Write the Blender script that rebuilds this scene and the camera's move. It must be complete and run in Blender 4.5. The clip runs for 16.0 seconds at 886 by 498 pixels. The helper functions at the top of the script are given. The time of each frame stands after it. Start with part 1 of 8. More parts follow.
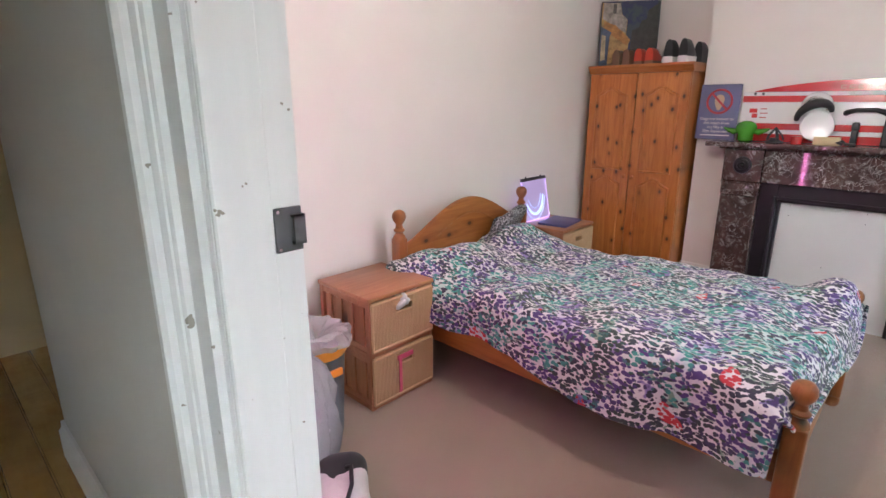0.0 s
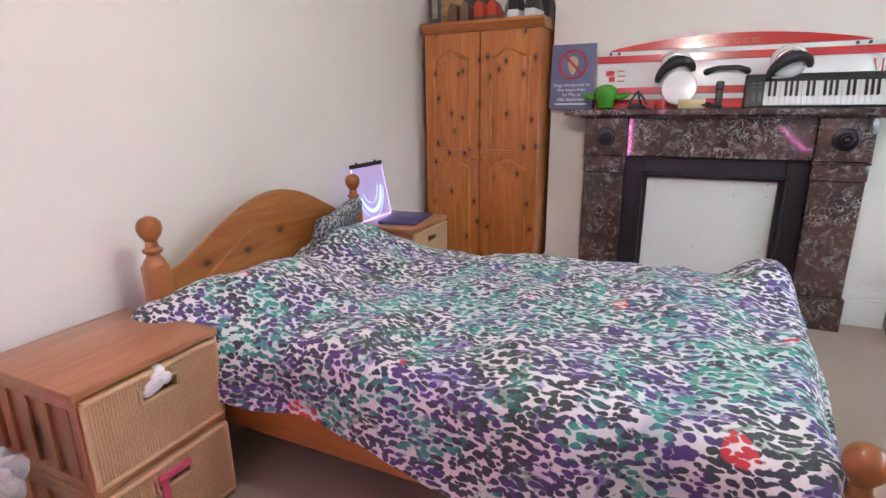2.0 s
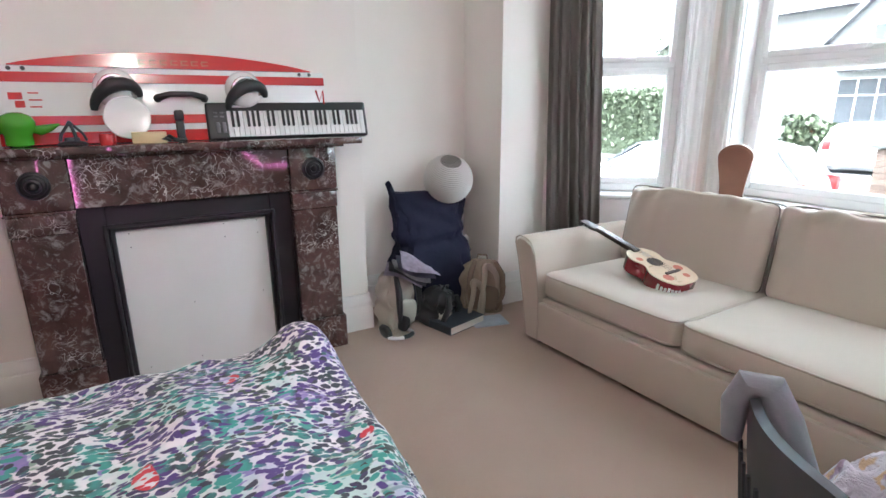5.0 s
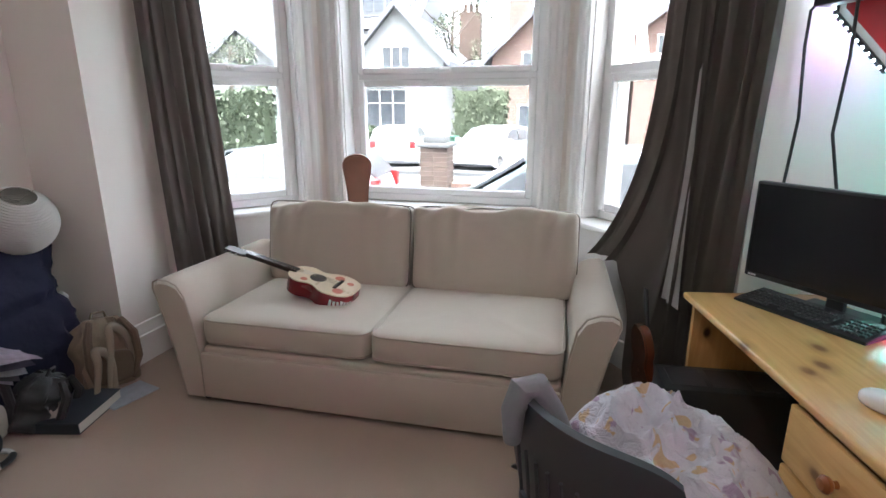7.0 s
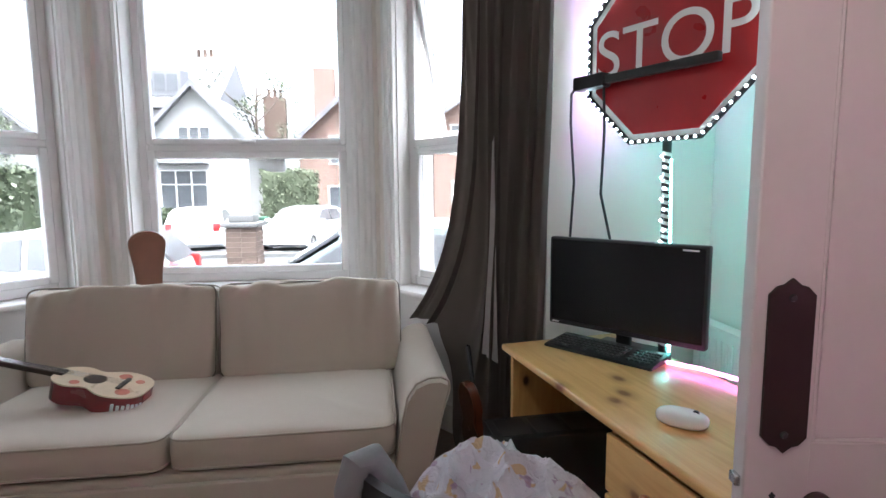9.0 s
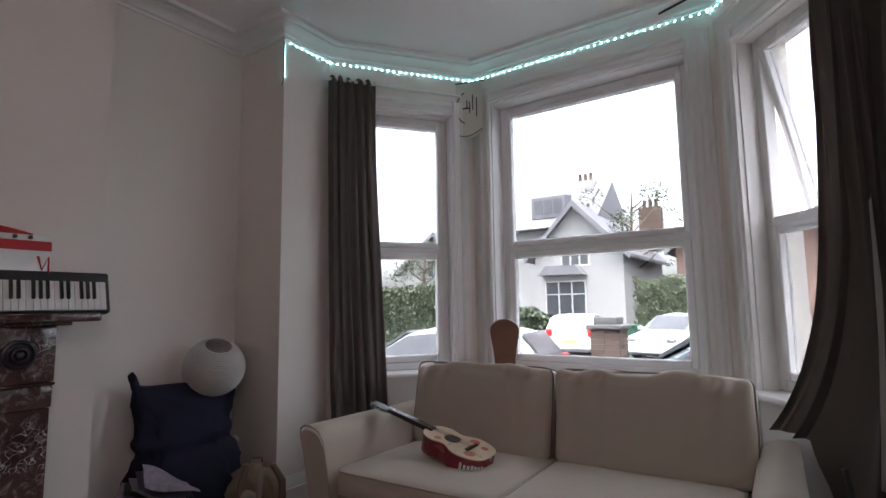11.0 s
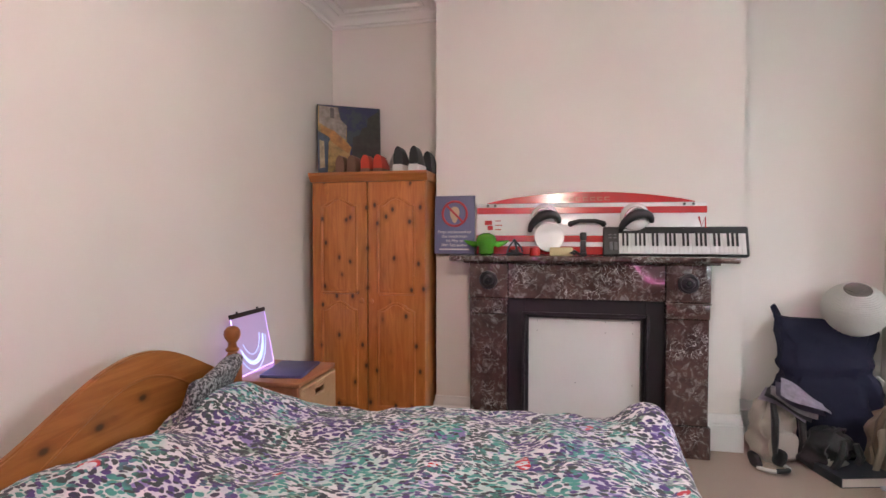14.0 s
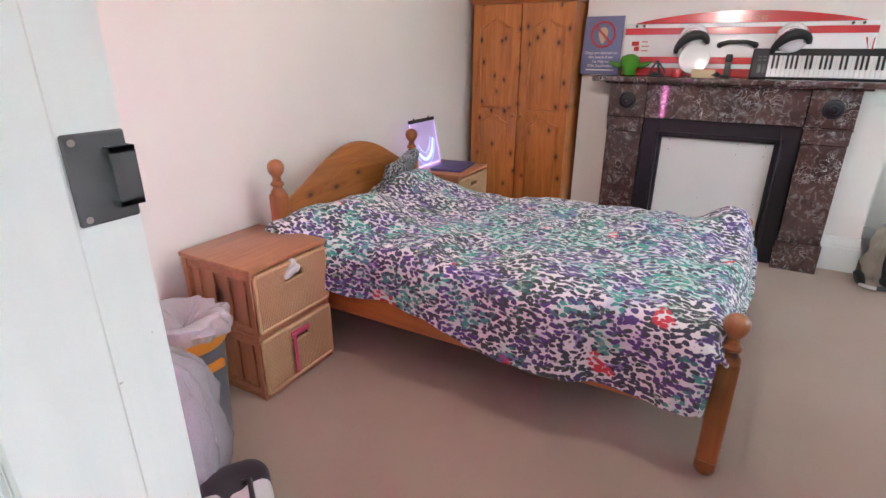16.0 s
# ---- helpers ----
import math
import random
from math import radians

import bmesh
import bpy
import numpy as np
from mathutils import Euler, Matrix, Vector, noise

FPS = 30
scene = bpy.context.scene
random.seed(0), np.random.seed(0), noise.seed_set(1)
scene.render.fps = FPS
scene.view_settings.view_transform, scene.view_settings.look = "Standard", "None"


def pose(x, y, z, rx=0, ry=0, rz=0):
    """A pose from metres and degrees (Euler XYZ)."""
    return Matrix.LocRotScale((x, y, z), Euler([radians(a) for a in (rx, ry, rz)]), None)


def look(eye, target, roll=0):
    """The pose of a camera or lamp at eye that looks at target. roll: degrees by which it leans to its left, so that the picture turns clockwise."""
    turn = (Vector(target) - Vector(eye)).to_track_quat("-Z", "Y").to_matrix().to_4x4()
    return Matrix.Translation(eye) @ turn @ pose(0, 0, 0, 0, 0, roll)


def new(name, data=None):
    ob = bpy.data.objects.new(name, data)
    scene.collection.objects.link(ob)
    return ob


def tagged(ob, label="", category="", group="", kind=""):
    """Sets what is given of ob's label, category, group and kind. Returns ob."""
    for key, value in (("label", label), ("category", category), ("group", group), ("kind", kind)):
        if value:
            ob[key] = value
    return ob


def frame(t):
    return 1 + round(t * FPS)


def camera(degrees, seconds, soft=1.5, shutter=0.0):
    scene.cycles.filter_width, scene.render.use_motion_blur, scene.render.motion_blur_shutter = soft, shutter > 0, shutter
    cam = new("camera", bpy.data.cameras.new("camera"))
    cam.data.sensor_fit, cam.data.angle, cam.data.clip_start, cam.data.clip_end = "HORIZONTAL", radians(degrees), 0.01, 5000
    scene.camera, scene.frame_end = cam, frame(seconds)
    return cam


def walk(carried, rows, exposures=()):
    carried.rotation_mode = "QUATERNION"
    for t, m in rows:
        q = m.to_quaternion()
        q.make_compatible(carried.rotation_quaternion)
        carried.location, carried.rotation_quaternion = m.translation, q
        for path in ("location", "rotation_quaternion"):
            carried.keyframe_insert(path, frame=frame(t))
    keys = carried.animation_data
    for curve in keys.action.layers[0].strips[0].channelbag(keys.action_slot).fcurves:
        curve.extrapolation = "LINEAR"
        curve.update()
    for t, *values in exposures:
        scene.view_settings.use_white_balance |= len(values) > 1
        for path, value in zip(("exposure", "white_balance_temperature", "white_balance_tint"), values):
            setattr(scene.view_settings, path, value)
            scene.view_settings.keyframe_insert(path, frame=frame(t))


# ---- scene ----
cam = camera(81.0, 16.0)
SKY, PINK = 0.145, 0.15
LAMP, BULB = (0.33, 2.62, 2.22), 11.0
PATH = [
    (0, (0.937, 0.705, 1.518), (-0.391, 2.098, 0.977), 0.0),
    (0.5, (0.7, 0.906, 1.464), (-0.395, 2.492, 0.927), 0.1),
    (1, (0.489, 1.142, 1.408), (-0.409, 2.848, 0.872), -0.2),
    (1.5, (0.356, 1.382, 1.33), (-0.476, 3.119, 0.792), -0.3),
    (2, (0.369, 1.509, 1.28), (-0.447, 3.256, 0.748), -0.6),
    (2.5, (0.335, 1.655, 1.268), (-0.269, 3.483, 0.724), -0.6),
    (3, (0.305, 1.767, 1.299), (-0.018, 3.668, 0.769), -0.5),
    (3.5, (0.251, 1.837, 1.341), (0.273, 3.767, 0.815), -0.4),
    (3.7, (0.249, 1.856, 1.35), (0.417, 3.779, 0.829), -0.4),
    (5.8, (0.319, 2.346, 1.43), (1.74, 3.651, 0.904), -0.0),
    (6, (0.291, 2.402, 1.441), (1.821, 3.578, 0.917), 0.2),
    (6.5, (0.285, 2.499, 1.45), (2.032, 3.321, 0.927), 0.1),
    (7, (0.267, 2.565, 1.45), (2.135, 3.058, 0.932), 0.0),
    (7.5, (0.272, 2.598, 1.458), (2.188, 2.842, 0.937), -0.0),
    (8, (0.301, 2.604, 1.45), (2.233, 2.653, 0.935), -0.3),
    (8.2, (0.299, 2.622, 1.434), (2.234, 2.62, 0.93), -0.3),
    (9.2, (0.335, 2.56, 1.37), (2.24, 2.40, 1.22), -0.8),
    (10.5, (0.36, 2.419, 1.259), (2.198, 3.179, 1.469), -1.1),
    (11, (0.35, 2.345, 1.258), (1.99, 3.469, 1.477), -0.8),
    (11.5, (0.329, 2.248, 1.262), (1.733, 3.654, 1.487), -0.6),
    (12, (0.315, 2.12, 1.27), (1.318, 3.835, 1.503), -0.3),
    (12.5, (0.264, 2.044, 1.27), (0.886, 3.93, 1.502), -0.2),
    (13, (0.254, 1.886, 1.291), (0.407, 3.868, 1.513), -0.0),
    (13.5, (0.269, 1.705, 1.388), (0.03, 3.685, 1.538), 0.1),
    (14, (0.309, 1.536, 1.395), (-0.105, 3.492, 1.334), 0.0),
    (14.5, (0.406, 1.382, 1.407), (-0.069, 3.281, 0.999), -0.1),
    (15, (0.513, 1.245, 1.411), (-0.07, 3.025, 0.709), -0.1),
    (15.5, (0.597, 1.087, 1.415), (-0.121, 2.813, 0.702), 0.1),
    (16, (0.645, 0.894, 1.422), (-0.27, 2.522, 0.704), 0.2),
]
walk(cam, [(t, look(eye, target, roll)) for t, eye, target, roll in PATH],
     [(0, 6.3, 6150, 8), (2, 6.4, 5950, 4), (3.5, 6.42, 5850, 4), (5.8, 6.13, 6000, 6), (7, 5.68, 6100, 8), (8.2, 5.52, 6050, 9), (10.5, 4.8, 6250, 12.5), (11.5, 4.2, 6500, 18), (12, 4.2, 6950, 23), (12.5, 4.85, 7200, 27),
      (13, 5.6, 7350, 28), (13.5, 5.98, 7050, 21), (15, 6.33, 6150, 9), (16, 6.37, 6150, 8)])

# world: an overcast sky, a weak wide sun behind the cloud
world = bpy.data.worlds.new("world")
scene.world = world
world.use_nodes = True
wn = world.node_tree
sky = wn.nodes.new("ShaderNodeTexSky")
sky.sky_type, sky.sun_disc = "NISHITA", False
sky.sun_elevation, sky.sun_rotation = radians(74), radians(253)
sky.air_density, sky.dust_density, sky.ozone_density = 1.0, 6.0, 1.0
hazy = wn.nodes.new("ShaderNodeHueSaturation")
hazy.inputs["Saturation"].default_value = 0.25
wn.links.new(sky.outputs[0], hazy.inputs["Color"])
wn.links.new(hazy.outputs[0], wn.nodes["Background"].inputs[0])
wn.nodes["Background"].inputs[1].default_value = SKY
sun_data = bpy.data.lights.new("sun", "SUN")
sun_data.energy, sun_data.angle, sun_data.color = 0.5, radians(30), (1.0, 0.97, 0.92)
sun = new("sun", sun_data)
sun.matrix_world = look((-5.2, 1.9, 19.0), (0, 3.5, 0))


# ---- small helpers ----
def box(bm, x0, x1, y0, y1, z0, z1, bev=0.0, seg=2, m=None):
    vs = [bm.verts.new((x, y, z)) for z in (z0, z1) for x, y in ((x0, y0), (x1, y0), (x1, y1), (x0, y1))]
    fs = [bm.faces.new([vs[i] for i in f]) for f in ((3, 2, 1, 0), (4, 5, 6, 7), (0, 1, 5, 4), (1, 2, 6, 5), (2, 3, 7, 6), (3, 0, 4, 7))]
    if bev:
        es = list({e for f in fs for e in f.edges})
        r = bmesh.ops.bevel(bm, geom=es, offset=bev, segments=seg, affect="EDGES", profile=0.5)
        vs = list({v for f in r["faces"] for v in f.verts} | {v for v in vs if v.is_valid})
    if m is not None:
        bmesh.ops.transform(bm, matrix=m, verts=vs)
    return vs


def lathe(bm, prof, at=(0, 0, 0), n=20, m=None):
    rings = []
    for r, z in prof:
        rings.append([bm.verts.new((at[0] + r * math.cos(2 * math.pi * i / n), at[1] + r * math.sin(2 * math.pi * i / n), at[2] + z)) for i in range(n)])
    for a, b in zip(rings, rings[1:]):
        for i in range(n):
            bm.faces.new((a[i], a[(i + 1) % n], b[(i + 1) % n], b[i]))
    bm.faces.new(rings[0][::-1])
    bm.faces.new(rings[-1])
    if m is not None:
        bmesh.ops.transform(bm, matrix=m, verts=[v for r in rings for v in r])


def tube(bm, pts, r, n=8):
    """A round tube through points; r a number or one a point."""
    pts = [Vector(p) for p in pts]
    rr = r if isinstance(r, (list, tuple)) else [r] * len(pts)
    rings = []
    side = None
    for i, p in enumerate(pts):
        d = (pts[min(i + 1, len(pts) - 1)] - pts[max(i - 1, 0)]).normalized()
        if side is None:
            side = d.orthogonal().normalized()
        side = (side - d * side.dot(d)).normalized()
        up = d.cross(side)
        rings.append([bm.verts.new(p + rr[i] * (side * math.cos(2 * math.pi * k / n) + up * math.sin(2 * math.pi * k / n))) for k in range(n)])
    for a, b in zip(rings, rings[1:]):
        for k in range(n):
            bm.faces.new((a[k], a[(k + 1) % n], b[(k + 1) % n], b[k]))
    bm.faces.new(rings[0][::-1])
    bm.faces.new(rings[-1])


def prism(bm, pts, a, b, plane="xy", m=None):
    """A polygon in a plane, pushed from a to b along the third axis."""
    def put(u, v, w):
        return {"xy": (u, v, w), "xz": (u, w, v), "yz": (w, u, v)}[plane]
    lo = [bm.verts.new(put(u, v, a)) for u, v in pts]
    hi = [bm.verts.new(put(u, v, b)) for u, v in pts]
    bm.faces.new(lo[::-1])
    bm.faces.new(hi)
    n = len(pts)
    for i in range(n):
        bm.faces.new((lo[i], lo[(i + 1) % n], hi[(i + 1) % n], hi[i]))
    bmesh.ops.recalc_face_normals(bm, faces=list({f for v in lo + hi for f in v.link_faces}))
    if m is not None:
        bmesh.ops.transform(bm, matrix=m, verts=lo + hi)
    return lo + hi


def sweep(bm, path, prof, closed=False):
    """A profile of (d to the left of the path, z) along a path in plan, mitred at its corners."""
    n = len(path)
    rings = []
    for i in range(n):
        p = Vector(path[i])
        a = (p - Vector(path[i - 1])).normalized() if (i > 0 or closed) else None
        b = (Vector(path[(i + 1) % n]) - p).normalized() if (i < n - 1 or closed) else None
        a, b = a or b, b or a
        na, nb = Vector((-a.y, a.x)), Vector((-b.y, b.x))
        mit = (na + nb) / max(0.25, 1 + na.dot(nb))
        rings.append([bm.verts.new((p.x + mit.x * d, p.y + mit.y * d, z)) for d, z in prof])
    for i in range(n if closed else n - 1):
        A, C = rings[i], rings[(i + 1) % n]
        for k in range(len(prof) - 1):
            bm.faces.new((A[k], C[k], C[k + 1], A[k + 1]))
    if not closed:
        bm.faces.new(rings[0])
        bm.faces.new(rings[-1][::-1])
    bmesh.ops.recalc_face_normals(bm, faces=bm.faces[:])


def mesh_of(name, bm, material, smooth=True):
    me = bpy.data.meshes.new(name)
    bm.to_mesh(me)
    bm.free()
    for x in material if isinstance(material, (list, tuple)) else [material]:
        me.materials.append(x)
    if smooth:
        me.shade_smooth()
        me.set_sharp_from_angle(angle=radians(38))
    return me


def part(name, bm, material, parent, label="", smooth=True, m=None):
    ob = new(name, mesh_of(name, bm, material, smooth))
    ob.parent = parent
    if m is not None:
        ob.matrix_basis = m
    return tagged(ob, label)


def thing(name, m, label, category, group="", kind=""):
    ob = new(name)
    ob.empty_display_size = 0.1
    ob.matrix_basis = m
    return tagged(ob, label, category, group, kind)


def solid(name, bm, material, label, category, m=None, group="", kind="", smooth=True):
    ob = new(name, mesh_of(name, bm, material, smooth))
    if m is not None:
        ob.matrix_basis = m
    return tagged(ob, label, category, group, kind)


def B():
    return bmesh.new()


def rot(axis, deg, at=(0, 0, 0)):
    return Matrix.Translation(at) @ Matrix.Rotation(radians(deg), 4, axis)


def cushion(bm, sx, sy, sz, e1=0.3, e2=0.22, n=48, k=20, m=None, wr=0.0, seed=0.0, crease=0.0):
    """A filled cushion of half sizes sx, sy, sz with soft square edges."""
    def p(a, e):
        c, s_ = math.cos(a), math.sin(a)
        return math.copysign(abs(c) ** e, c), math.copysign(abs(s_) ** e, s_)
    rings, vs = [], []
    for j in range(1, k):
        c1, s1 = p(-math.pi / 2 + math.pi * j / k, e1)
        ringv = []
        for i in range(n):
            c2, s2 = p(2 * math.pi * i / n, e2)
            x, y, z = sx * c1 * c2, sy * c1 * s2, sz * s1
            if wr:
                f = wr * noise.noise((x * 7 + seed, y * 7, z * 5))
                z += f * (1 if s1 > 0 else 0.3)
                y += f * 0.5
            if crease:
                # gathered folds that run from the seams into the face
                ga = y * 46 + 3.0 * noise.noise((y * 6, z * 4, seed))
                fall = math.exp(-((sz - z) / 0.10) ** 2) + 0.7 * math.exp(-((sy - abs(y)) / 0.07) ** 2)
                x += crease * (fall * math.sin(ga + z * 9) + 1.6 * (0.35 - abs(noise.noise((y * 5 + seed, z * 9 + y * 3, 2.0)))))
            ringv.append(bm.verts.new((x, y, z)))
        rings.append(ringv)
    lo, hi = bm.verts.new((0, 0, -sz)), bm.verts.new((0, 0, sz))
    for a, b in zip(rings, rings[1:]):
        for i in range(n):
            bm.faces.new((a[i], a[(i + 1) % n], b[(i + 1) % n], b[i]))
    for i in range(n):
        bm.faces.new((rings[0][(i + 1) % n], rings[0][i], lo))
        bm.faces.new((rings[-1][i], rings[-1][(i + 1) % n], hi))
    if m is not None:
        bmesh.ops.transform(bm, matrix=m, verts=[v for r in rings for v in r] + [lo, hi])


# ---- materials ----
class Nodes:
    def __init__(self, name, rough=0.6, metal=0.0, coat=0.0):
        self.mat = bpy.data.materials.new(name)
        self.mat.use_nodes = True
        self.t = self.mat.node_tree
        self.b = self.t.nodes["Principled BSDF"]
        self.b.inputs["Roughness"].default_value = rough
        self.b.inputs["Metallic"].default_value = metal
        self.b.inputs["Coat Weight"].default_value = coat
        self.b.inputs["Coat Roughness"].default_value = 0.15

    def n(self, kind, **kw):
        x = self.t.nodes.new("ShaderNode" + kind)
        for k, v in kw.items():
            if k in x.inputs:
                x.inputs[k].default_value = v
        return x

    def l(self, a, b):
        self.t.links.new(a, b)

    def coords(self, scale=(1, 1, 1), kind="Object", turn=(0, 0, 0)):
        c = self.n("TexCoord")
        m = self.n("Mapping")
        m.inputs["Scale"].default_value = scale
        m.inputs["Rotation"].default_value = [radians(a) for a in turn]
        self.l(c.outputs[kind], m.inputs["Vector"])
        return m.outputs[0]

    def noise(self, co, scale, detail=4, rough=0.55, dist=0.0):
        x = self.n("TexNoise", Scale=scale, Detail=detail, Roughness=rough, Distortion=dist)
        self.l(co, x.inputs["Vector"])
        return x.outputs[0]

    def ramp(self, fac, stops, interp="LINEAR"):
        r = self.n("ValToRGB")
        r.color_ramp.interpolation = interp
        e = r.color_ramp.elements
        while len(e) < len(stops):
            e.new(0.5)
        for el, (p, c) in zip(e, stops):
            el.position, el.color = p, (*c, 1) if len(c) == 3 else c
        self.l(fac, r.inputs[0])
        return r.outputs[0]

    def mix(self, a, b, fac, blend="MIX"):
        x = self.n("Mix")
        x.data_type, x.blend_type = "RGBA", blend
        for s, v in ((6, a), (7, b)):
            if hasattr(v, "is_linked"):
                self.l(v, x.inputs[s])
            else:
                x.inputs[s].default_value = (*v, 1)
        if hasattr(fac, "is_linked"):
            self.l(fac, x.inputs[0])
        else:
            x.inputs[0].default_value = fac
        return x.outputs[2]

    def math(self, op, a, b=None):
        x = self.n("Math")
        x.operation = op
        for s, v in ((0, a), (1, b)):
            if v is None:
                continue
            if hasattr(v, "is_linked"):
                self.l(v, x.inputs[s])
            else:
                x.inputs[s].default_value = v
        return x.outputs[0]

    def bump(self, h, strength=0.2, dist=0.01):
        x = self.n("Bump", Strength=strength, Distance=dist)
        self.l(h, x.inputs["Height"])
        self.l(x.outputs[0], self.b.inputs["Normal"])

    def color(self, c):
        self.l(c, self.b.inputs["Base Color"])


def dark(c, k):
    return tuple(min(1, v * k) for v in c)


def surf(name, c, rough=0.6, var=0.12, scale=3.0, fine=60.0, bump=0.15, dist=0.002, metal=0.0, coat=0.0, piece=0.0):
    """A plain painted or moulded surface: two scales of uneven colour and a fine relief."""
    s = Nodes(name, rough, metal, coat)
    co = s.coords()
    big, small = s.noise(co, scale, 3), s.noise(co, fine, 4)
    col = s.mix(dark(c, 1 - var), dark(c, 1 + var * 0.6), s.ramp(big, [(0.3, (0, 0, 0)), (0.7, (1, 1, 1))]))
    col = s.mix(col, dark(c, 1 - var * 1.6), s.math("MULTIPLY", small, 0.35))
    if piece:
        oi = s.n("ObjectInfo")
        col = s.mix(col, dark(c, 1 - piece), oi.outputs["Random"])
    s.color(col)
    s.l(s.math("ADD", s.math("MULTIPLY", big, 0.2), rough - 0.1), s.b.inputs["Roughness"])
    if bump:
        s.bump(small, bump, dist)
    return s.mat


def pine(name, lo, hi, axis="z", rough=0.38, knots=7.0, coat=0.25, dens=1.0, flat=None, many=0.43, knot=(0.055, 0.02, 0.008)):
    """Lacquered knotty pine with the grain along one axis."""
    s = Nodes(name, rough, 0, coat)
    stretch = {"z": (1, 1, 0.09), "x": (0.09, 1, 1), "y": (1, 0.09, 1)}[axis]
    kst = {"z": (1, 1, 0.65), "x": (0.65, 1, 1), "y": (1, 0.65, 1)}[axis]
    if flat:
        kst = tuple(0.0 if a == flat else k for a, k in zip("xyz", kst))
    co, kc = s.coords(stretch), s.coords(kst)
    grain = s.noise(co, 26 * dens, 5, 0.6, 1.2)
    broad = s.noise(co, 5, 2)
    col = s.mix(lo, hi, s.ramp(grain, [(0.32, (0, 0, 0)), (0.62, (1, 1, 1))]))
    col = s.mix(col, dark(lo, 0.8), s.math("MULTIPLY", s.ramp(broad, [(0.4, (0, 0, 0)), (0.75, (1, 1, 1))]), 0.5))
    v = s.n("TexVoronoi", Scale=knots, Randomness=1.0)
    if flat:
        sp, cb = s.n("SeparateXYZ"), s.n("CombineXYZ")
        s.l(kc, sp.inputs[0])
        for k, a in enumerate([i for i, c in enumerate("xyz") if c != flat]):
            s.l(sp.outputs[a], cb.inputs[k])
        kc = cb.outputs[0]
        v.voronoi_dimensions = "2D"
    s.l(kc, v.inputs["Vector"])
    pick = s.noise(kc, knots * 0.55, 1)
    near = s.ramp(v.outputs["Distance"], [(0.045, (1, 1, 1)), (0.11, (0, 0, 0))])
    halo = s.ramp(v.outputs["Distance"], [(0.07, (1, 1, 1)), (0.24, (0, 0, 0))])
    on = s.ramp(pick, [(many, (0, 0, 0)), (many + 0.05, (1, 1, 1))])
    col = s.mix(col, dark(lo, 0.5), s.math("MULTIPLY", s.math("MULTIPLY", halo, on), 0.6))
    col = s.mix(col, knot, s.math("MULTIPLY", near, on))
    s.color(col)
    s.bump(grain, 0.08, 0.001)
    return s.mat


def cloth(name, c, rough=0.9, weave=900.0, var=0.15, wrinkle=0.35, scale=6.0):
    s = Nodes(name, rough)
    s.b.inputs["Sheen Weight"].default_value = 0.15
    co = s.coords()
    big, mid, fine = s.noise(co, scale * 0.4, 3), s.noise(co, scale, 5, 0.5), s.noise(co, weave, 2)
    col = s.mix(dark(c, 1 - var), dark(c, 1 + var * 0.5), big)
    col = s.mix(col, dark(c, 0.7), s.math("MULTIPLY", fine, 0.4))
    s.color(col)
    s.bump(s.math("ADD", mid, s.math("MULTIPLY", fine, 0.12)), wrinkle, 0.012)
    return s.mat


def glow(name, c, strength):
    s = Nodes(name, 0.4)
    s.b.inputs["Base Color"].default_value = (*c, 1)
    s.b.inputs["Emission Color"].default_value = (*c, 1)
    s.b.inputs["Emission Strength"].default_value = strength
    return s.mat


WALL = surf("wall paint", (0.78, 0.735, 0.69), 0.75, 0.05, 1.2, 180, 0.12, 0.001)
WHITE = surf("white gloss paint", (0.8, 0.79, 0.77), 0.35, 0.06, 2.0, 40, 0.06, 0.001)
CEIL = surf("ceiling paint", (0.8, 0.78, 0.76), 0.85, 0.05, 1.0, 120, 0.1, 0.001)
HALLP = surf("hall paint", (0.60, 0.585, 0.54), 0.7, 0.06, 1.5, 90, 0.1, 0.001)
UPVC = surf("window plastic", (0.82, 0.82, 0.82), 0.25, 0.02, 2.0, 30, 0.0)
s = Nodes("carpet", 0.95)
co = s.coords()
big, mid, fine = s.noise(co, 1.6, 4), s.noise(co, 60, 3), s.noise(co, 420, 2)
col = s.mix((0.385, 0.268, 0.203), (0.465, 0.335, 0.258), s.ramp(big, [(0.3, (0, 0, 0)), (0.7, (1, 1, 1))]))
col = s.mix(col, (0.25, 0.19, 0.145), s.math("MULTIPLY", s.ramp(fine, [(0.3, (1, 1, 1)), (0.6, (0, 0, 0))]), 0.55))
col = s.mix(col, (0.47, 0.37, 0.295), s.math("MULTIPLY", mid, 0.3))
s.color(col)
s.b.inputs["Sheen Weight"].default_value = 0.3
s.bump(s.math("ADD", fine, s.math("MULTIPLY", mid, 0.6)), 0.7, 0.006)
CARPET = s.mat
PINE_O = pine("orange pine", (0.38, 0.112, 0.022), (0.54, 0.195, 0.046), "z", knots=8.0, flat="y", many=0.40)
PINE_H = pine("orange pine across", (0.30, 0.10, 0.022), (0.42, 0.165, 0.04), "y", knots=7.0, flat="x")
PINE_X = pine("orange pine along", (0.35, 0.11, 0.024), (0.48, 0.175, 0.042), "x", knots=6.0, flat="y")
PINE_D = pine("yellow pine", (0.58, 0.33, 0.11), (0.70, 0.44, 0.175), "x", knots=5.0, flat="z", many=0.42, knot=(0.20, 0.085, 0.025))
PINE_DZ = pine("yellow pine front", (0.56, 0.31, 0.10), (0.67, 0.41, 0.16), "x", knots=6.0, flat="y", knot=(0.17, 0.07, 0.02))
# grey tint put into the panes dims the bright view outside
GLASS = bpy.data.materials.new("grey tinted window glass")
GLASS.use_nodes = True
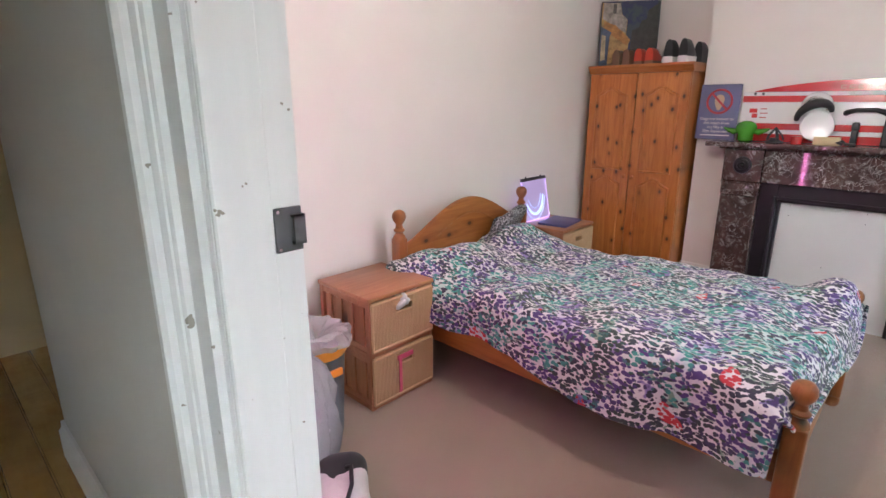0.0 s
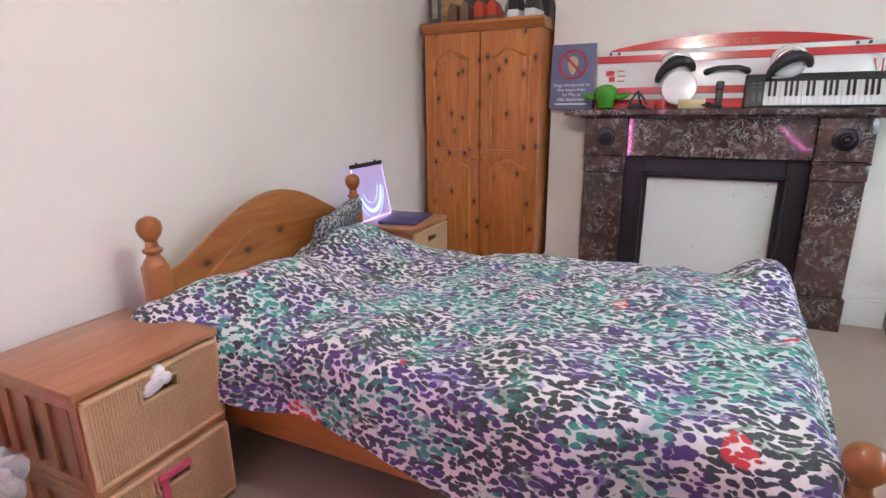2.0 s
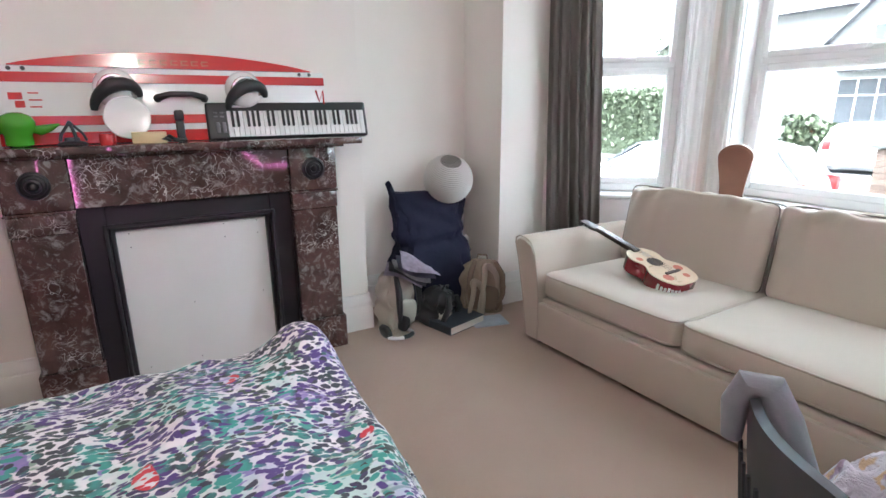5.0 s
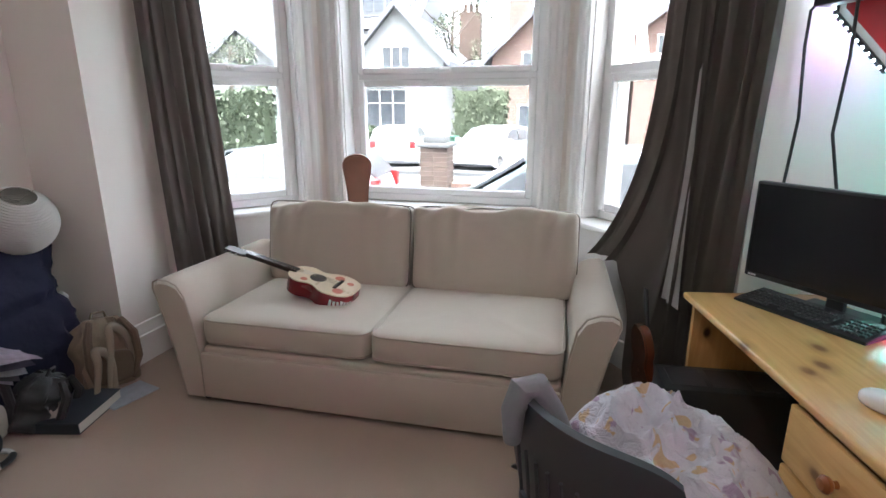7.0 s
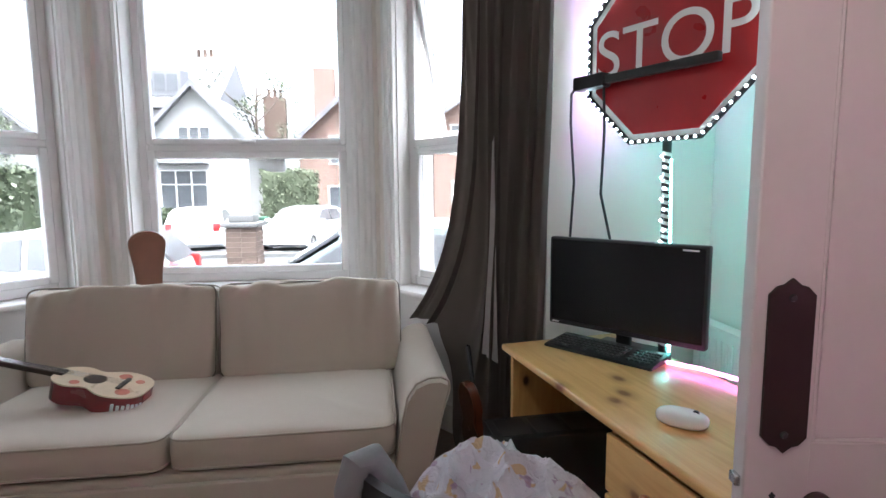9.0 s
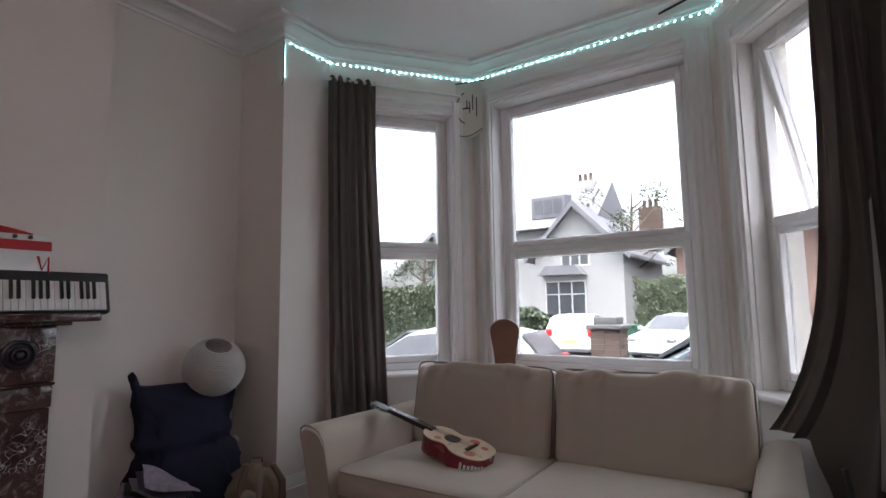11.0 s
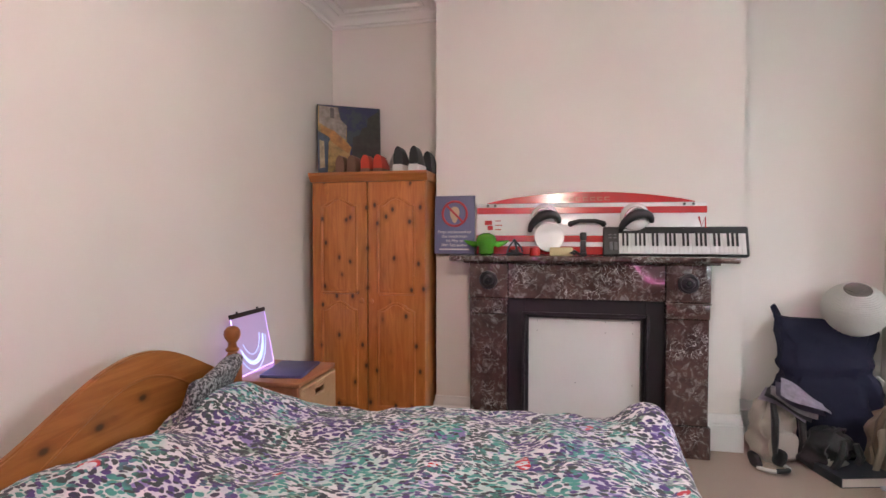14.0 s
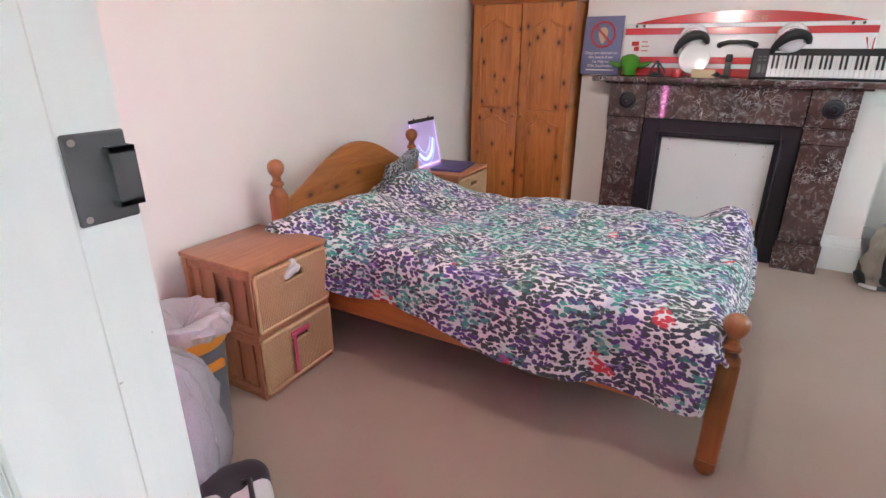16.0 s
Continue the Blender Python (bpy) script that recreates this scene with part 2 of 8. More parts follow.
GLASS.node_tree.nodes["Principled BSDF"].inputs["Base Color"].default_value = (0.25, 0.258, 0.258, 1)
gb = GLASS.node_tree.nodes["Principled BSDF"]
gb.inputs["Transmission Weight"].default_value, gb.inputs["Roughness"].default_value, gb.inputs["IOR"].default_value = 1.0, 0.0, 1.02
BLACKP = surf("black plastic", (0.018, 0.018, 0.02), 0.4, 0.1, 6, 300, 0.05, 0.0005)
BLACKM = surf("black painted metal", (0.03, 0.027, 0.03), 0.45, 0.2, 5, 70, 0.15, 0.001)
CHROME = surf("polished metal", (0.6, 0.6, 0.6), 0.25, 0.1, 8, 90, 0.0, metal=1.0)

# ---- the room ----
PLAN = [(-1.43, 1.135), (2.56, 1.135), (2.56, 1.90), (2.83, 1.98), (3.70, 2.66), (3.70, 4.35), (2.83, 5.01), (2.44, 5.01), (2.44, 5.47),
        (1.48, 5.47), (1.48, 5.13), (-0.50, 5.13), (-0.50, 5.47), (-1.43, 5.47)]
TOP = 3.10


def wall(name, p, q, thick, label, holes=(), z0=0.0, z1=TOP, material=None, lead=0.0, tail=0.0, parent_kind="structure"):
    """A wall whose inner face runs from p to q with the room on its left; holes as (from, to, bottom, top)."""
    p, q = Vector(p), Vector(q)
    d = (q - p)
    length = d.length
    m = Matrix.Translation((p.x, p.y, 0)) @ Matrix.Rotation(math.atan2(d.y, d.x), 4, "Z")
    bm = B()
    at = -lead
    for a, b, za, zb in sorted(holes):
        box(bm, at, a, -thick, 0, z0, z1)
        if za > z0:
            box(bm, a, b, -thick, 0, z0, za)
        if zb < z1:
            box(bm, a, b, -thick, 0, zb, z1)
        at = b
    box(bm, at, length + tail, -thick, 0, z0, z1)
    return solid(name, bm, material or WALL, label, "wall", m, kind=parent_kind, smooth=False), m


bm = B()
box(bm, -1.43, 3.70, 1.10, 5.47, -0.05, 0.0)
solid("floor", bm, CARPET, "beige-brown short pile fitted carpet", "floor", kind="structure", smooth=False)
bm = B()
prism(bm, [(-1.75, 0.95), (2.8, 0.95), (2.8, 1.7), (4.0, 2.4), (4.0, 4.6), (2.8, 5.4), (2.8, 5.8), (-1.75, 5.8)], TOP, TOP + 0.1)
solid("ceiling", bm, CEIL, "white painted plaster ceiling", "ceiling", kind="structure", smooth=False)

DOOR_L, DOOR_R, DOOR_H = 0.19, 1.042, 2.06
HY = 1.0
wall("wall_south", PLAN[0], PLAN[1], 0.135, "cream painted wall with the doorway", [(DOOR_L + 1.43, DOOR_R + 1.43, 0, DOOR_H)], lead=0.0, tail=0.3)
bm = B()
prism(bm, [(2.56, 1.132), (2.56, 1.90), (2.83, 1.98), (3.02, 1.74), (3.02, 0.95), (2.862, 0.95), (2.862, 1.132)], 0, TOP)
solid("wall_south_east", bm, WALL, "cream painted corner wall between desk and bay", "wall", kind="structure", smooth=False)
sideh = [(0.17, 0.92, 0.80, 2.70)]
_, BAY_S = wall("wall_bay_south", PLAN[3], PLAN[4], 0.3, "white painted angled bay wall", sideh)
_, BAY_C = wall("wall_bay_centre", PLAN[4], PLAN[5], 0.3, "white painted front wall of the bay", [(0.16, 1.53, 0.80, 2.80)], lead=0.12, tail=0.12)
_, BAY_N = wall("wall_bay_north", PLAN[5], PLAN[6], 0.3, "white painted angled bay wall", sideh)
bm = B()
prism(bm, [(2.44, 5.468), (2.44, 5.01), (2.83, 5.01), (3.02, 5.25), (3.02, 5.468)], 0, TOP)
solid("wall_north_east", bm, WALL, "cream painted return wall beside the bay", "wall", kind="structure", smooth=False)
wall("wall_alcove", PLAN[8], PLAN[9], 0.2, "cream painted back wall of the alcove", lead=0.3, tail=0.0)
bm = B()
box(bm, -0.50, 1.48, 5.13, 5.67, 0, TOP)
solid("wall_chimney_breast", bm, WALL, "cream painted chimney breast", "wall", kind="structure", smooth=False)
wall("wall_alcove_west", PLAN[12], PLAN[13], 0.2, "cream painted back wall of the wardrobe alcove", tail=0.25)
wall("wall_west", PLAN[13], PLAN[0], 0.2, "cream painted wall behind the bed", tail=0.135)

# cornice, skirting
bm = B()
sweep(bm, PLAN, [(0, TOP - 0.085), (0.012, TOP - 0.085), (0.014, TOP - 0.068), (0.03, TOP - 0.062), (0.04, TOP - 0.045), (0.07, TOP - 0.026), (0.10, TOP - 0.022),
                 (0.104, TOP - 0.012), (0.135, TOP - 0.012), (0.14, TOP - 0.024), (0.165, TOP - 0.024), (0.17, TOP), (0.0, TOP)], closed=True)
tagged(new("trim", mesh_of("trim", bm, CEIL)), "white moulded plaster cornice", "cornice", kind="structure")
SK = [(0, 0), (0.022, 0), (0.022, 0.165), (0.016, 0.172), (0.018, 0.19), (0.010, 0.205), (0.008, 0.235), (0.0, 0.24)]
for name, path in (("baseboard_1", PLAN[7:11]), ("baseboard_2", [(-0.225, 5.13), (-0.50, 5.13), (-0.5, 5.47), (-1.43, 5.47), (-1.43, 1.135), (DOOR_L - 0.14, 1.135)]),
                   ("baseboard_3", [(DOOR_R + 0.14, 1.135)] + PLAN[1:8])):
    if name == "baseboard_1":
        path = path[:-1] + [(1.48, 5.13), (1.25, 5.13)]
    bm = B()
    sweep(bm, path, SK)
    tagged(new(name, mesh_of(name, bm, WHITE)), "white painted moulded skirting board", "skirting", kind="structure")

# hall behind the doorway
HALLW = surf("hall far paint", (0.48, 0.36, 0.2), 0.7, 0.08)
bm = B()
sweep(bm, [(-1.632, 2.6), (-1.632, HY - 0.006), (DOOR_L - 0.145, HY - 0.006)], [(0, 0), (-0.022, 0), (-0.022, 0.13), (-0.012, 0.15), (-0.01, 0.18), (0, 0.185)])
tagged(new("baseboard_4", mesh_of("baseboard_4", bm, WHITE)), "white painted skirting board in the hall", "skirting", kind="structure")
bm = B()
box(bm, -1.63, -1.25 + 1.3, HY - 0.004, HY - 0.002, 0.0, TOP)
solid("wall_hall", bm, HALLP, "grey painted wall closing in the hall beside the doorway", "wall", kind="structure", smooth=False)
# the piece at y = 3 is added out of view to shut daylight out
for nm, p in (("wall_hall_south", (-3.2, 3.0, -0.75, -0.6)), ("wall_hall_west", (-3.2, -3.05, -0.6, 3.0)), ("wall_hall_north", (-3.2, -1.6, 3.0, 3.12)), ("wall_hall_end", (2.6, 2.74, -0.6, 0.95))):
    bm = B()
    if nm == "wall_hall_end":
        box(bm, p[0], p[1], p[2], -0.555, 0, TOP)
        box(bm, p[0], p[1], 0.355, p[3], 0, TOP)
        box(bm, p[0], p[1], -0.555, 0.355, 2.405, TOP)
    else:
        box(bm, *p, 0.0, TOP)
    solid(nm, bm, HALLW if nm == "wall_hall_west" else HALLP, "painted wall closing in the hall", "wall", kind="structure", smooth=False)
bm = B()
box(bm, -3.2, 2.74, -0.75, 0.95, TOP + 0.001, TOP + 0.1)
box(bm, -3.2, -1.75, 0.95, 3.0, TOP + 0.001, TOP + 0.1)
solid("ceiling_hall", bm, CEIL, "white hall ceiling", "ceiling", kind="structure", smooth=False)
s = Nodes("varnished boards", 0.22, 0, 0.3)
co = s.coords((0.12, 1, 1))
gr = s.noise(co, 30, 5, 0.6, 0.8)
oi = s.n("ObjectInfo")
blotch = s.ramp(s.noise(s.coords((1, 1, 1)), 5.5, 4), [(0.35, (0, 0, 0)), (0.65, (1, 1, 1))])
col = s.mix(s.mix((0.30, 0.165, 0.06), (0.48, 0.28, 0.11), gr), (0.56, 0.36, 0.16), s.math("MULTIPLY", blotch, 0.5))
col = s.mix(col, (0.16, 0.085, 0.03), s.math("MULTIPLY", oi.outputs["Random"], 0.6))
s.color(col)
s.bump(s.noise(s.coords(), 14, 3), 0.45, 0.010)
BOARDS = s.mat
bm = B()
box(bm, -3.2, 2.74, -0.75, 1.10, -0.05, -0.014)
box(bm, -3.2, -1.63, 1.10, 3.0, -0.05, -0.014)
hall_floor = solid("floor_hall", bm, BOARDS, "varnished brown floorboards in the hall", "floor", kind="structure", smooth=False)
bm = B()
box(bm, 0, 5.9, 0.003, 0.145, -0.014, 0.0, 0.003, 1)
me = mesh_of("board", bm, BOARDS)
bm = B()
box(bm, 0, 1.55, 0.003, 0.145, -0.014, 0.0, 0.003, 1)
me2 = mesh_of("board", bm, BOARDS)
for i in range(12):
    ob = new("board", me)
    ob.parent, ob.location = hall_floor, (-3.18, -0.72 + 0.148 * i, 0)
for i in range(13):
    ob = new("board", me2)
    ob.parent, ob.location = hall_floor, (-3.18, 1.06 + 0.148 * i, 0)
# glazed front door at the end of the hall
fd = thing("door_2", pose(2.6, -0.1, 0), "white front door with a clear glass light in its upper half", "door", kind="structure")
bm = B()
box(bm, 0.04, 0.10, -0.45, 0.45, 0.0, 1.25, 0.004, 1)
box(bm, 0.04, 0.10, -0.45, 0.45, 2.2, 2.4, 0.004, 1)
box(bm, 0.041, 0.099, -0.45, -0.34, 1.25, 2.2)
box(bm, 0.041, 0.099, 0.34, 0.45, 1.25, 2.2)
part("door_leaf", bm, WHITE, fd, smooth=False)
bm = B()
box(bm, 0.066, 0.072, -0.34, 0.34, 1.25, 2.2)
HGLASS = GLASS.copy()
HGLASS.name = "front door glass"
HGLASS.node_tree.nodes["Principled BSDF"].inputs["Base Color"].default_value = (0.95, 0.96, 0.95, 1)
part("pane", bm, HGLASS, fd, "clear glass", smooth=False).visible_shadow = False

# doorway: lining, stops, architraves
bm = B()
box(bm, DOOR_L - 0.002, DOOR_L + 0.018, HY - 0.004, 1.137, 0, DOOR_H)
box(bm, DOOR_R - 0.018, DOOR_R + 0.002, HY - 0.004, 1.137, 0, DOOR_H)
box(bm, DOOR_L + 0.018, DOOR_R - 0.018, HY - 0.004, 1.137, DOOR_H - 0.018, DOOR_H + 0.002)
box(bm, DOOR_L + 0.018, DOOR_L + 0.03, HY - 0.004, 1.085, 0, DOOR_H - 0.02, 0.003, 1)
box(bm, DOOR_R - 0.03, DOOR_R - 0.018, HY - 0.004, 1.085, 0, DOOR_H - 0.02, 0.003, 1)
PAINTW = Nodes("chipped white paint", 0.35)
co = PAINTW.coords()
chip = PAINTW.ramp(PAINTW.noise(co, 26, 3, 0.6), [(0.695, (0, 0, 0)), (0.71, (1, 1, 1))])
streak = PAINTW.noise(PAINTW.coords((1, 1, 0.06)), 40, 3)
col = PAINTW.mix((0.74, 0.76, 0.74), (0.82, 0.83, 0.81), streak)
PAINTW.color(PAINTW.mix(col, (0.34, 0.31, 0.26), chip))
PAINTW.bump(PAINTW.math("ADD", PAINTW.math("MULTIPLY", chip, -1.0), PAINTW.math("MULTIPLY", streak, 0.3)), 0.35, 0.003)
CHIPPED = PAINTW.mat
lining = solid("door_frame", bm, CHIPPED, "white gloss door lining with chipped paint and dents", "door frame", kind="structure", smooth=False)
AR = [(0.0, 0), (0.0, 0.014), (0.045, 0.014), (0.047, 0.008), (0.051, 0.008), (0.054, 0.022), (0.060, 0.026), (0.066, 0.022), (0.068, 0.012), (0.073, 0.012), (0.076, 0.024), (0.086, 0.030), (0.097, 0.026), (0.100, 0.013), (0.106, 0.013), (0.109, 0.034), (0.116, 0.042), (0.130, 0.042), (0.137, 0.036), (0.14, 0.024), (0.14, 0)]
AR = [(u * 1.15, v) for u, v in AR]
for side, y, sg in (("hall", HY - 0.004, -1), ("room", 1.1352, 1)):
    for k, (x, d) in enumerate(((DOOR_L, -1), (DOOR_R, 1))):
        bm = B()
        prism(bm, [(x + d * u, y + sg * v) for u, v in AR], 0, DOOR_H + 0.14)
        solid("trim_door_" + side + ("_a", "_b")[k], bm, CHIPPED, "white painted moulded door architrave", "architrave", kind="structure", smooth=False)
    bm = B()
    prism(bm, [(y + sg * v, DOOR_H + u) for u, v in AR], DOOR_L, DOOR_R, "yz")
    solid("trim_door_" + side + "_top", bm, CHIPPED, "white painted moulded door architrave", "architrave", kind="structure", smooth=False)

# ---- windows ----
FROST = surf("worn white frame paint", (0.8, 0.79, 0.78), 0.4, 0.07, 3, 50, 0.1, 0.001)


def ring(bm, x0, x1, z0, z1, w, y0, y1, bev=0.006):
    box(bm, x0, x0 + w, y0, y1, z0, z1, bev, 1)
    box(bm, x1 - w, x1, y0, y1, z0, z1, bev, 1)
    box(bm, x0 + w - 0.001, x1 - w + 0.001, y0 + 0.001, y1 - 0.001, z1 - w, z1, bev, 1)
    box(bm, x0 + w - 0.001, x1 - w + 0.001, y0 + 0.001, y1 - 0.001, z0, z0 + w, bev, 1)


def window(name, m, x0, x1, z0, z1, back, tilt=0.0, label=""):
    """A white plastic window: an upper light over a lower one, a boarded inner sill and moulded linings."""
    w = thing(name, m, label, "window", kind="structure")
    bm = B()
    ring(bm, x0 + 0.002, x1 - 0.002, z0 + 0.002, z1 - 0.002, 0.06, back - 0.07, back)
    box(bm, x0 + 0.06, x1 - 0.06, back - 0.068, back - 0.002, 1.645, 1.70, 0.005, 1)
    part("window_frame", bm, UPVC, w)
    sx0, sx1 = x0 + 0.055, x1 - 0.055
    for nm, za, zb, wd in (("upper_sash", 1.69, z1 - 0.055, 0.042), ("lower_sash", z0 + 0.055, 1.655, 0.05)):
        mm = Matrix.Identity(4)
        if nm == "upper_sash" and tilt:
            mm = Matrix.Translation((0, back, zb)) @ Matrix.Rotation(radians(-tilt), 4, "X") @ Matrix.Translation((0, -back, -zb))
        bm = B()
        ring(bm, sx0, sx1, za, zb, wd, back - 0.05, back + 0.012, 0.008)
        sash = part(nm, bm, UPVC, w, m=mm)
        bm = B()
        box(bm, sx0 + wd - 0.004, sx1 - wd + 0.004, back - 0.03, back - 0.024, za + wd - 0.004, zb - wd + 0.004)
        pane = part("pane", bm, GLASS, sash, "grey tinted glass pane", smooth=False)
        # no shadow, so daylight enters past the grey tint
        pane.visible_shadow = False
        bm = B()
        ring(bm, sx0 + wd - 0.006, sx1 - wd + 0.006, za + wd - 0.006, zb - wd + 0.006, 0.005, back - 0.023, back - 0.012, 0.0)
        part("gasket", bm, BLACKP, sash, smooth=False)
        bm = B()
        mid = (sx0 + sx1) / 2
        hz = za + 0.02
        if nm == "upper_sash":
            box(bm, mid - 0.055, mid + 0.055, back + 0.012, back + 0.024, hz - 0.012, hz + 0.012, 0.004, 1)
            box(bm, mid - 0.05, mid + 0.03, back + 0.028, back + 0.042, hz - 0.008, hz + 0.008, 0.005, 2)
            lathe(bm, [(0.012, 0), (0.012, 0.03)], (0, 0, 0), 10, Matrix.Translation((mid + 0.03, back + 0.044, hz)) @ Matrix.Rotation(radians(90), 4, "X"))
            part("window_handle", bm, UPVC, sash)
        else:
            box(bm, mid - 0.15, mid + 0.15, back + 0.012, back + 0.022, zb - 0.035, zb - 0.012, 0.004, 1)
            part("trickle_vent", bm, UPVC, sash)
    bm = B()
    box(bm, x0 - 0.1, x1 + 0.1, back + 0.002, 0.09, z0 - 0.03, z0 + 0.0015, 0.012, 2)
    part("window_sill", bm, FROST, w, "white painted window board")
    for sx, d in ((x0, -1), (x1, 1)):
        bm = B()
        prism(bm, [(sx + d * u, v) for u, v in ((-0.004, 0), (-0.004, 0.028), (0.012, 0.036), (0.024, 0.03), (0.03, 0.018), (0.06, 0.016), (0.07, 0.026), (0.085, 0.03), (0.1, 0.024), (0.108, 0.014), (0.128, 0.012), (0.134, 0.0))], z0 - 0.03 if 0 else 0.24, z1 + 0.11)
        part("architrave", bm, FROST, w)
    bm = B()
    prism(bm, [(v, z1 + u) for u, v in ((-0.004, 0), (-0.004, 0.028), (0.012, 0.036), (0.024, 0.03), (0.03, 0.018), (0.06, 0.016), (0.07, 0.026), (0.085, 0.03), (0.1, 0.024), (0.108, 0.0))], x0 + 0.004, x1 - 0.004, "yz")
    part("head_moulding", bm, FROST, w)
    bm = B()
    for a, b in ((x0, x0 + 0.012), (x1 - 0.012, x1)):
        box(bm, a, b, back + 0.001, 0.0, z0, z1)
    box(bm, x0 + 0.012, x1 - 0.012, back + 0.001, 0.0, z1 - 0.012, z1)
    part("lining", bm, FROST, w, smooth=False)
    bm = B()
    box(bm, x0 - 0.02, x1 + 0.02, 0.0015, 0.022, 0.24, z0 - 0.032, 0.004, 1)
    part("apron_panel", bm, FROST, w)
    return w


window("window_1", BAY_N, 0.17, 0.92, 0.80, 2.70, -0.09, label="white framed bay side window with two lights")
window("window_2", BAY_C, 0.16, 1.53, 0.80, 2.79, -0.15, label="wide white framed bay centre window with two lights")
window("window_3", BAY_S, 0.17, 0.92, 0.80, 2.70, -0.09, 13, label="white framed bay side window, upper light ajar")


# ---- curtains ----
CURT = cloth("taupe curtain cloth", (0.205, 0.176, 0.157), 0.85, 700, 0.2, 0.1)
LINING = cloth("curtain lining", (0.60, 0.58, 0.56), 0.9, 700, 0.1, 0.1)


def drape(bm, top, foot, z1, hem, waves, amp0, amp1, n=150, rows=24, phase=0.0, flare=1.3):
    """Cloth hung from one line in plan to another, gathered in folds that open towards the hem."""
    grid = []
    for j in range(rows + 1):
        v = j / rows
        ringv = []
        for i in range(n + 1):
            u = i / n
            a = Vector(top[0]).lerp(Vector(top[1]), u)
            b = Vector(foot[0]).lerp(Vector(foot[1]), u ** 0.9)
            p = a.lerp(b, v ** flare)
            d = (Vector(top[1]) - Vector(top[0])).normalized()
            nrm = Vector((-d.y, d.x))
            amp = amp0 + (amp1 - amp0) * v
            ph = phase + 2 * math.pi * waves * u + 1.3 * math.sin(3 * u + 2 * v)
            off = amp * (math.sin(ph) * (0.75 + 0.5 * noise.noise((u * 4, v * 1.5, phase + 5))) + 0.38 * math.sin(2.3 * ph + 3 * v + phase) + 0.8 * noise.noise((u * 7, v * 2.2, phase)) + 0.25 * noise.noise((u * 19, v * 6, phase)))
            along = 0.5 * amp * math.cos(ph)
            q = p + nrm * off + d * along
            z = z1 + (hem(u) - z1) * v + (0.012 * math.sin(ph * 2) if j == 0 else 0)
            ringv.append(bm.verts.new((q.x, q.y, z)))
        grid.append(ringv)
    for j in range(rows):
        for i in range(n):
            bm.faces.new((grid[j][i], grid[j][i + 1], grid[j + 1][i + 1], grid[j + 1][i]))
    th = bmesh.ops.solidify(bm, geom=bm.faces[:], thickness=0.004)
    return th


def rail(parent, a, b, z):
    bm = B()
    tube(bm, [(*a, z), (*b, z)], 0.011, 10)
    part("curtain_rail", bm, WHITE, parent)


c = thing("curtain", pose(0, 0, 0), "long taupe pleated curtain gathered beside the bay window", "curtain", "bay curtains")
bm = B()
drape(bm, ((2.74, 4.935), (3.03, 4.735)), ((2.80, 4.90), (3.12, 4.69)), 2.85, lambda u: 0.06, 5.5, 0.026, 0.04, n=120)
part("cloth", bm, CURT, c)
rail(c, (2.72, 4.95), (3.56, 4.36), 2.835)
c = thing("curtain", pose(0, 0, 0), "wide taupe curtain with its hem lying over the sofa arm", "curtain", "bay curtains")
bm = B()
drape(bm, ((2.50, 1.90), (2.70, 2.09)), ((2.50, 1.98), (2.68, 2.13)), 2.86, lambda u: 0.03, 3.6, 0.036, 0.054, n=120, phase=1.0)
part("cloth", bm, CURT, c)
bm = B()
drape(bm, ((2.69, 2.08), (2.84, 2.23)), ((2.72, 2.17), (3.10, 2.48)), 2.86, lambda u: 0.08 + 0.625 * max(0.0, min(1.0, (u - 0.30) / 0.22)), 3.2, 0.034, 0.040, n=130, rows=40, phase=2.2, flare=6.0)
part("draped_cloth", bm, CURT, c)
bm = B()
drape(bm, ((2.672, 2.115), (2.684, 2.124)), ((2.60, 2.10), (2.685, 2.172)), 1.62, lambda u: 0.60 + 0.02 * u, 0.8, 0.002, 0.012, n=24, phase=0.4)
part("lining", bm, LINING, c, "pale lining turned outwards")
rail(c, (2.45, 1.87), (3.5, 2.62), 2.83)

# ---- LED strip round the bay ----
CYAN = glow("cyan diode", (0.42, 1.0, 0.99), 1.25)
TAPE = surf("led tape", (0.6, 0.75, 0.75), 0.5, 0.05)


def strip(name, pts, label, material, step=0.046, face=0.004, tape=TAPE, size=0.0042):
    """Adhesive tape through points (x, y, z) with a diode at every step; the room is to the left."""
    st = thing(name, pose(0, 0, 0), label, "light strip")
    bm, bd = B(), B()
    for (a, b) in zip(pts, pts[1:]):
        a, b = Vector(a), Vector(b)
        d = b - a
        ln = d.length
        f = Vector((-d.y, d.x, 0)).normalized() if d.xy.length > 0.02 else Vector((-1, 0, 0))
        u = d.normalized()
        w = u.cross(f).normalized()
        mm = Matrix((( *u, 0), (*f, 0), (*w, 0), (0, 0, 0, 1))).transposed()
        mm.translation = a
        box(bm, 0, ln, 0.001, 0.003, -0.006, 0.006, m=mm)
        k = 0
        while (k + 0.5) * step < ln:
            x = (k + 0.5) * step
            box(bd, x - size, x + size, 0.003, 0.003 + face, -size * 0.8, size * 0.8, m=mm)
            k += 1
    part("tape", bm, tape, st, smooth=False)
    tagged(part("diodes", bd, material, st, "glowing diodes", smooth=False), kind="stuff")
    return st


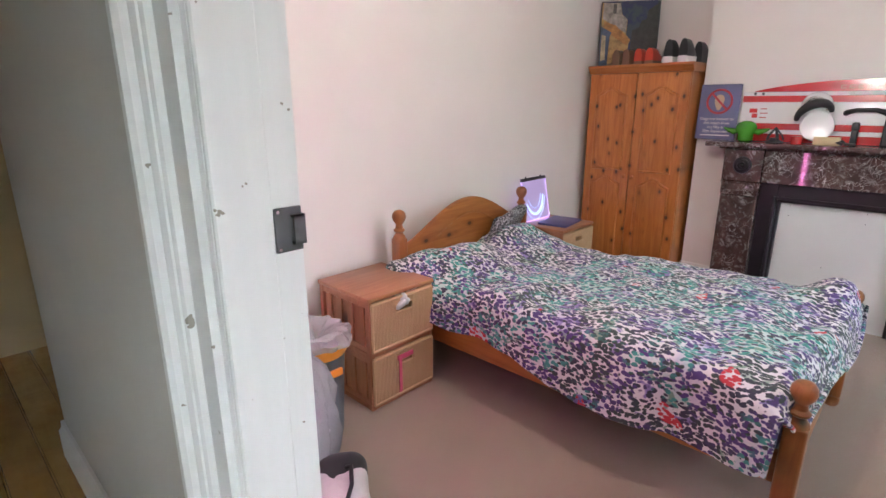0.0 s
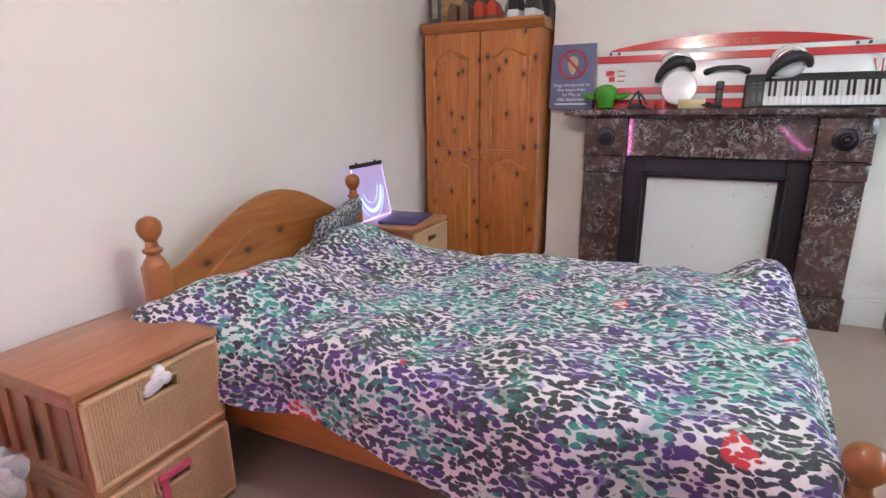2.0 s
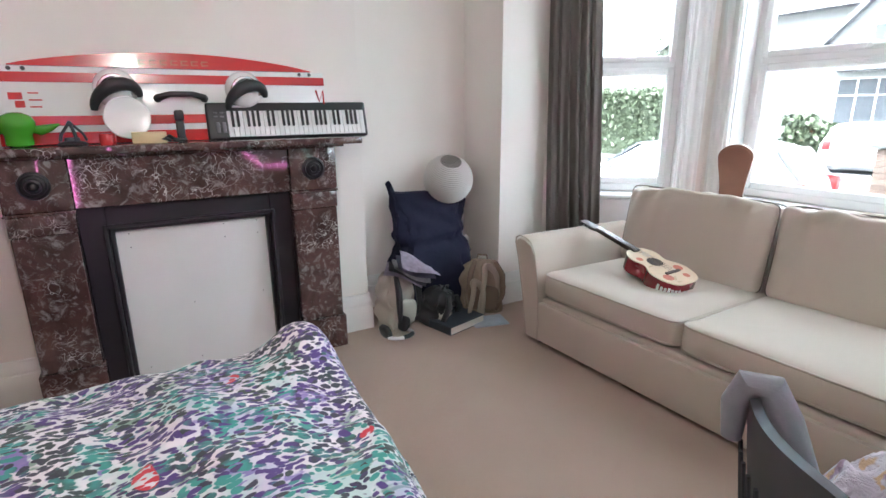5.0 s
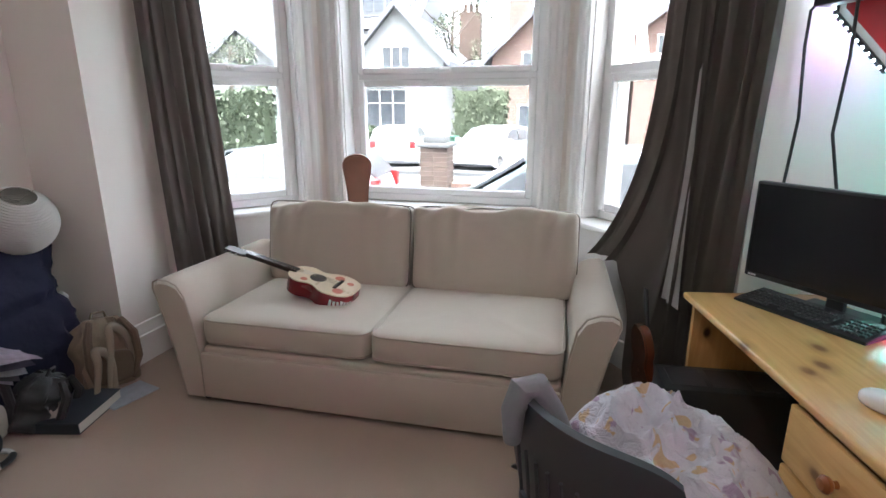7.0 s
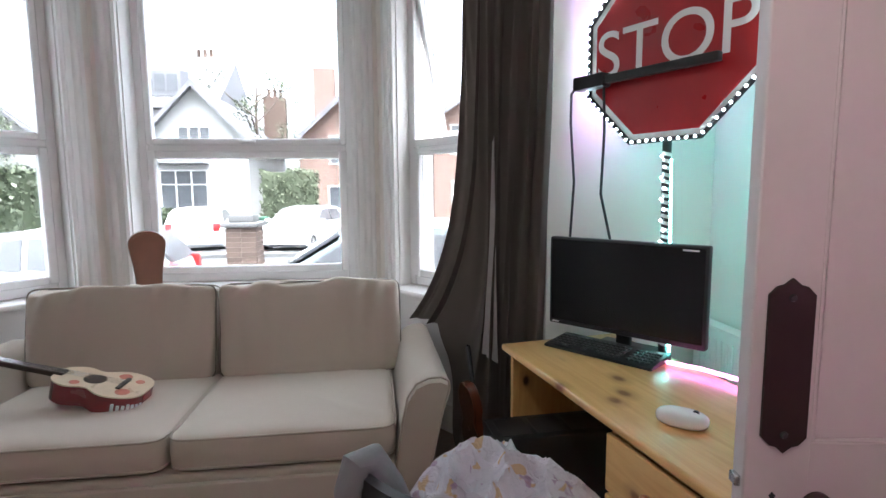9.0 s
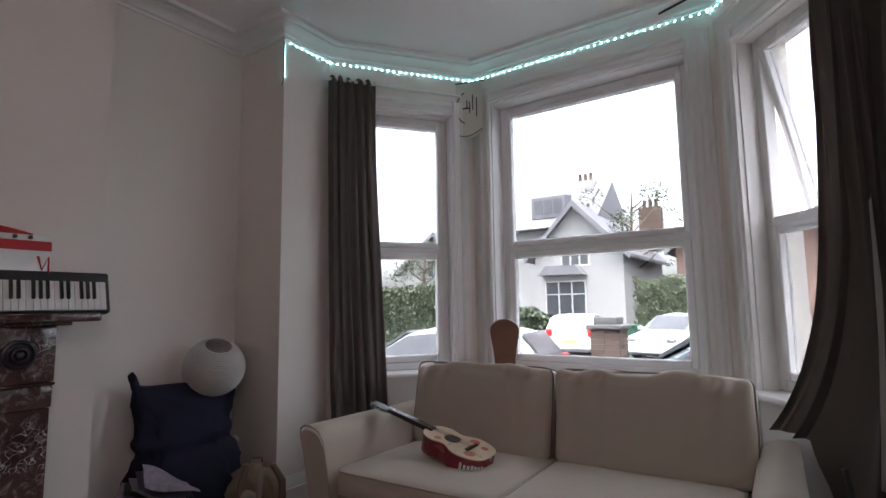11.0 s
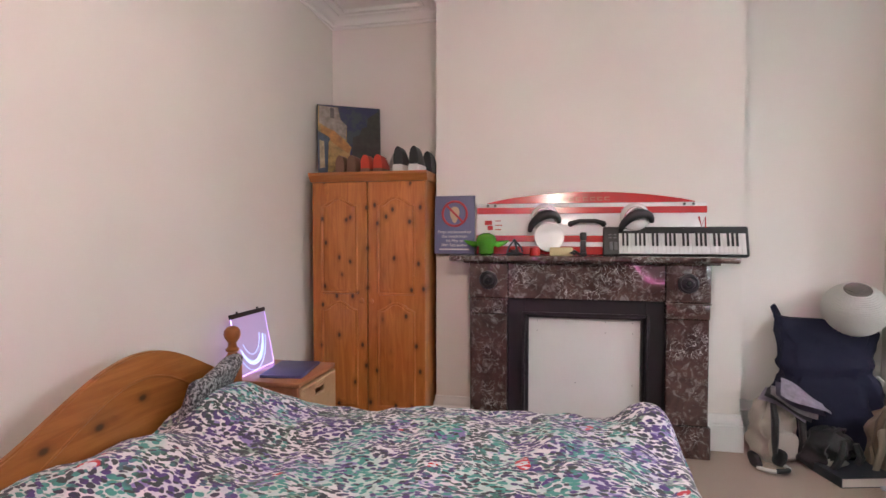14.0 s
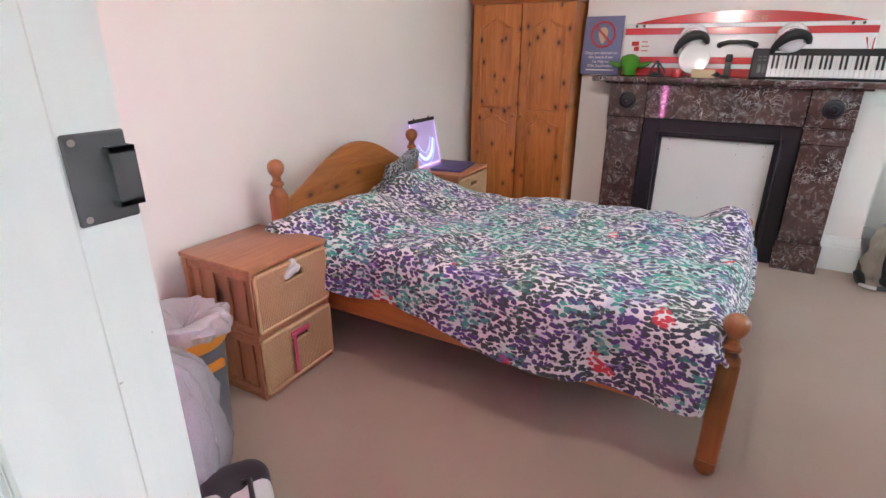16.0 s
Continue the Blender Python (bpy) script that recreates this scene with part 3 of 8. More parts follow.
LZ = 3.0
strip("led_strip", [(3.70, 2.66, LZ), (3.70, 4.35, LZ), (2.83, 5.01, LZ), (2.44, 5.01, LZ)], "cyan glowing LED tape along the top of the bay wall", CYAN)
strip("led_strip", [(2.95, 2.075, LZ), (3.70, 2.66, LZ)], "cyan glowing LED tape along the top of the bay wall", CYAN)
t2 = thing("led_strip_tail", pose(2.44, 5.01, 3.0), "loose end of LED tape hanging at the wall corner", "light strip")
bm = B()
box(bm, -0.008, -0.005, -0.006, 0.006, -0.26, 0.0)
part("tape", bm, BLACKP, t2, smooth=False)
bm = B()
for i in range(7):
    box(bm, -0.005, -0.0005, -0.005, 0.005, -0.24 + i * 0.033, -0.232 + i * 0.033)
tagged(part("diodes", bm, CYAN, t2, "glowing diodes", smooth=False), kind="stuff")
bm = B()
tube(bm, [(-0.006, 0, -0.26), (-0.012, 0, -0.29), (-0.02, 0, -0.31)], 0.004, 6)
part("plug", bm, BLACKP, t2)

# banner at the bay corner
PAPER = surf("cream paper", (0.72, 0.68, 0.62), 0.85, 0.08, 4, 120, 0.2, 0.001)
INK = surf("dark ink", (0.03, 0.03, 0.035), 0.7, 0.1)
bd = (Vector((2.83, 5.01)) - Vector((3.70, 4.35))).normalized()
mm = Matrix.Translation((3.655, 4.285, 2.60)) @ Matrix.Rotation(math.atan2(0.33, -0.94) + math.pi / 2 - 0.55, 4, "Z")
ban = thing("banner", Matrix.Translation((3.62, 4.36, 2.965)) @ Matrix.Rotation(radians(-72), 4, "Z"), "small cream hanging banner with dark drawn marks", "banner")
bm = B()
pts = [(-0.13, 0), (0.13, 0)] + [(0.13 - 0.26 * i / 10, -0.40 - 0.05 * math.sin(math.pi * i / 10)) for i in range(11)]
prism(bm, pts, -0.002, 0.002, "xz")
part("cloth", bm, PAPER, ban)
bm = B()
tube(bm, [(-0.15, 0, 0.0), (0.15, 0, 0.0)], 0.006, 8)
part("rod", bm, BLACKM, ban)
bm = B()
arc = [(0.03 - 0.1 * math.cos(a), -0.2 + 0.13 * math.sin(a)) for a in [-1.2 + 0.24 * i for i in range(11)]]
tube(bm, [(x, -0.004, z) for x, z in arc], 0.004, 5)
for i, (x, z, h) in enumerate(((0.01, -0.17, 0.06), (0.03, -0.2, 0.09), (0.055, -0.16, 0.12), (0.085, -0.2, 0.15))):
    box(bm, x, x + 0.008, -0.005, -0.0025, z - h / 2, z + h / 2)
box(bm, -0.02, 0.04, -0.005, -0.0025, -0.21, -0.2)
tube(bm, [(0.13 - 0.26 * i / 10, -0.004, -0.375 - 0.05 * math.sin(math.pi * i / 10)) for i in range(11)], 0.003, 5)
part("ink", bm, INK, ban, "dark brush marks")
bm = B()
tube(bm, [(3.66, 2.95, 3.06), (3.45, 2.36, 3.075)], 0.008, 8)
solid("curtain_pole", bm, BLACKM, "black pole lying along the bay cornice", "pole")

# ---- fireplace ----
s = Nodes("rouge marble", 0.06, 0, 0.3)
s.b.inputs["Coat Roughness"].default_value = 0.04
co = s.coords()
wob = s.noise(co, 7, 4)
base = s.mix((0.038, 0.020, 0.020), (0.105, 0.055, 0.048), s.ramp(s.noise(co, 6, 5, 0.65, 0.8), [(0.35, (0, 0, 0)), (0.68, (1, 1, 1))]))
patch = s.ramp(s.noise(co, 17, 6, 0.7, 1.4), [(0.52, (0, 0, 0)), (0.64, (1, 1, 1))])
base = s.mix(base, (0.25, 0.225, 0.22), s.math("MULTIPLY", patch, 0.8))
v = s.n("TexVoronoi", Scale=9.0)
v.feature = "DISTANCE_TO_EDGE"
mixv = s.n("VectorMath")
mixv.operation = "ADD"
nz = s.n("TexNoise", Scale=6.0, Detail=3.0)
s.l(co, nz.inputs["Vector"])
s.l(co, mixv.inputs[0])
s.l(nz.outputs["Color"], mixv.inputs[1])
s.l(mixv.outputs[0], v.inputs["Vector"])
vein = s.math("MULTIPLY", s.ramp(v.outputs["Distance"], [(0.0, (1, 1, 1)), (0.035, (0, 0, 0))]), s.ramp(s.noise(co, 5, 2), [(0.5, (0, 0, 0)), (0.6, (1, 1, 1))]))
s.color(s.mix(base, (0.62, 0.58, 0.57), vein))
MARBLE = s.mat
IRON = surf("black fire surround paint", (0.016, 0.012, 0.017), 0.38, 0.2, 6, 60, 0.15, 0.001)
BOARD = surf("white painted board", (0.72, 0.71, 0.70), 0.6, 0.04, 3, 60, 0.1, 0.001)

fp = thing("fireplace", pose(0.51, 5.13, 0), "dark red veined marble fireplace boarded up in white", "fireplace")
for sx in (-1, 1):
    a, b = sorted((sx * 0.74, sx * 0.495))
    bm = B()
    box(bm, a, b, -0.165, 0, 0.20, 0.86, 0.004, 1)
    part("pilaster", bm, MARBLE, fp)
    bm = B()
    box(bm, a - 0.012, b + 0.012, -0.185, 0, 0.0, 0.20, 0.006, 2)
    part("plinth", bm, MARBLE, fp)
    bm = B()
    box(bm, a - 0.004, b + 0.004, -0.17, 0, 0.862, 0.952, 0.005, 2)
    box(bm, a - 0.01, b + 0.01, -0.178, 0, 0.952, 0.966, 0.004, 1)
    part("capital", bm, MARBLE, fp)
    bm = B()
    box(bm, a - 0.006, b + 0.006, -0.176, 0, 0.968, 1.198, 0.005, 2)
    blk = part("corner_block", bm, MARBLE, fp)
    bm = B()
    lathe(bm, [(0.062, 0), (0.06, 0.012), (0.05, 0.016), (0.045, 0.008), (0.035, 0.01), (0.03, 0.02), (0.022, 0.022), (0.018, 0.012), (0.012, 0.024), (0.002, 0.028)], n=28,
          m=Matrix.Translation(((a + b) / 2, -0.176, 1.085)) @ Matrix.Rotation(radians(90), 4, "X"))
    part("roundel", bm, IRON, blk, "dark turned roundel")
bm = B()
box(bm, -0.486, 0.486, -0.16, 0, 0.968, 1.196, 0.003, 1)
part("frieze", bm, MARBLE, fp)
bm = B()
box(bm, -0.78, 0.79, -0.205, 0, 1.1985, 1.214, 0.005, 2)
box(bm, -0.87, 0.885, -0.25, 0, 1.214, 1.25, 0.009, 3)
part("mantel_shelf", bm, MARBLE, fp)
bm = B()
for x0, x1, w, y in ((-0.493, 0.493, 0.115, -0.11), (-0.40, 0.40, 0.02, -0.125), (-0.378, 0.378, 0.022, -0.095)):
    z1 = {0.115: 0.966, 0.02: 0.873, 0.022: 0.855}[w]
    box(bm, x0, x0 + w, y, -0.002, 0.0, z1, 0.004, 1)
    box(bm, x1 - w, x1, y, -0.002, 0.0, z1, 0.004, 1)
    box(bm, x0 + w - 0.002, x1 - w + 0.002, y + 0.0015, -0.002, z1 - w, z1, 0.004, 1)
part("iron_frame", bm, IRON, fp, "black painted inner frame")
bm = B()
box(bm, -0.357, 0.357, -0.06, -0.003, 0.0, 0.835)
bd_ = part("infill_board", bm, BOARD, fp, "white painted board", smooth=False)
for x in (-0.3, -0.05, 0.14, 0.31):
    for z in (0.08, 0.4, 0.74, 0.81):
        if (x * 7 + z * 13) % 1 > 0.35:
            bm = B()
            lathe(bm, [(0.0032, 0), (0.0025, 0.0015)], n=8, m=Matrix.Translation((x, -0.06, z)) @ Matrix.Rotation(radians(90), 4, "X"))
            part("nail_head", bm, BLACKM, bd_)


# ---- wardrobe ----
def arch(x0, x1, z0, z1, rise, n=14, inv=False):
    """An outline with a curved, shouldered head (or foot)."""
    w = x1 - x0
    hump = [(x0 + w * i / n, rise * 0.5 * (1 - math.cos(2 * math.pi * i / n))) for i in range(n + 1)]
    if inv:
        return [(x1, z1), (x0, z1)] + [(x, z0 - h) for x, h in hump]
    return [(x0, z0), (x1, z0)] + [(x, z1 + h) for x, h in hump[::-1]]


def bevelled(bm, pts, y0, y1, inset):
    """A raised field: an outline at y0 and its inset copy at y1, towards the viewer."""
    cx, cz = sum(p[0] for p in pts) / len(pts), sum(p[1] for p in pts) / len(pts)
    w = max(p[0] for p in pts) - min(p[0] for p in pts)
    h = max(p[1] for p in pts) - min(p[1] for p in pts)
    a = [bm.verts.new((x, y0, z)) for x, z in pts]
    b = [bm.verts.new((cx + (x - cx) * (1 - 2 * inset / w), y1, cz + (z - cz) * (1 - 2 * inset / h))) for x, z in pts]
    n = len(pts)
    for i in range(n):
        bm.faces.new((a[i], a[(i + 1) % n], b[(i + 1) % n], b[i]))
    bm.faces.new(b)
    bm.faces.new(a[::-1])
    bmesh.ops.recalc_face_normals(bm, faces=bm.faces[:])


wr = thing("wardrobe", pose(-0.94, 4.925, 0), "tall orange pine wardrobe with two arched-panel doors", "wardrobe")
for x0, x1 in ((-0.41, -0.388), (0.388, 0.41)):
    bm = B()
    box(bm, x0, x1, 0.02, 0.52, 0, 1.76, 0.002, 1)
    part("side_panel", bm, PINE_O, wr)
bm = B()
box(bm, -0.388, 0.388, 0.49, 0.51, 0.05, 1.75)
part("back_panel", bm, PINE_O, wr)
bm = B()
box(bm, -0.388, 0.388, 0.022, 0.49, 0.06, 0.08)
box(bm, -0.40, 0.40, 0.012, 0.03, 0.0, 0.1, 0.003, 1)
part("plinth", bm, PINE_X, wr)
bm = B()
prism(bm, [(0.5 - 0.495, 1.752), (-0.002, 1.765), (-0.012, 1.775), (-0.018, 1.79), (-0.028, 1.797), (-0.028, 1.815), (0.52, 1.815), (0.52, 1.752)], -0.425, 0.425, "yz")
part("cornice", bm, PINE_X, wr)
for k, (x0, x1) in enumerate(((-0.408, -0.004), (0.004, 0.408))):
    bm = B()
    box(bm, x0, x1, -0.002, 0.018, 0.105, 1.748, 0.003, 1)
    d = part("door", bm, PINE_O, wr)
    px0, px1 = x0 + 0.075, x1 - 0.075
    for z0, z1 in ((0.98, 1.58), (0.20, 0.86)):
        bm = B()
        pts = arch(px0, px1, z0, z1, 0.055)
        bevelled(bm, pts, -0.001, -0.020, 0.030)
        part("raised_panel", bm, PINE_O, d)
        bm = B()
        loop = [(x, -0.004, z) for x, z in pts]
        tube(bm, loop + [loop[0]], 0.012, 6)
        part("panel_bead", bm, PINE_O, d)
    bm = B()
    kx = x1 - 0.03 if k == 0 else x0 + 0.03
    lathe(bm, [(0.008, 0), (0.008, 0.012), (0.017, 0.02), (0.018, 0.028), (0.010, 0.034), (0.001, 0.035)], n=16, m=Matrix.Translation((kx, -0.002, 0.93)) @ Matrix.Rotation(radians(90), 4, "X"))
    part("knob", bm, PINE_X, d)

# ---- bedside units with wicker drawers ----
WICK = Nodes("wicker", 0.7)
co = WICK.coords()
wv = WICK.noise(co, 240, 3)
br = WICK.noise(co, 12, 3)
col = WICK.mix((0.66, 0.42, 0.23), (0.78, 0.55, 0.33), br)
WICK.color(WICK.mix(col, (0.30, 0.16, 0.075), WICK.math("MULTIPLY", wv, 0.8)))
WICK.bump(wv, 0.5, 0.002)
WICKER = WICK.mat
# darker wicker behind the ribs: the shade of the gaps as colour
WICK_SHADE = surf("shaded wicker core", (0.45, 0.28, 0.14), 0.8, 0.2, 12, 200, 0.3)
BAMB = pine("warm stained wood", (0.36, 0.135, 0.060), (0.47, 0.195, 0.092), "y", 0.3, 3.0, 0.3)
BAMBZ = pine("warm stained wood upright", (0.34, 0.125, 0.056), (0.44, 0.18, 0.085), "z", 0.35, 3.0, 0.2)
CLOTHW = cloth("white cloth", (0.7, 0.69, 0.7), 0.9, 500, 0.1, 0.4, 20)
PINKR = cloth("pink ribbon", (0.62, 0.07, 0.16), 0.7, 500, 0.1, 0.2, 20)


def basket(parent, y0, y1, z0, z1, front):
    """A wicker drawer: ribbed front with a rim and a hand hole."""
    hole = (y0 + y1) / 2
    hw, hz0, hz1 = 0.055, z1 - 0.085, z1 - 0.045
    bm = B()
    for a, b, c, d in ((y0, hole - hw, z0, z1), (hole + hw, y1, z0, z1), (hole - hw, hole + hw, z0, hz0), (hole - hw, hole + hw, hz1, z1)):
        box(bm, front - 0.02, front - 0.0065, a, b, c, d)
    box(bm, front - 0.36, front - 0.021, y0 + 0.004, y1 - 0.004, z0 + 0.004, z0 + 0.02)
    box(bm, front - 0.06, front - 0.055, y0 + 0.004, y1 - 0.004, z0 + 0.02, z1 - 0.02)
    bk = part("basket", bm, WICK_SHADE, parent, "pale wicker basket drawer", smooth=False)
    bm = B()
    n = 44
    for i in range(n):
        y = y0 + 0.008 + (y1 - y0 - 0.016) * i / (n - 1)
        segs = [(z0 + 0.01, z1 - 0.01)] if abs(y - hole) > hw + 0.004 else [(z0 + 0.01, hz0), (hz1, z1 - 0.01)]
        for a, b in segs:
            r = 0.0035
            tube(bm, [(front - 0.004 + 0.0011 * math.sin(k * 1.57 + i * math.pi), y, a + (b - a) * k / 40) for k in range(41)], r, 5)
    tagged(part("weave", bm, WICKER, bk), kind="stuff")
    bm = B()
    for z in (z0 + 0.008, z1 - 0.008):
        tube(bm, [(front - 0.004, y0, z), (front - 0.004, y1, z)], 0.008, 8)
    for y in (y0, y1):
        tube(bm, [(front - 0.004, y, z0 + 0.008), (front - 0.004, y, z1 - 0.008)], 0.007, 8)
    ring_ = [(front - 0.002, hole + hw * sx, z) for sx, z in ((-1, hz0), (1, hz0), (1, hz1), (-1, hz1), (-1, hz0))]
    tube(bm, ring_, 0.006, 6)
    part("rim", bm, WICKER, bk)
    return bk


def unit(x, y, label, depth=0.42, width=0.43, h=0.615):
    u = thing("bedside_unit", pose(x, y, 0), label, "bedside table", "bedside units")
    bm = B()
    box(bm, -0.005, depth + 0.008, -0.006, width + 0.006, h - 0.022, h, 0.004, 2)
    part("top", bm, BAMB, u)
    for zz in (h / 2 - 0.012, 0.0):
        bm = B()
        box(bm, 0.0, depth - 0.002, 0.002, width - 0.002, zz + 0.001, zz + 0.022, 0.002, 1)
        part("shelf", bm, BAMB, u)
    for px, py in ((0, 0), (depth - 0.03, 0), (0, width - 0.03), (depth - 0.03, width - 0.03)):
        bm = B()
        box(bm, px, px + 0.03, py, py + 0.03, 0.0, h - 0.023, 0.003, 1)
        part("post", bm, BAMBZ, u)
    for py in (0.006, width - 0.018):
        for half in (0, 1):
            z0, z1 = (0.023, h / 2 - 0.013) if half == 0 else (h / 2 + 0.011, h - 0.024)
            for za, zb in ((z1 - 0.035, z1), (z0, z0 + 0.03)):
                bm = B()
                box(bm, 0.03, depth - 0.03, py - 0.002, py + 0.014, za, zb, 0.002, 1)
                part("side_rail", bm, BAMB, u)
            for k in range(4):
                bm = B()
                sx = 0.05 + k * (depth - 0.1 - 0.045) / 3
                box(bm, sx, sx + 0.045, py, py + 0.01, z0 + 0.03, z1 - 0.035, 0.002, 1)
                part("slat", bm, BAMBZ, u)
            bm = B()
            box(bm, 0.03, depth - 0.03, py + (0.011 if py < 0.1 else -0.006), py + (0.014 if py < 0.1 else -0.002), z0, z1)
            part("side_panel", bm, BAMBZ, u, smooth=False)
    bm = B()
    box(bm, 0.002, 0.008, 0.03, width - 0.03, 0.02, h - 0.022)
    part("back_panel", bm, BAMB, u, smooth=False)
    basket(u, 0.012, width - 0.012, h / 2 + 0.014, h - 0.03, depth + 0.012)
    basket(u, 0.012, width - 0.012, 0.026, h / 2 - 0.016, depth + 0.012)
    return u


unit(-1.345, 2.14, "reddish wood bedside unit with two wicker baskets, beside the bed")
unit(-1.36, 3.955, "reddish wood bedside unit carrying a laptop and glowing panel", 0.40, 0.44, 0.625)
bm = B()
for i, (y, z, a, hw) in enumerate(((2.335, 0.535, 20, 0.030), (2.37, 0.545, -25, 0.026), (2.355, 0.565, 40, 0.022))):
    cushion(bm, 0.014, hw, 0.020, 0.7, 0.6, 26, 12, wr=0.03, seed=3.0 * i, m=pose(-0.914 - 0.003 * i, y, z, a, 10, 0))
solid("cloth", bm, CLOTHW, "crumpled white cloth poking from the upper basket", "cloth")
bm = B()
box(bm, -0.912, -0.903, 2.30, 2.41, 0.235, 0.262, 0.003, 1)
prism(bm, [(-0.9, 0.25), (-0.9025, 0.25), (-0.9035, 0.05), (-0.90, 0.06)], 2.305, 2.325, "xz", m=Matrix.Translation((0.0, 0.0, 0.0)))
solid("ribbon", bm, PINKR, "pink ribbon hanging from the lower basket", "ribbon")

# ---- bed ----
bed = thing("bed", pose(-0.26, 3.245, 0), "honey pine double bed with turned posts and an arched headboard", "bed")
BX0, BX1, BY = -1.0, 1.01, 0.602


def post(name, x, y, top, headp):
    bm = B()
    lathe(bm, [(0.028, 0), (0.036, 0.012), (0.036, 0.04), (0.028, 0.055), (0.03, 0.06)], (x, y, 0), 18)
    r = 0.036
    z1 = top - 0.165
    prof = [(0.001, 0.055)]
    box(bm, x - r, x + r, y - r, y + r, 0.055, z1, 0.012, 3)
    lathe(bm, [(0.038, z1 - 0.002), (0.034, z1 + 0.012), (0.024, z1 + 0.024), (0.022, z1 + 0.034), (0.032, z1 + 0.042), (0.033, z1 + 0.05), (0.022, z1 + 0.06), (0.019, z1 + 0.08),
               (0.024, z1 + 0.088), (0.035, z1 + 0.103), (0.041, z1 + 0.123), (0.038, z1 + 0.143), (0.027, z1 + 0.158), (0.008, z1 + 0.166)], (x, y, 0), 22)
    return part(name, bm, PINE_P, bed)


PINE_P = pine("turned pine", (0.27, 0.082, 0.020), (0.37, 0.13, 0.034), "z", 0.28, 5.0, 0.4)
for y in (-BY, BY):
    post("headboard_post", BX0, y, 0.93, True)
    post("foot_post", BX1, y, 0.635, False)
bm = B()
pts = [(-BY + 0.03, 0.38), (BY - 0.03, 0.38)]
for i in range(31):
    t = 1 - 2 * i / 30
    hgt = 0.715 + 0.215 * (0.5 + 0.5 * math.cos(t * math.pi)) ** 0.68
    pts.append((t * (BY - 0.03), hgt))
prism(bm, pts, BX0 - 0.014, BX0 + 0.014, "yz")
bmesh.ops.bevel(bm, geom=[e for e in bm.edges if abs(e.verts[0].co.x - e.verts[1].co.x) < 1e-5], offset=0.006, segments=2, affect="EDGES")
hb_ = part("headboard", bm, PINE_H, bed, "arched knotty pine headboard")
bm = B()
tube(bm, [(BX0 + 0.014, t * 0.9, 0.62 + 0.21 * (0.5 + 0.5 * math.cos(t * math.pi / (BY - 0.03))) ** 0.75) for t in [-0.52 + 1.04 * i / 40 for i in range(41)]], 0.006, 6)
part("carved_bead", bm, PINE_H, hb_)
for y in (-BY, BY):
    bm = B()
    box(bm, BX0 + 0.03, BX1 - 0.03, y - 0.013, y + 0.013, 0.22, 0.345, 0.005, 2)
    part("side_rail", bm, PINE_X, bed)
bm = B()
box(bm, BX1 - 0.013, BX1 + 0.013, -BY + 0.03, BY - 0.03, 0.24, 0.42, 0.005, 2)
part("foot_rail", bm, PINE_H, bed)
for i in range(12):
    bm = B()
    box(bm, BX0 + 0.08 + i * 0.155, BX0 + 0.15 + i * 0.155, -BY + 0.014, BY - 0.014, 0.262, 0.28, 0.002, 1)
    part("slat", bm, PINE_H, bed)
SHEET = cloth("lilac sheet", (0.40, 0.30, 0.46), 0.9, 500, 0.1, 0.2)
bm = B()
box(bm, BX0 + 0.03, BX1 - 0.05, -BY + 0.02, BY - 0.02, 0.282, 0.47, 0.04, 4)
solid("mattress", bm, SHEET, "mattress in a lilac fitted sheet on the bed", "mattress", pose(-0.26, 3.245, 0))

s = Nodes("leopard print cotton", 0.85)
s.b.inputs["Sheen Weight"].default_value = 0.15
co = s.coords()
warp = s.n("TexNoise", Scale=14.0, Detail=2.0)
s.l(co, warp.inputs["Vector"])
wm = s.n("VectorMath")
wm.operation = "MULTIPLY_ADD"
s.l(warp.outputs["Color"], wm.inputs[0])
wm.inputs[1].default_value = (0.05, 0.05, 0.03)
s.l(co, wm.inputs[2])
stretch = s.n("Mapping")
stretch.inputs["Scale"].default_value = (0.56, 1.0, 0.9)
s.l(wm.outputs[0], stretch.inputs["Vector"])
v = s.n("TexVoronoi", Scale=70.0, Randomness=0.95)
s.l(stretch.outputs[0], v.inputs["Vector"])
spot = s.ramp(s.math("ADD", v.outputs["Distance"], s.math("MULTIPLY", s.noise(co, 45, 2), 0.28)), [(0.675, (1, 1, 1)), (0.75, (0, 0, 0))])
z1, z2, z3 = s.noise(co, 5.2, 4, 0.6), s.noise(s.coords((1, 1, 1), turn=(20, 30, 40)), 6.1, 3), s.noise(s.coords((1, 1, 1), turn=(70, 10, 20)), 4.6, 4, 0.62)
sep = s.n("SeparateColor")
s.l(v.outputs["Color"], sep.inputs[0])
ink = s.mix((0.052, 0.050, 0.085), (0.055, 0.075, 0.075), s.ramp(z2, [(0.45, (0, 0, 0)), (0.55, (1, 1, 1))]))
ink = s.mix(ink, (0.10, 0.058, 0.225), s.math("MULTIPLY", s.ramp(z1, [(0.44, (0, 0, 0)), (0.54, (1, 1, 1))]), s.ramp(sep.outputs[0], [(0.3, (0, 0, 0)), (0.32, (1, 1, 1))], "CONSTANT")))
ink = s.mix(ink, (0.07, 0.33, 0.29), s.math("MULTIPLY", s.ramp(z3, [(0.48, (0, 0, 0)), (0.57, (1, 1, 1))]), s.ramp(sep.outputs[1], [(0.48, (0, 0, 0)), (0.47, (1, 1, 1))], "CONSTANT")))
red = s.math("MULTIPLY", s.ramp(s.noise(s.coords((1, 1, 1), turn=(5, 80, 33)), 6.5, 1), [(0.70, (0, 0, 0)), (0.71, (1, 1, 1))]), 1.0)
ink = s.mix(ink, (0.62, 0.05, 0.07), red)
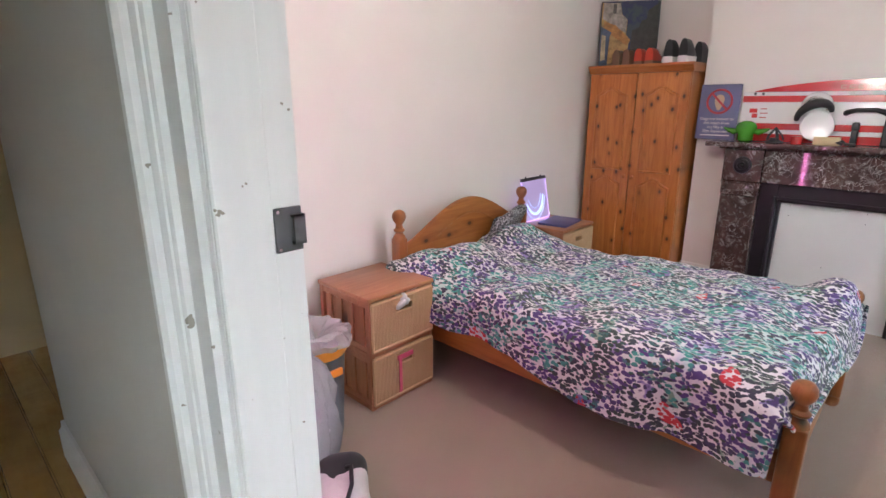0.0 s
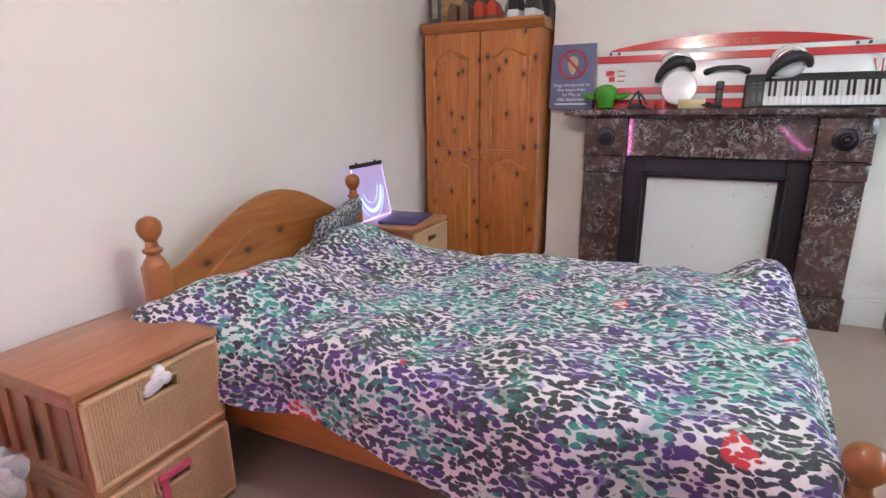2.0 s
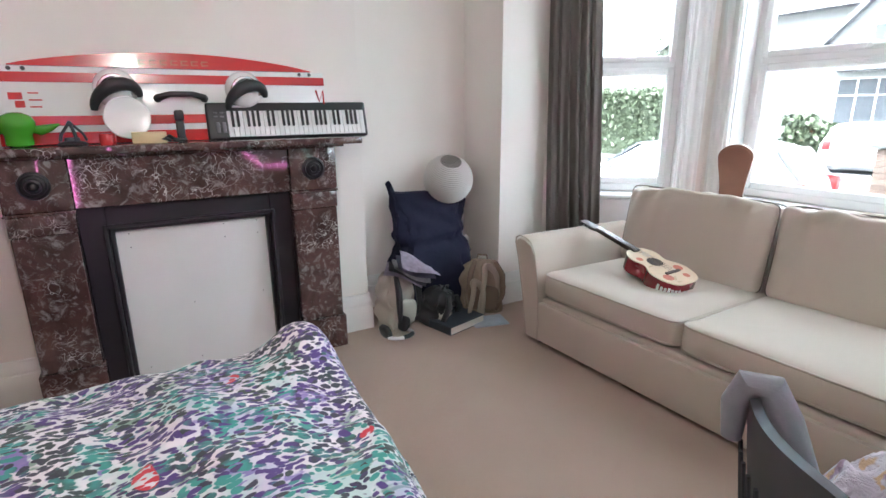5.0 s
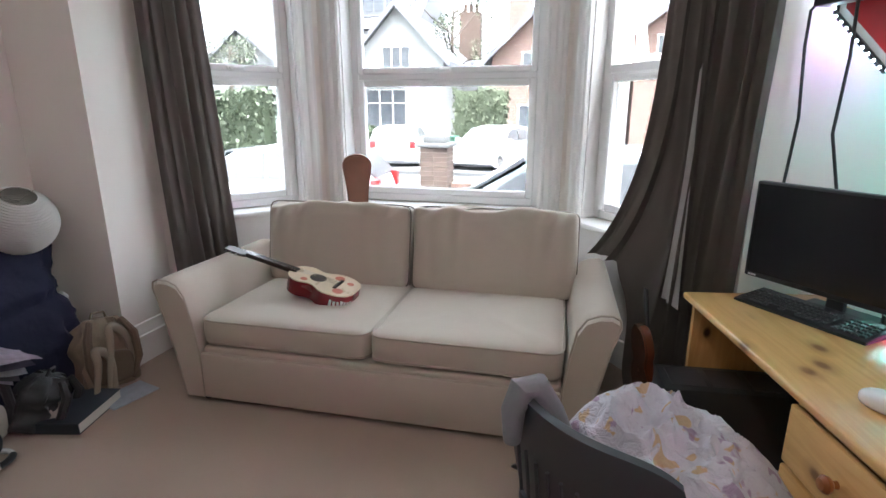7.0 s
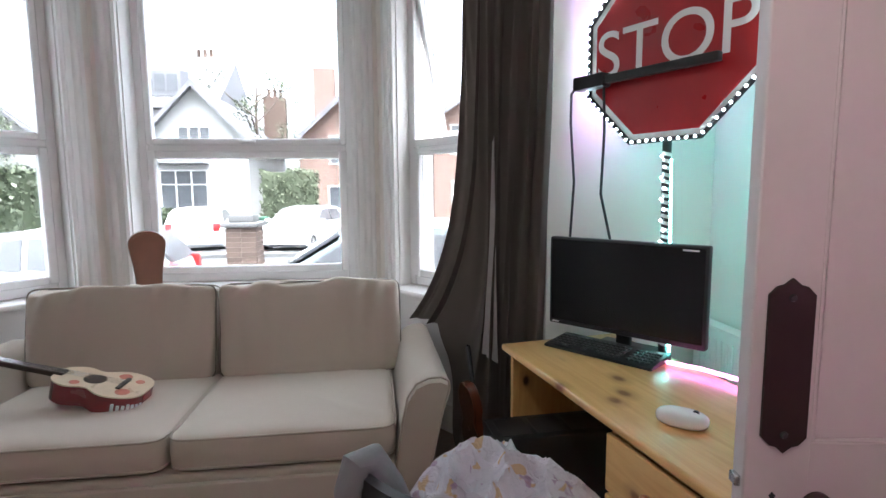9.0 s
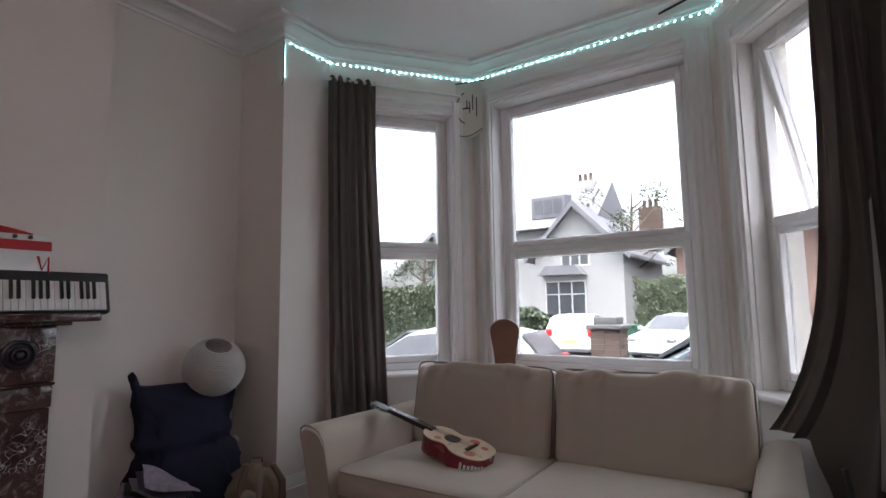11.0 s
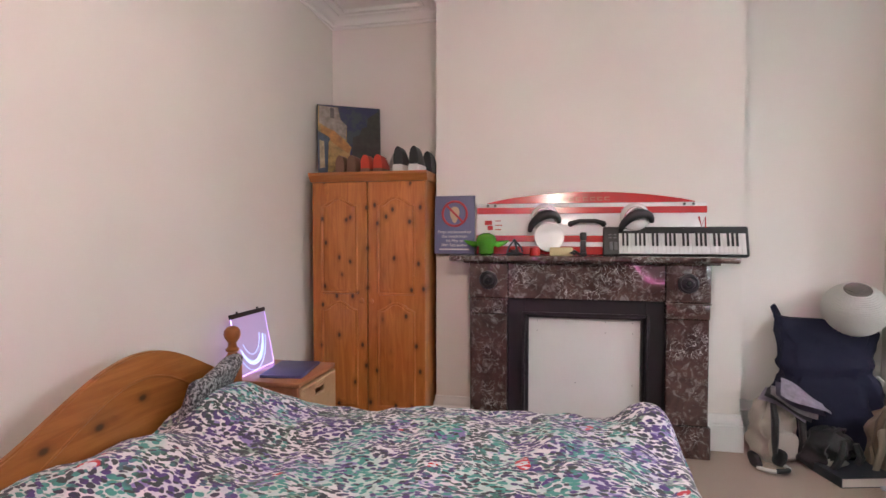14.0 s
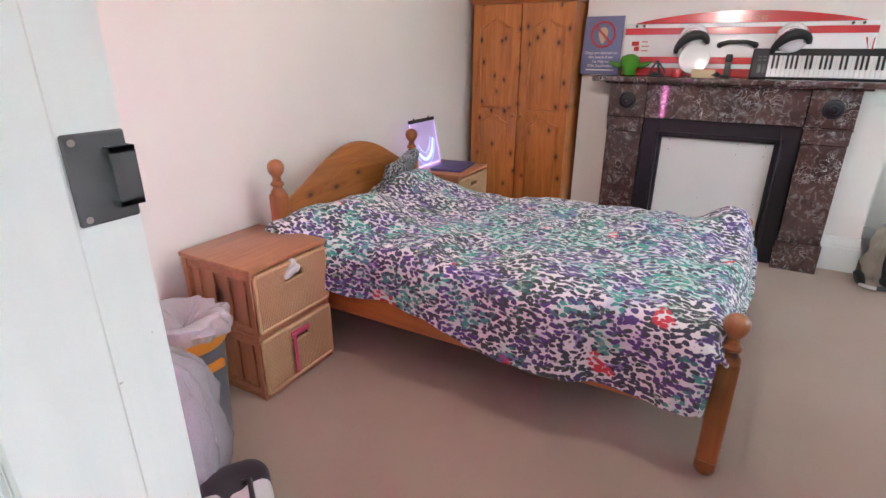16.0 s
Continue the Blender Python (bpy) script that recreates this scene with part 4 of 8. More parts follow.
ground_ = s.mix((0.80, 0.76, 0.79), (0.36, 0.62, 0.55), s.math("MULTIPLY", s.ramp(z3, [(0.50, (0, 0, 0)), (0.60, (1, 1, 1))]), 0.55))
brush = s.noise(s.coords((0.7, 1, 1), turn=(15, 40, 75)), 13, 3, 0.6, 0.8)
ground_ = s.mix(ground_, (0.10, 0.26, 0.15), s.math("MULTIPLY", s.ramp(brush, [(0.585, (0, 0, 0)), (0.63, (1, 1, 1))]), 0.75))
brush2 = s.noise(s.coords((0.7, 1, 1), turn=(55, 10, 25)), 11, 3, 0.6, 0.8)
ground_ = s.mix(ground_, (0.16, 0.09, 0.42), s.math("MULTIPLY", s.ramp(brush2, [(0.60, (0, 0, 0)), (0.64, (1, 1, 1))]), 0.8))
ground_ = s.mix(ground_, (0.36, 0.30, 0.62), s.math("MULTIPLY", s.ramp(z1, [(0.52, (0, 0, 0)), (0.64, (1, 1, 1))]), 0.38))
s.color(s.mix(ground_, ink, spot))
s.bump(s.math("ADD", s.noise(co, 9, 5, 0.55, 0.6), s.math("MULTIPLY", s.noise(co, 600, 2), 0.05)), 0.45, 0.02)
PRINT = s.mat


def duvet():
    """A quilt over the bed: puffed on top, over the pillows at the head, hanging at both sides and the foot."""
    bm = B()
    nx, ny = 150, 140
    grid = []
    for i in range(nx + 1):
        u = i / nx
        row = []
        for j in range(ny + 1):
            w = -1 + 2 * j / ny
            x = -0.955 - 0.06 * max(0.0, -w) + u * (1.985 + 0.065 * max(0.0, min(1.0, (w + 0.80) * 5.0))) + 0.012 * math.sin(5 * w)
            edge = 0.585 + 0.02 * math.sin(7 * x) + 0.02 * x + (0.15 * math.exp(-((x + 0.95) / 0.19) ** 2) if w < 0 else 0.0)
            if w < 0:
                drop = (0.15 + 0.265 * min(1, max(0, (x + 0.92) / 1.75)) ** 0.5) * (1.0 + 0.05 * math.sin(6 * x)) * (1 - 0.14 * max(0.0, (x - 0.70) / 0.24) ** 2)
            else:
                drop = 0.25
            s_ = abs(w) * (edge + drop)
            over = max(0.0, s_ - edge)
            r = 0.085
            if over < r * 1.57:
                ang = over / r
                y, dz = edge + r * math.sin(ang) * 0.8, -r * (1 - math.cos(ang))
            else:
                rest = over - r * 1.57
                y, dz = edge + r * 0.8 + 0.05 * rest, -r - rest
            if s_ < edge:
                y, dz = s_, 0.0
            y = math.copysign(y, w)
            top = 0.585 + 0.035 * math.sin(2.2 * x + 0.5) * math.cos(1.7 * y)
            for py in (-0.3, 0.27):
                top += (0.16 if py < 0 else 0.165) * math.exp(-((x + 0.78) / 0.24) ** 2 - ((y - py) / 0.27) ** 4)
            top += 0.12 * math.exp(-((x - 0.97) / 0.15) ** 2 - ((y - 0.52) / 0.17) ** 2)
            top += 0.075 * math.exp(-((x + 0.92) / 0.15) ** 2 - ((y + 0.66) / 0.16) ** 2)
            top -= 0.05 * max(0, abs(y) - 0.4)
            top += 0.030 * noise.noise((x * 3.1, y * 3.3, 0.4)) + 0.016 * noise.noise((x * 8 + 2, y * 5.5, 1.7)) + 0.010 * (1 - abs(noise.noise((x * 5 + y * 3, y * 7 - x * 2, 4.2))) * 2)
            z = top + dz
            if u > 0.94:
                o = (u - 0.94) / 0.06
                z -= 0.14 * o * o * max(0.0, 1 - over * 9)
                x -= 0.03 * o * o
            if over > 0.04:
                y += 0.022 * math.sin(11 * x + 2 * noise.noise((x * 4, w, 0))) * min(1, over * 5)
            z = max(z, 0.16)
            row.append(bm.verts.new((x, y, z)))
        grid.append(row)
    for i in range(nx):
        for j in range(ny):
            bm.faces.new((grid[i][j], grid[i + 1][j], grid[i + 1][j + 1], grid[i][j + 1]))
    bmesh.ops.recalc_face_normals(bm, faces=bm.faces[:])
    seam = [v.co + Vector((0.006, 0, 0)) for v in grid[nx]]
    bmesh.ops.solidify(bm, geom=bm.faces[:], thickness=0.02)
    return bm, seam


bm, seam_ = duvet()
ob = solid("duvet", bm, PRINT, "rumpled white duvet with purple, teal and dark leopard print", "duvet", pose(-0.26, 3.245, 0))
bm = B()
tube(bm, seam_, 0.009, 6)
part("hem_seam", bm, PRINT, ob, "stitched hem along the foot of the duvet")



def edge_loop(sx, sy, z, e=0.22, n=60):
    out = []
    for i in range(n + 1):
        a = 2 * math.pi * i / n
        c, s_ = math.cos(a), math.sin(a)
        out.append((sx * math.copysign(abs(c) ** e, c), sy * math.copysign(abs(s_) ** e, s_), z))
    return out


s = Nodes("grey speckled pillow cotton", 0.9)
co = s.coords()
sp_ = s.noise(co, 75, 3, 0.7)
s.color(s.mix((0.035, 0.035, 0.04), (0.40, 0.41, 0.42), s.ramp(sp_, [(0.44, (0, 0, 0)), (0.60, (1, 1, 1))])))
s.bump(s.noise(co, 16, 4), 0.5, 0.012)
GREYP = s.mat
for half, m_, nm, m in ((0.185, PRINT, "white pillow with leopard print under the duvet", pose(-0.95, 2.975, 0.52, 0, -10, 0)),
                        (0.23, GREYP, "grey speckled pillow against the headboard", pose(-1.165, 3.52, 0.675, 12, -62, 0))):
    bm = B()
    cushion(bm, 0.165, half, 0.05, 0.8, 0.3, 40, 16, wr=0.03)
    solid("pillow", bm, m_, nm, "pillow", m, "pillows")

# ---- sofa ----
SOFA = cloth("beige sofa cotton", (0.52, 0.455, 0.385), 0.92, 500, 0.08, 0.4, 5.0)
PIPE = cloth("sofa piping", (0.44, 0.385, 0.325), 0.92, 500, 0.08, 0.05)
DPIPE = cloth("dark sofa piping", (0.19, 0.165, 0.14), 0.92, 500, 0.08, 0.05)
sf = thing("sofa", pose(2.275, 3.465, 0, 0, 0, 2.0), "beige fabric two seater sofa with flared arms", "sofa")
W = 1.0
bm = B()
box(bm, 0.03, 0.95, -0.884, 0.884, 0.035, 0.30, 0.02, 3)
part("base", bm, SOFA, sf)
bm = B()
box(bm, 0.0, 0.032, -0.882, 0.882, 0.03, 0.275, 0.012, 2)
part("front_panel", bm, SOFA, sf)
for sg, nm in ((-1, "arm"), (1, "arm")):
    # flared arm: narrow at the floor, leaning outwards, with a rounded top
    bm = B()
    prof = [(0.885, 0.03), (0.985, 0.03), (1.02, 0.25), (1.075, 0.50), (1.105, 0.60), (1.10, 0.632), (1.07, 0.648), (1.02, 0.646), (0.97, 0.625), (0.935, 0.57), (0.91, 0.45), (0.89, 0.30), (0.885, 0.16)]
    n = 22
    rings = []
    for i in range(n + 1):
        x = 0.005 + 0.985 * i / n
        lift = -0.02 * (i / n) + (0.0 if i else -0.006)
        sh = 0.975 if i in (0, n) else 1.0
        rings.append([bm.verts.new((x, sg * (0.95 + (y - 0.95) * sh), z * (1 if z < 0.3 else sh) + (lift if z > 0.3 else 0))) for y, z in prof])
    for a, b in zip(rings, rings[1:]):
        for k in range(len(prof)):
            bm.faces.new((a[k], a[(k + 1) % len(prof)], b[(k + 1) % len(prof)], b[k]))
    bm.faces.new(rings[0][::-1])
    bm.faces.new(rings[-1])
    bmesh.ops.recalc_face_normals(bm, faces=bm.faces[:])
    arm = part(nm, bm, SOFA, sf)
    bm = B()
    tube(bm, [(0.006, sg * y * 0.998, z) for y, z in prof[1:]], 0.005, 6)
    part("piping", bm, PIPE, arm)
bm = B()
prism(bm, [(0.86, 0.05), (1.0, 0.05), (1.06, 0.60), (1.05, 0.70), (1.0, 0.74), (0.95, 0.72), (0.90, 0.60)], -0.93, 0.93, "xz")
bmesh.ops.bevel(bm, geom=bm.edges[:], offset=0.02, segments=3, affect="EDGES")
part("back", bm, SOFA, sf)
for sg in (-1, 1):
    bm = B()
    cushion(bm, 0.43, 0.445, 0.085, 0.32, 0.14, 64, 18, wr=0.008, seed=sg)
    sc = part("seat_cushion", bm, SOFA, sf, m=pose(0.455, sg * 0.447, 0.37, 0, 1.5, 0))
    for z in (-0.055, 0.06):
        bm = B()
        tube(bm, edge_loop(0.425, 0.441, z, 0.14, 80), 0.0055, 6)
        part("piping", bm, PIPE, sc)
    bm = B()
    cushion(bm, 0.105, 0.47 if sg < 0 else 0.455, 0.245, 0.13, 0.38, 240, 70, wr=0.035, seed=4 + sg, crease=0.010)
    bc = part("back_cushion", bm, SOFA, sf, m=pose(0.86, sg * 0.474, 0.655, 0, 11, 0))
    bm = B()
    hw = 0.471 if sg < 0 else 0.456
    for xx in (-0.05, 0.05):
        tube(bm, [(xx, q[0], q[1]) for q in edge_loop(hw, 0.246, 0, 0.13, 90)], 0.004, 6)
    part("piping", bm, DPIPE, bc, "dark piping")
for x in (0.06, 0.9):
    for y in (-0.9, 0.9):
        bm = B()
        lathe(bm, [(0.022, 0), (0.03, 0.036)], (x, y, 0), 12)
        part("foot", bm, BLACKP, sf)

# ---- on the mantelpiece ----
MZ = 1.2505
REDP = surf("red lacquer", (0.50, 0.016, 0.016), 0.22, 0.06, 4, 90, 0.0, coat=0.5)
WHT = surf("white lacquer", (0.78, 0.77, 0.76), 0.22, 0.03, 4, 90, 0.0, coat=0.4)
WHITEINK = surf("white print", (0.75, 0.75, 0.75), 0.6, 0.03)
SIGNB = surf("slate blue sign board", (0.135, 0.15, 0.27), 0.45, 0.06, 4, 80, 0.03)
SIGNR = surf("sign red", (0.5, 0.05, 0.06), 0.5, 0.05)
TAN = surf("pale tan", (0.55, 0.42, 0.26), 0.6, 0.1)


def words(body, size, material, parent, m, name="lettering", label="", align="CENTER", thick=0.0008):
    cu = bpy.data.curves.new(name, "FONT")
    cu.body, cu.size, cu.align_x, cu.align_y, cu.extrude = body, size, align, "CENTER", thick
    cu.space_line = 1.05
    cu.materials.append(material)
    ob = new(name, cu)
    ob.parent = parent
    ob.matrix_basis = m
    return tagged(ob, label)


UP = Matrix.Rotation(radians(90), 4, "X")  # text upright, facing -y
sg = thing("beach_sign", Matrix.Translation((-0.36, 5.075, MZ)) @ Matrix.Rotation(radians(-4), 4, "X"), "blue-grey notice with a red prohibition ring, leaning on the wall", "sign")
bm = B()
box(bm, -0.142, 0.142, -0.004, 0.004, 0.0, 0.405, 0.003, 1)
part("board", bm, SIGNB, sg)
bm = B()
R = 0.085
ringp = [(R * math.cos(a), R * math.sin(a)) for a in [2 * math.pi * i / 40 for i in range(41)]]
tube(bm, [(x, -0.0045, 0.28 + z) for x, z in ringp], 0.008, 6)
tube(bm, [(-R * 0.7, -0.0045, 0.28 + R * 0.7), (R * 0.7, -0.0045, 0.28 - R * 0.7)], 0.008, 6)
part("ring", bm, SIGNR, sg, "red prohibition ring")
bm = B()
prism(bm, [(0.045 * math.cos(a) * (0.7 + 0.3 * math.sin(a)), 0.272 + 0.058 * math.sin(a)) for a in [2 * math.pi * i / 20 for i in range(20)]], -0.0065, -0.0042, "xz")
part("emblem", bm, TAN, sg, "plain tan emblem")
words("Dogs are banned on\nthis beach from\n1st May to\n30th September", 0.029, WHITEINK, sg, Matrix.Translation((0, -0.0048, 0.107)) @ UP, label="white lettering")
bm = B()
box(bm, -0.105, 0.105, -0.0055, -0.0042, 0.028, 0.037)
part("small_print", bm, WHITEINK, sg)

# long white and red board leaning at the back of the shelf
bd = thing("wakeboard", Matrix.Translation((0.53, 5.092, MZ)) @ Matrix.Rotation(radians(-5), 4, "X"), "glossy white board with red stripes, leaning on the wall", "board")
L = 0.735


def slab(bm, z0, z1, y, x0=-L, x1=L, t=0.004):
    box(bm, x0, x1, y - t, y, z0, z1, 0.0015, 1)


bm = B()
box(bm, -L, L, -0.012, 0.012, 0.0, 0.345, 0.004, 2)
part("panel", bm, WHT, bd)
bm = B()
prism(bm, [(-L + 0.07, 0.346)] + [(-L + 0.07 + (2 * L - 0.14) * i / 24, 0.350 + 0.07 * math.sin(math.pi * i / 24) ** 0.8) for i in range(25)] + [(L - 0.07, 0.346)], -0.012, 0.010, "xz")
part("top_arch", bm, REDP, bd, "red lacquered arch")
for z0, z1 in ((0.275, 0.318), (0.085, 0.128), (0.0, 0.055)):
    bm = B()
    slab(bm, z0, z1, -0.012)
    part("stripe", bm, REDP, bd, "red stripe")
GOLDR = surf("dull orange print", (0.42, 0.10, 0.045), 0.4, 0.1)
bm = B()
for x0, z0, x1, z1 in ((0, 0, 0.032, 0.005), (0, 0.018, 0.032, 0.023), (0, 0.005, 0.006, 0.018)):
    box(bm, x0, x1, -0.0132, -0.0118, z0 + 0.362, z1 + 0.362)
bar_ = mesh_of("bar_mark", bm, GOLDR, False)
for i in range(7):
    o = new("bar_mark", bar_)
    o.parent, o.location = bd, (-0.165 + 0.046 * i, 0, 0)
bm = B()
for i, (x, z, w) in enumerate(((-0.68, 0.2, 0.05), (-0.66, 0.165, 0.035), (-0.61, 0.225, 0.04), (-0.61, 0.195, 0.05), (-0.61, 0.165, 0.045))):
    box(bm, x, x + w, -0.0145, -0.0118, z, z + (0.03 if i < 2 else 0.006), 0.002, 1)
part("mark", bm, REDP, bd, "red bar marks")
bm = B()
tube(bm, [(L - 0.05, -0.014, 0.25), (L - 0.035, -0.014, 0.19), (L - 0.01, -0.014, 0.25), (L - 0.01, -0.014, 0.17)], 0.005, 6)
part("mark", bm, REDP, bd, "red bar marks")
for x in (-0.66, -0.61, 0.60, 0.655):
    bm = B()
    lathe(bm, [(0.009, 0), (0.009, 0.006), (0.006, 0.009), (0.001, 0.009)], n=12, m=Matrix.Translation((x, -0.012, 0.332)) @ UP)
    part("bolt", bm, BLACKM, bd)
bm = B()
tube(bm, [(-0.105, -0.012, 0.205), (-0.10, -0.035, 0.208), (-0.05, -0.05, 0.222), (0.05, -0.05, 0.222), (0.10, -0.035, 0.208), (0.105, -0.012, 0.205)], [0.02, 0.017, 0.014, 0.014, 0.017, 0.02], 10)
part("handle", bm, BLACKP, bd, "black carry handle")
for x in (-0.275, 0.30):
    bm = B()
    lathe(bm, [(0.092, 0), (0.090, 0.02), (0.076, 0.042), (0.05, 0.056), (0.001, 0.062)], n=28, m=Matrix.Translation((x, -0.012, 0.25)) @ UP)
    cap = part("binding_dome", bm, WHT, bd, "white rounded binding")
    bm = B()
    arcp = [(x - 0.095 * math.cos(a), -0.066 - 0.032 * math.sin(a), 0.190 + 0.078 * math.sin(a) - 0.012 - 0.03 * math.cos(a)) for a in [math.pi * i / 14 for i in range(15)]]
    tube(bm, arcp, [0.014 + 0.018 * math.sin(math.pi * i / 14) for i in range(15)], 10)
    part("strap", bm, BLACKP, cap, "black padded strap")
    bm = B()
    tube(bm, [(x - 0.07 * math.cos(a), -0.068 - 0.02 * math.sin(a), 0.215 + 0.085 * math.sin(a)) for a in [math.pi * i / 14 for i in range(15)]], 0.009, 6)
    part("buckle_band", bm, CHROME, cap, "shiny band")

bm = B()
lathe(bm, [(0.098, 0), (0.098, 0.006), (0.094, 0.010), (0.085, 0.008), (0.001, 0.008)], n=36, m=pose(0.285, 5.036, MZ + 0.118, 82, 0, 6))
solid("round_plate", bm, WHT, "round white plate leaning against the striped board", "plate")
kbm = Matrix.Translation((1.065, 5.045, MZ)) @ Matrix.Rotation(radians(-14), 4, "X")
kb = thing("keyboard", kbm, "black piano keyboard standing on its edge on the mantel", "keyboard", "")
KW = 0.435
bm = B()
box(bm, -KW, KW, 0.0, 0.055, 0.0, 0.195, 0.012, 3)
part("case", bm, BLACKP, kb)
KEYW = surf("white key plastic", (0.78, 0.78, 0.77), 0.25, 0.02, 6, 90, 0.0)
KEYB = surf("black key plastic", (0.012, 0.012, 0.013), 0.3, 0.05)
nk, kx0, kx1 = 29, -KW + 0.098, KW - 0.022
kw = (kx1 - kx0) / nk
bm = B()
box(bm, 0.0006, kw - 0.0006, -0.010, 0.002, 0.012, 0.145, 0.0012, 1)
wk = mesh_of("white_key", bm, KEYW)
bm = B()
box(bm, -0.0062, 0.0062, -0.021, 0.0, 0.062, 0.146, 0.0015, 1)
bk = mesh_of("black_key", bm, KEYB)
for i in range(nk):
    ob = new("white_key", wk)
    ob.parent, ob.location = kb, (kx0 + i * kw, 0, 0)
    if i < nk - 1 and i % 7 not in (2, 6):
        ob = new("black_key", bk)
        ob.parent, ob.location = kb, (kx0 + (i + 1) * kw, 0, 0)
GREYB = surf("grey controls", (0.12, 0.12, 0.13), 0.5, 0.1)
for i, (x, z) in enumerate(((-0.395, 0.035), (-0.365, 0.035))):
    bm = B()
    box(bm, x, x + 0.02, -0.006, 0.001, z, z + 0.055, 0.003, 2)
    part("wheel", bm, GREYB, kb)
for i in range(4):
    bm = B()
    box(bm, -0.40 + 0.03 * (i % 2), -0.38 + 0.03 * (i % 2), -0.003, 0.001, 0.115 + 0.02 * (i // 2), 0.123 + 0.02 * (i // 2), 0.001, 1)
    part("button", bm, GREYB, kb)
bm = B()
box(bm, -0.335, -0.235, -0.0012, 0.0005, 0.165, 0.176)
part("brand_mark", bm, WHITEINK, kb, smooth=False)

GREEN = Nodes("green glossy plastic", 0.12)
GREEN.b.inputs["Base Color"].default_value = (0.10, 0.42, 0.03, 1)
GREEN.b.inputs["Transmission Weight"].default_value = 0.35
# plain shape standing for a moulded green figure
gr = thing("green_ornament", pose(-0.125, 4.985, MZ), "translucent green plastic ornament with two side fins", "ornament")
bm = B()
lathe(bm, [(0.035, 0), (0.05, 0.01), (0.05, 0.05), (0.066, 0.08), (0.068, 0.105), (0.055, 0.13), (0.025, 0.145), (0.001, 0.147)], n=24)
part("body", bm, GREEN.mat, gr)
for sx in (-1, 1):
    bm = B()
    tube(bm, [(sx * 0.045, 0, 0.075), (sx * 0.08, 0, 0.07), (sx * 0.115, 0.0, 0.08), (sx * 0.15, 0, 0.095)], [0.014, 0.022, 0.016, 0.004], 10)
    part("fin", bm, GREEN.mat, gr)
og = thing("wire_ornament", pose(0.06, 4.985, MZ), "small dark metal ornament on the mantel", "ornament")
bm = B()
lathe(bm, [(0.055, 0), (0.058, 0.008), (0.045, 0.016), (0.03, 0.02), (0.028, 0.035)], n=18)
part("base", bm, BLACKM, og)
bm = B()
for i in range(5):
    a = 2 * math.pi * i / 5
    tube(bm, [(0.055 * math.cos(a), 0.03 * math.sin(a), 0.02), (0.045 * math.cos(a), 0.025 * math.sin(a), 0.05), (0.012 * math.cos(a), 0.01 * math.sin(a), 0.088)], 0.006, 6)
lathe(bm, [(0.012, 0.085), (0.014, 0.095), (0.004, 0.108)], n=10)
part("frame", bm, BLACKM, og)
bm = B()
lathe(bm, [(0.032, 0), (0.034, 0.015), (0.033, 0.045), (0.03, 0.05), (0.001, 0.05)], (0.195, 4.97, MZ), 20)
solid("candle", bm, REDP, "small red candle jar on the mantel", "candle")
bm = B()
box(bm, 0.29, 0.435, 4.955, 5.01, MZ, MZ + 0.052, 0.004, 2)
solid("card_box", bm, surf("yellow card", (0.62, 0.50, 0.28), 0.6, 0.08), "small pale yellow card box", "box")
mc = thing("microphone", pose(0.50, 4.98, MZ), "upright black handheld device on the mantel", "microphone")
bm = B()
box(bm, -0.018, 0.018, -0.016, 0.016, 0.0, 0.10, 0.006, 2)
part("body", bm, BLACKP, mc)
bm = B()
box(bm, -0.021, 0.021, -0.019, 0.019, 0.10, 0.15, 0.01, 3)
part("head", bm, BLACKM, mc)
bm = B()
tube(bm, [(0.45, 4.96, MZ + 0.012), (0.42, 4.95, MZ + 0.02), (0.445, 4.965, MZ + 0.03), (0.47, 4.95, MZ + 0.012), (0.52, 4.955, MZ + 0.01)], 0.010, 8)
solid("cable", bm, BLACKP, "short coiled black cable on the mantel", "cable")

# ---- on top of the wardrobe ----
s = Nodes("painted street scene", 0.5)
co = s.coords()
sepx = s.n("SeparateXYZ")
s.l(co, sepx.inputs[0])
nn = s.noise(co, 26, 4, 0.6)
skyc = s.mix((0.012, 0.018, 0.07), (0.03, 0.045, 0.06), s.ramp(s.noise(co, 9, 3), [(0.45, (0, 0, 0)), (0.55, (1, 1, 1))]))
low = s.ramp(s.math("ADD", sepx.outputs[2], s.math("MULTIPLY", nn, 0.16)), [(0.17, (1, 1, 1)), (0.2, (0, 0, 0))])
col = skyc
col = s.mix(col, s.mix((0.12, 0.085, 0.05), (0.28, 0.19, 0.10), s.noise(co, 55, 3)), low)
s.color(col)
s.bump(nn, 0.4, 0.004)
PAINTING = s.mat
PW, PH = 0.47, 0.53
pt = thing("painting", Matrix.Translation((-1.375, 5.075, 1.816)) @ Matrix.Rotation(radians(31), 4, "Z") @ Matrix.Rotation(radians(-4), 4, "X"), "unframed canvas of a street at night, standing on the wardrobe", "painting")
bm = B()
box(bm, 0.0, PW, 0.0, 0.02, 0.0, PH, 0.002, 1)
cv = part("canvas", bm, PAINTING, pt)
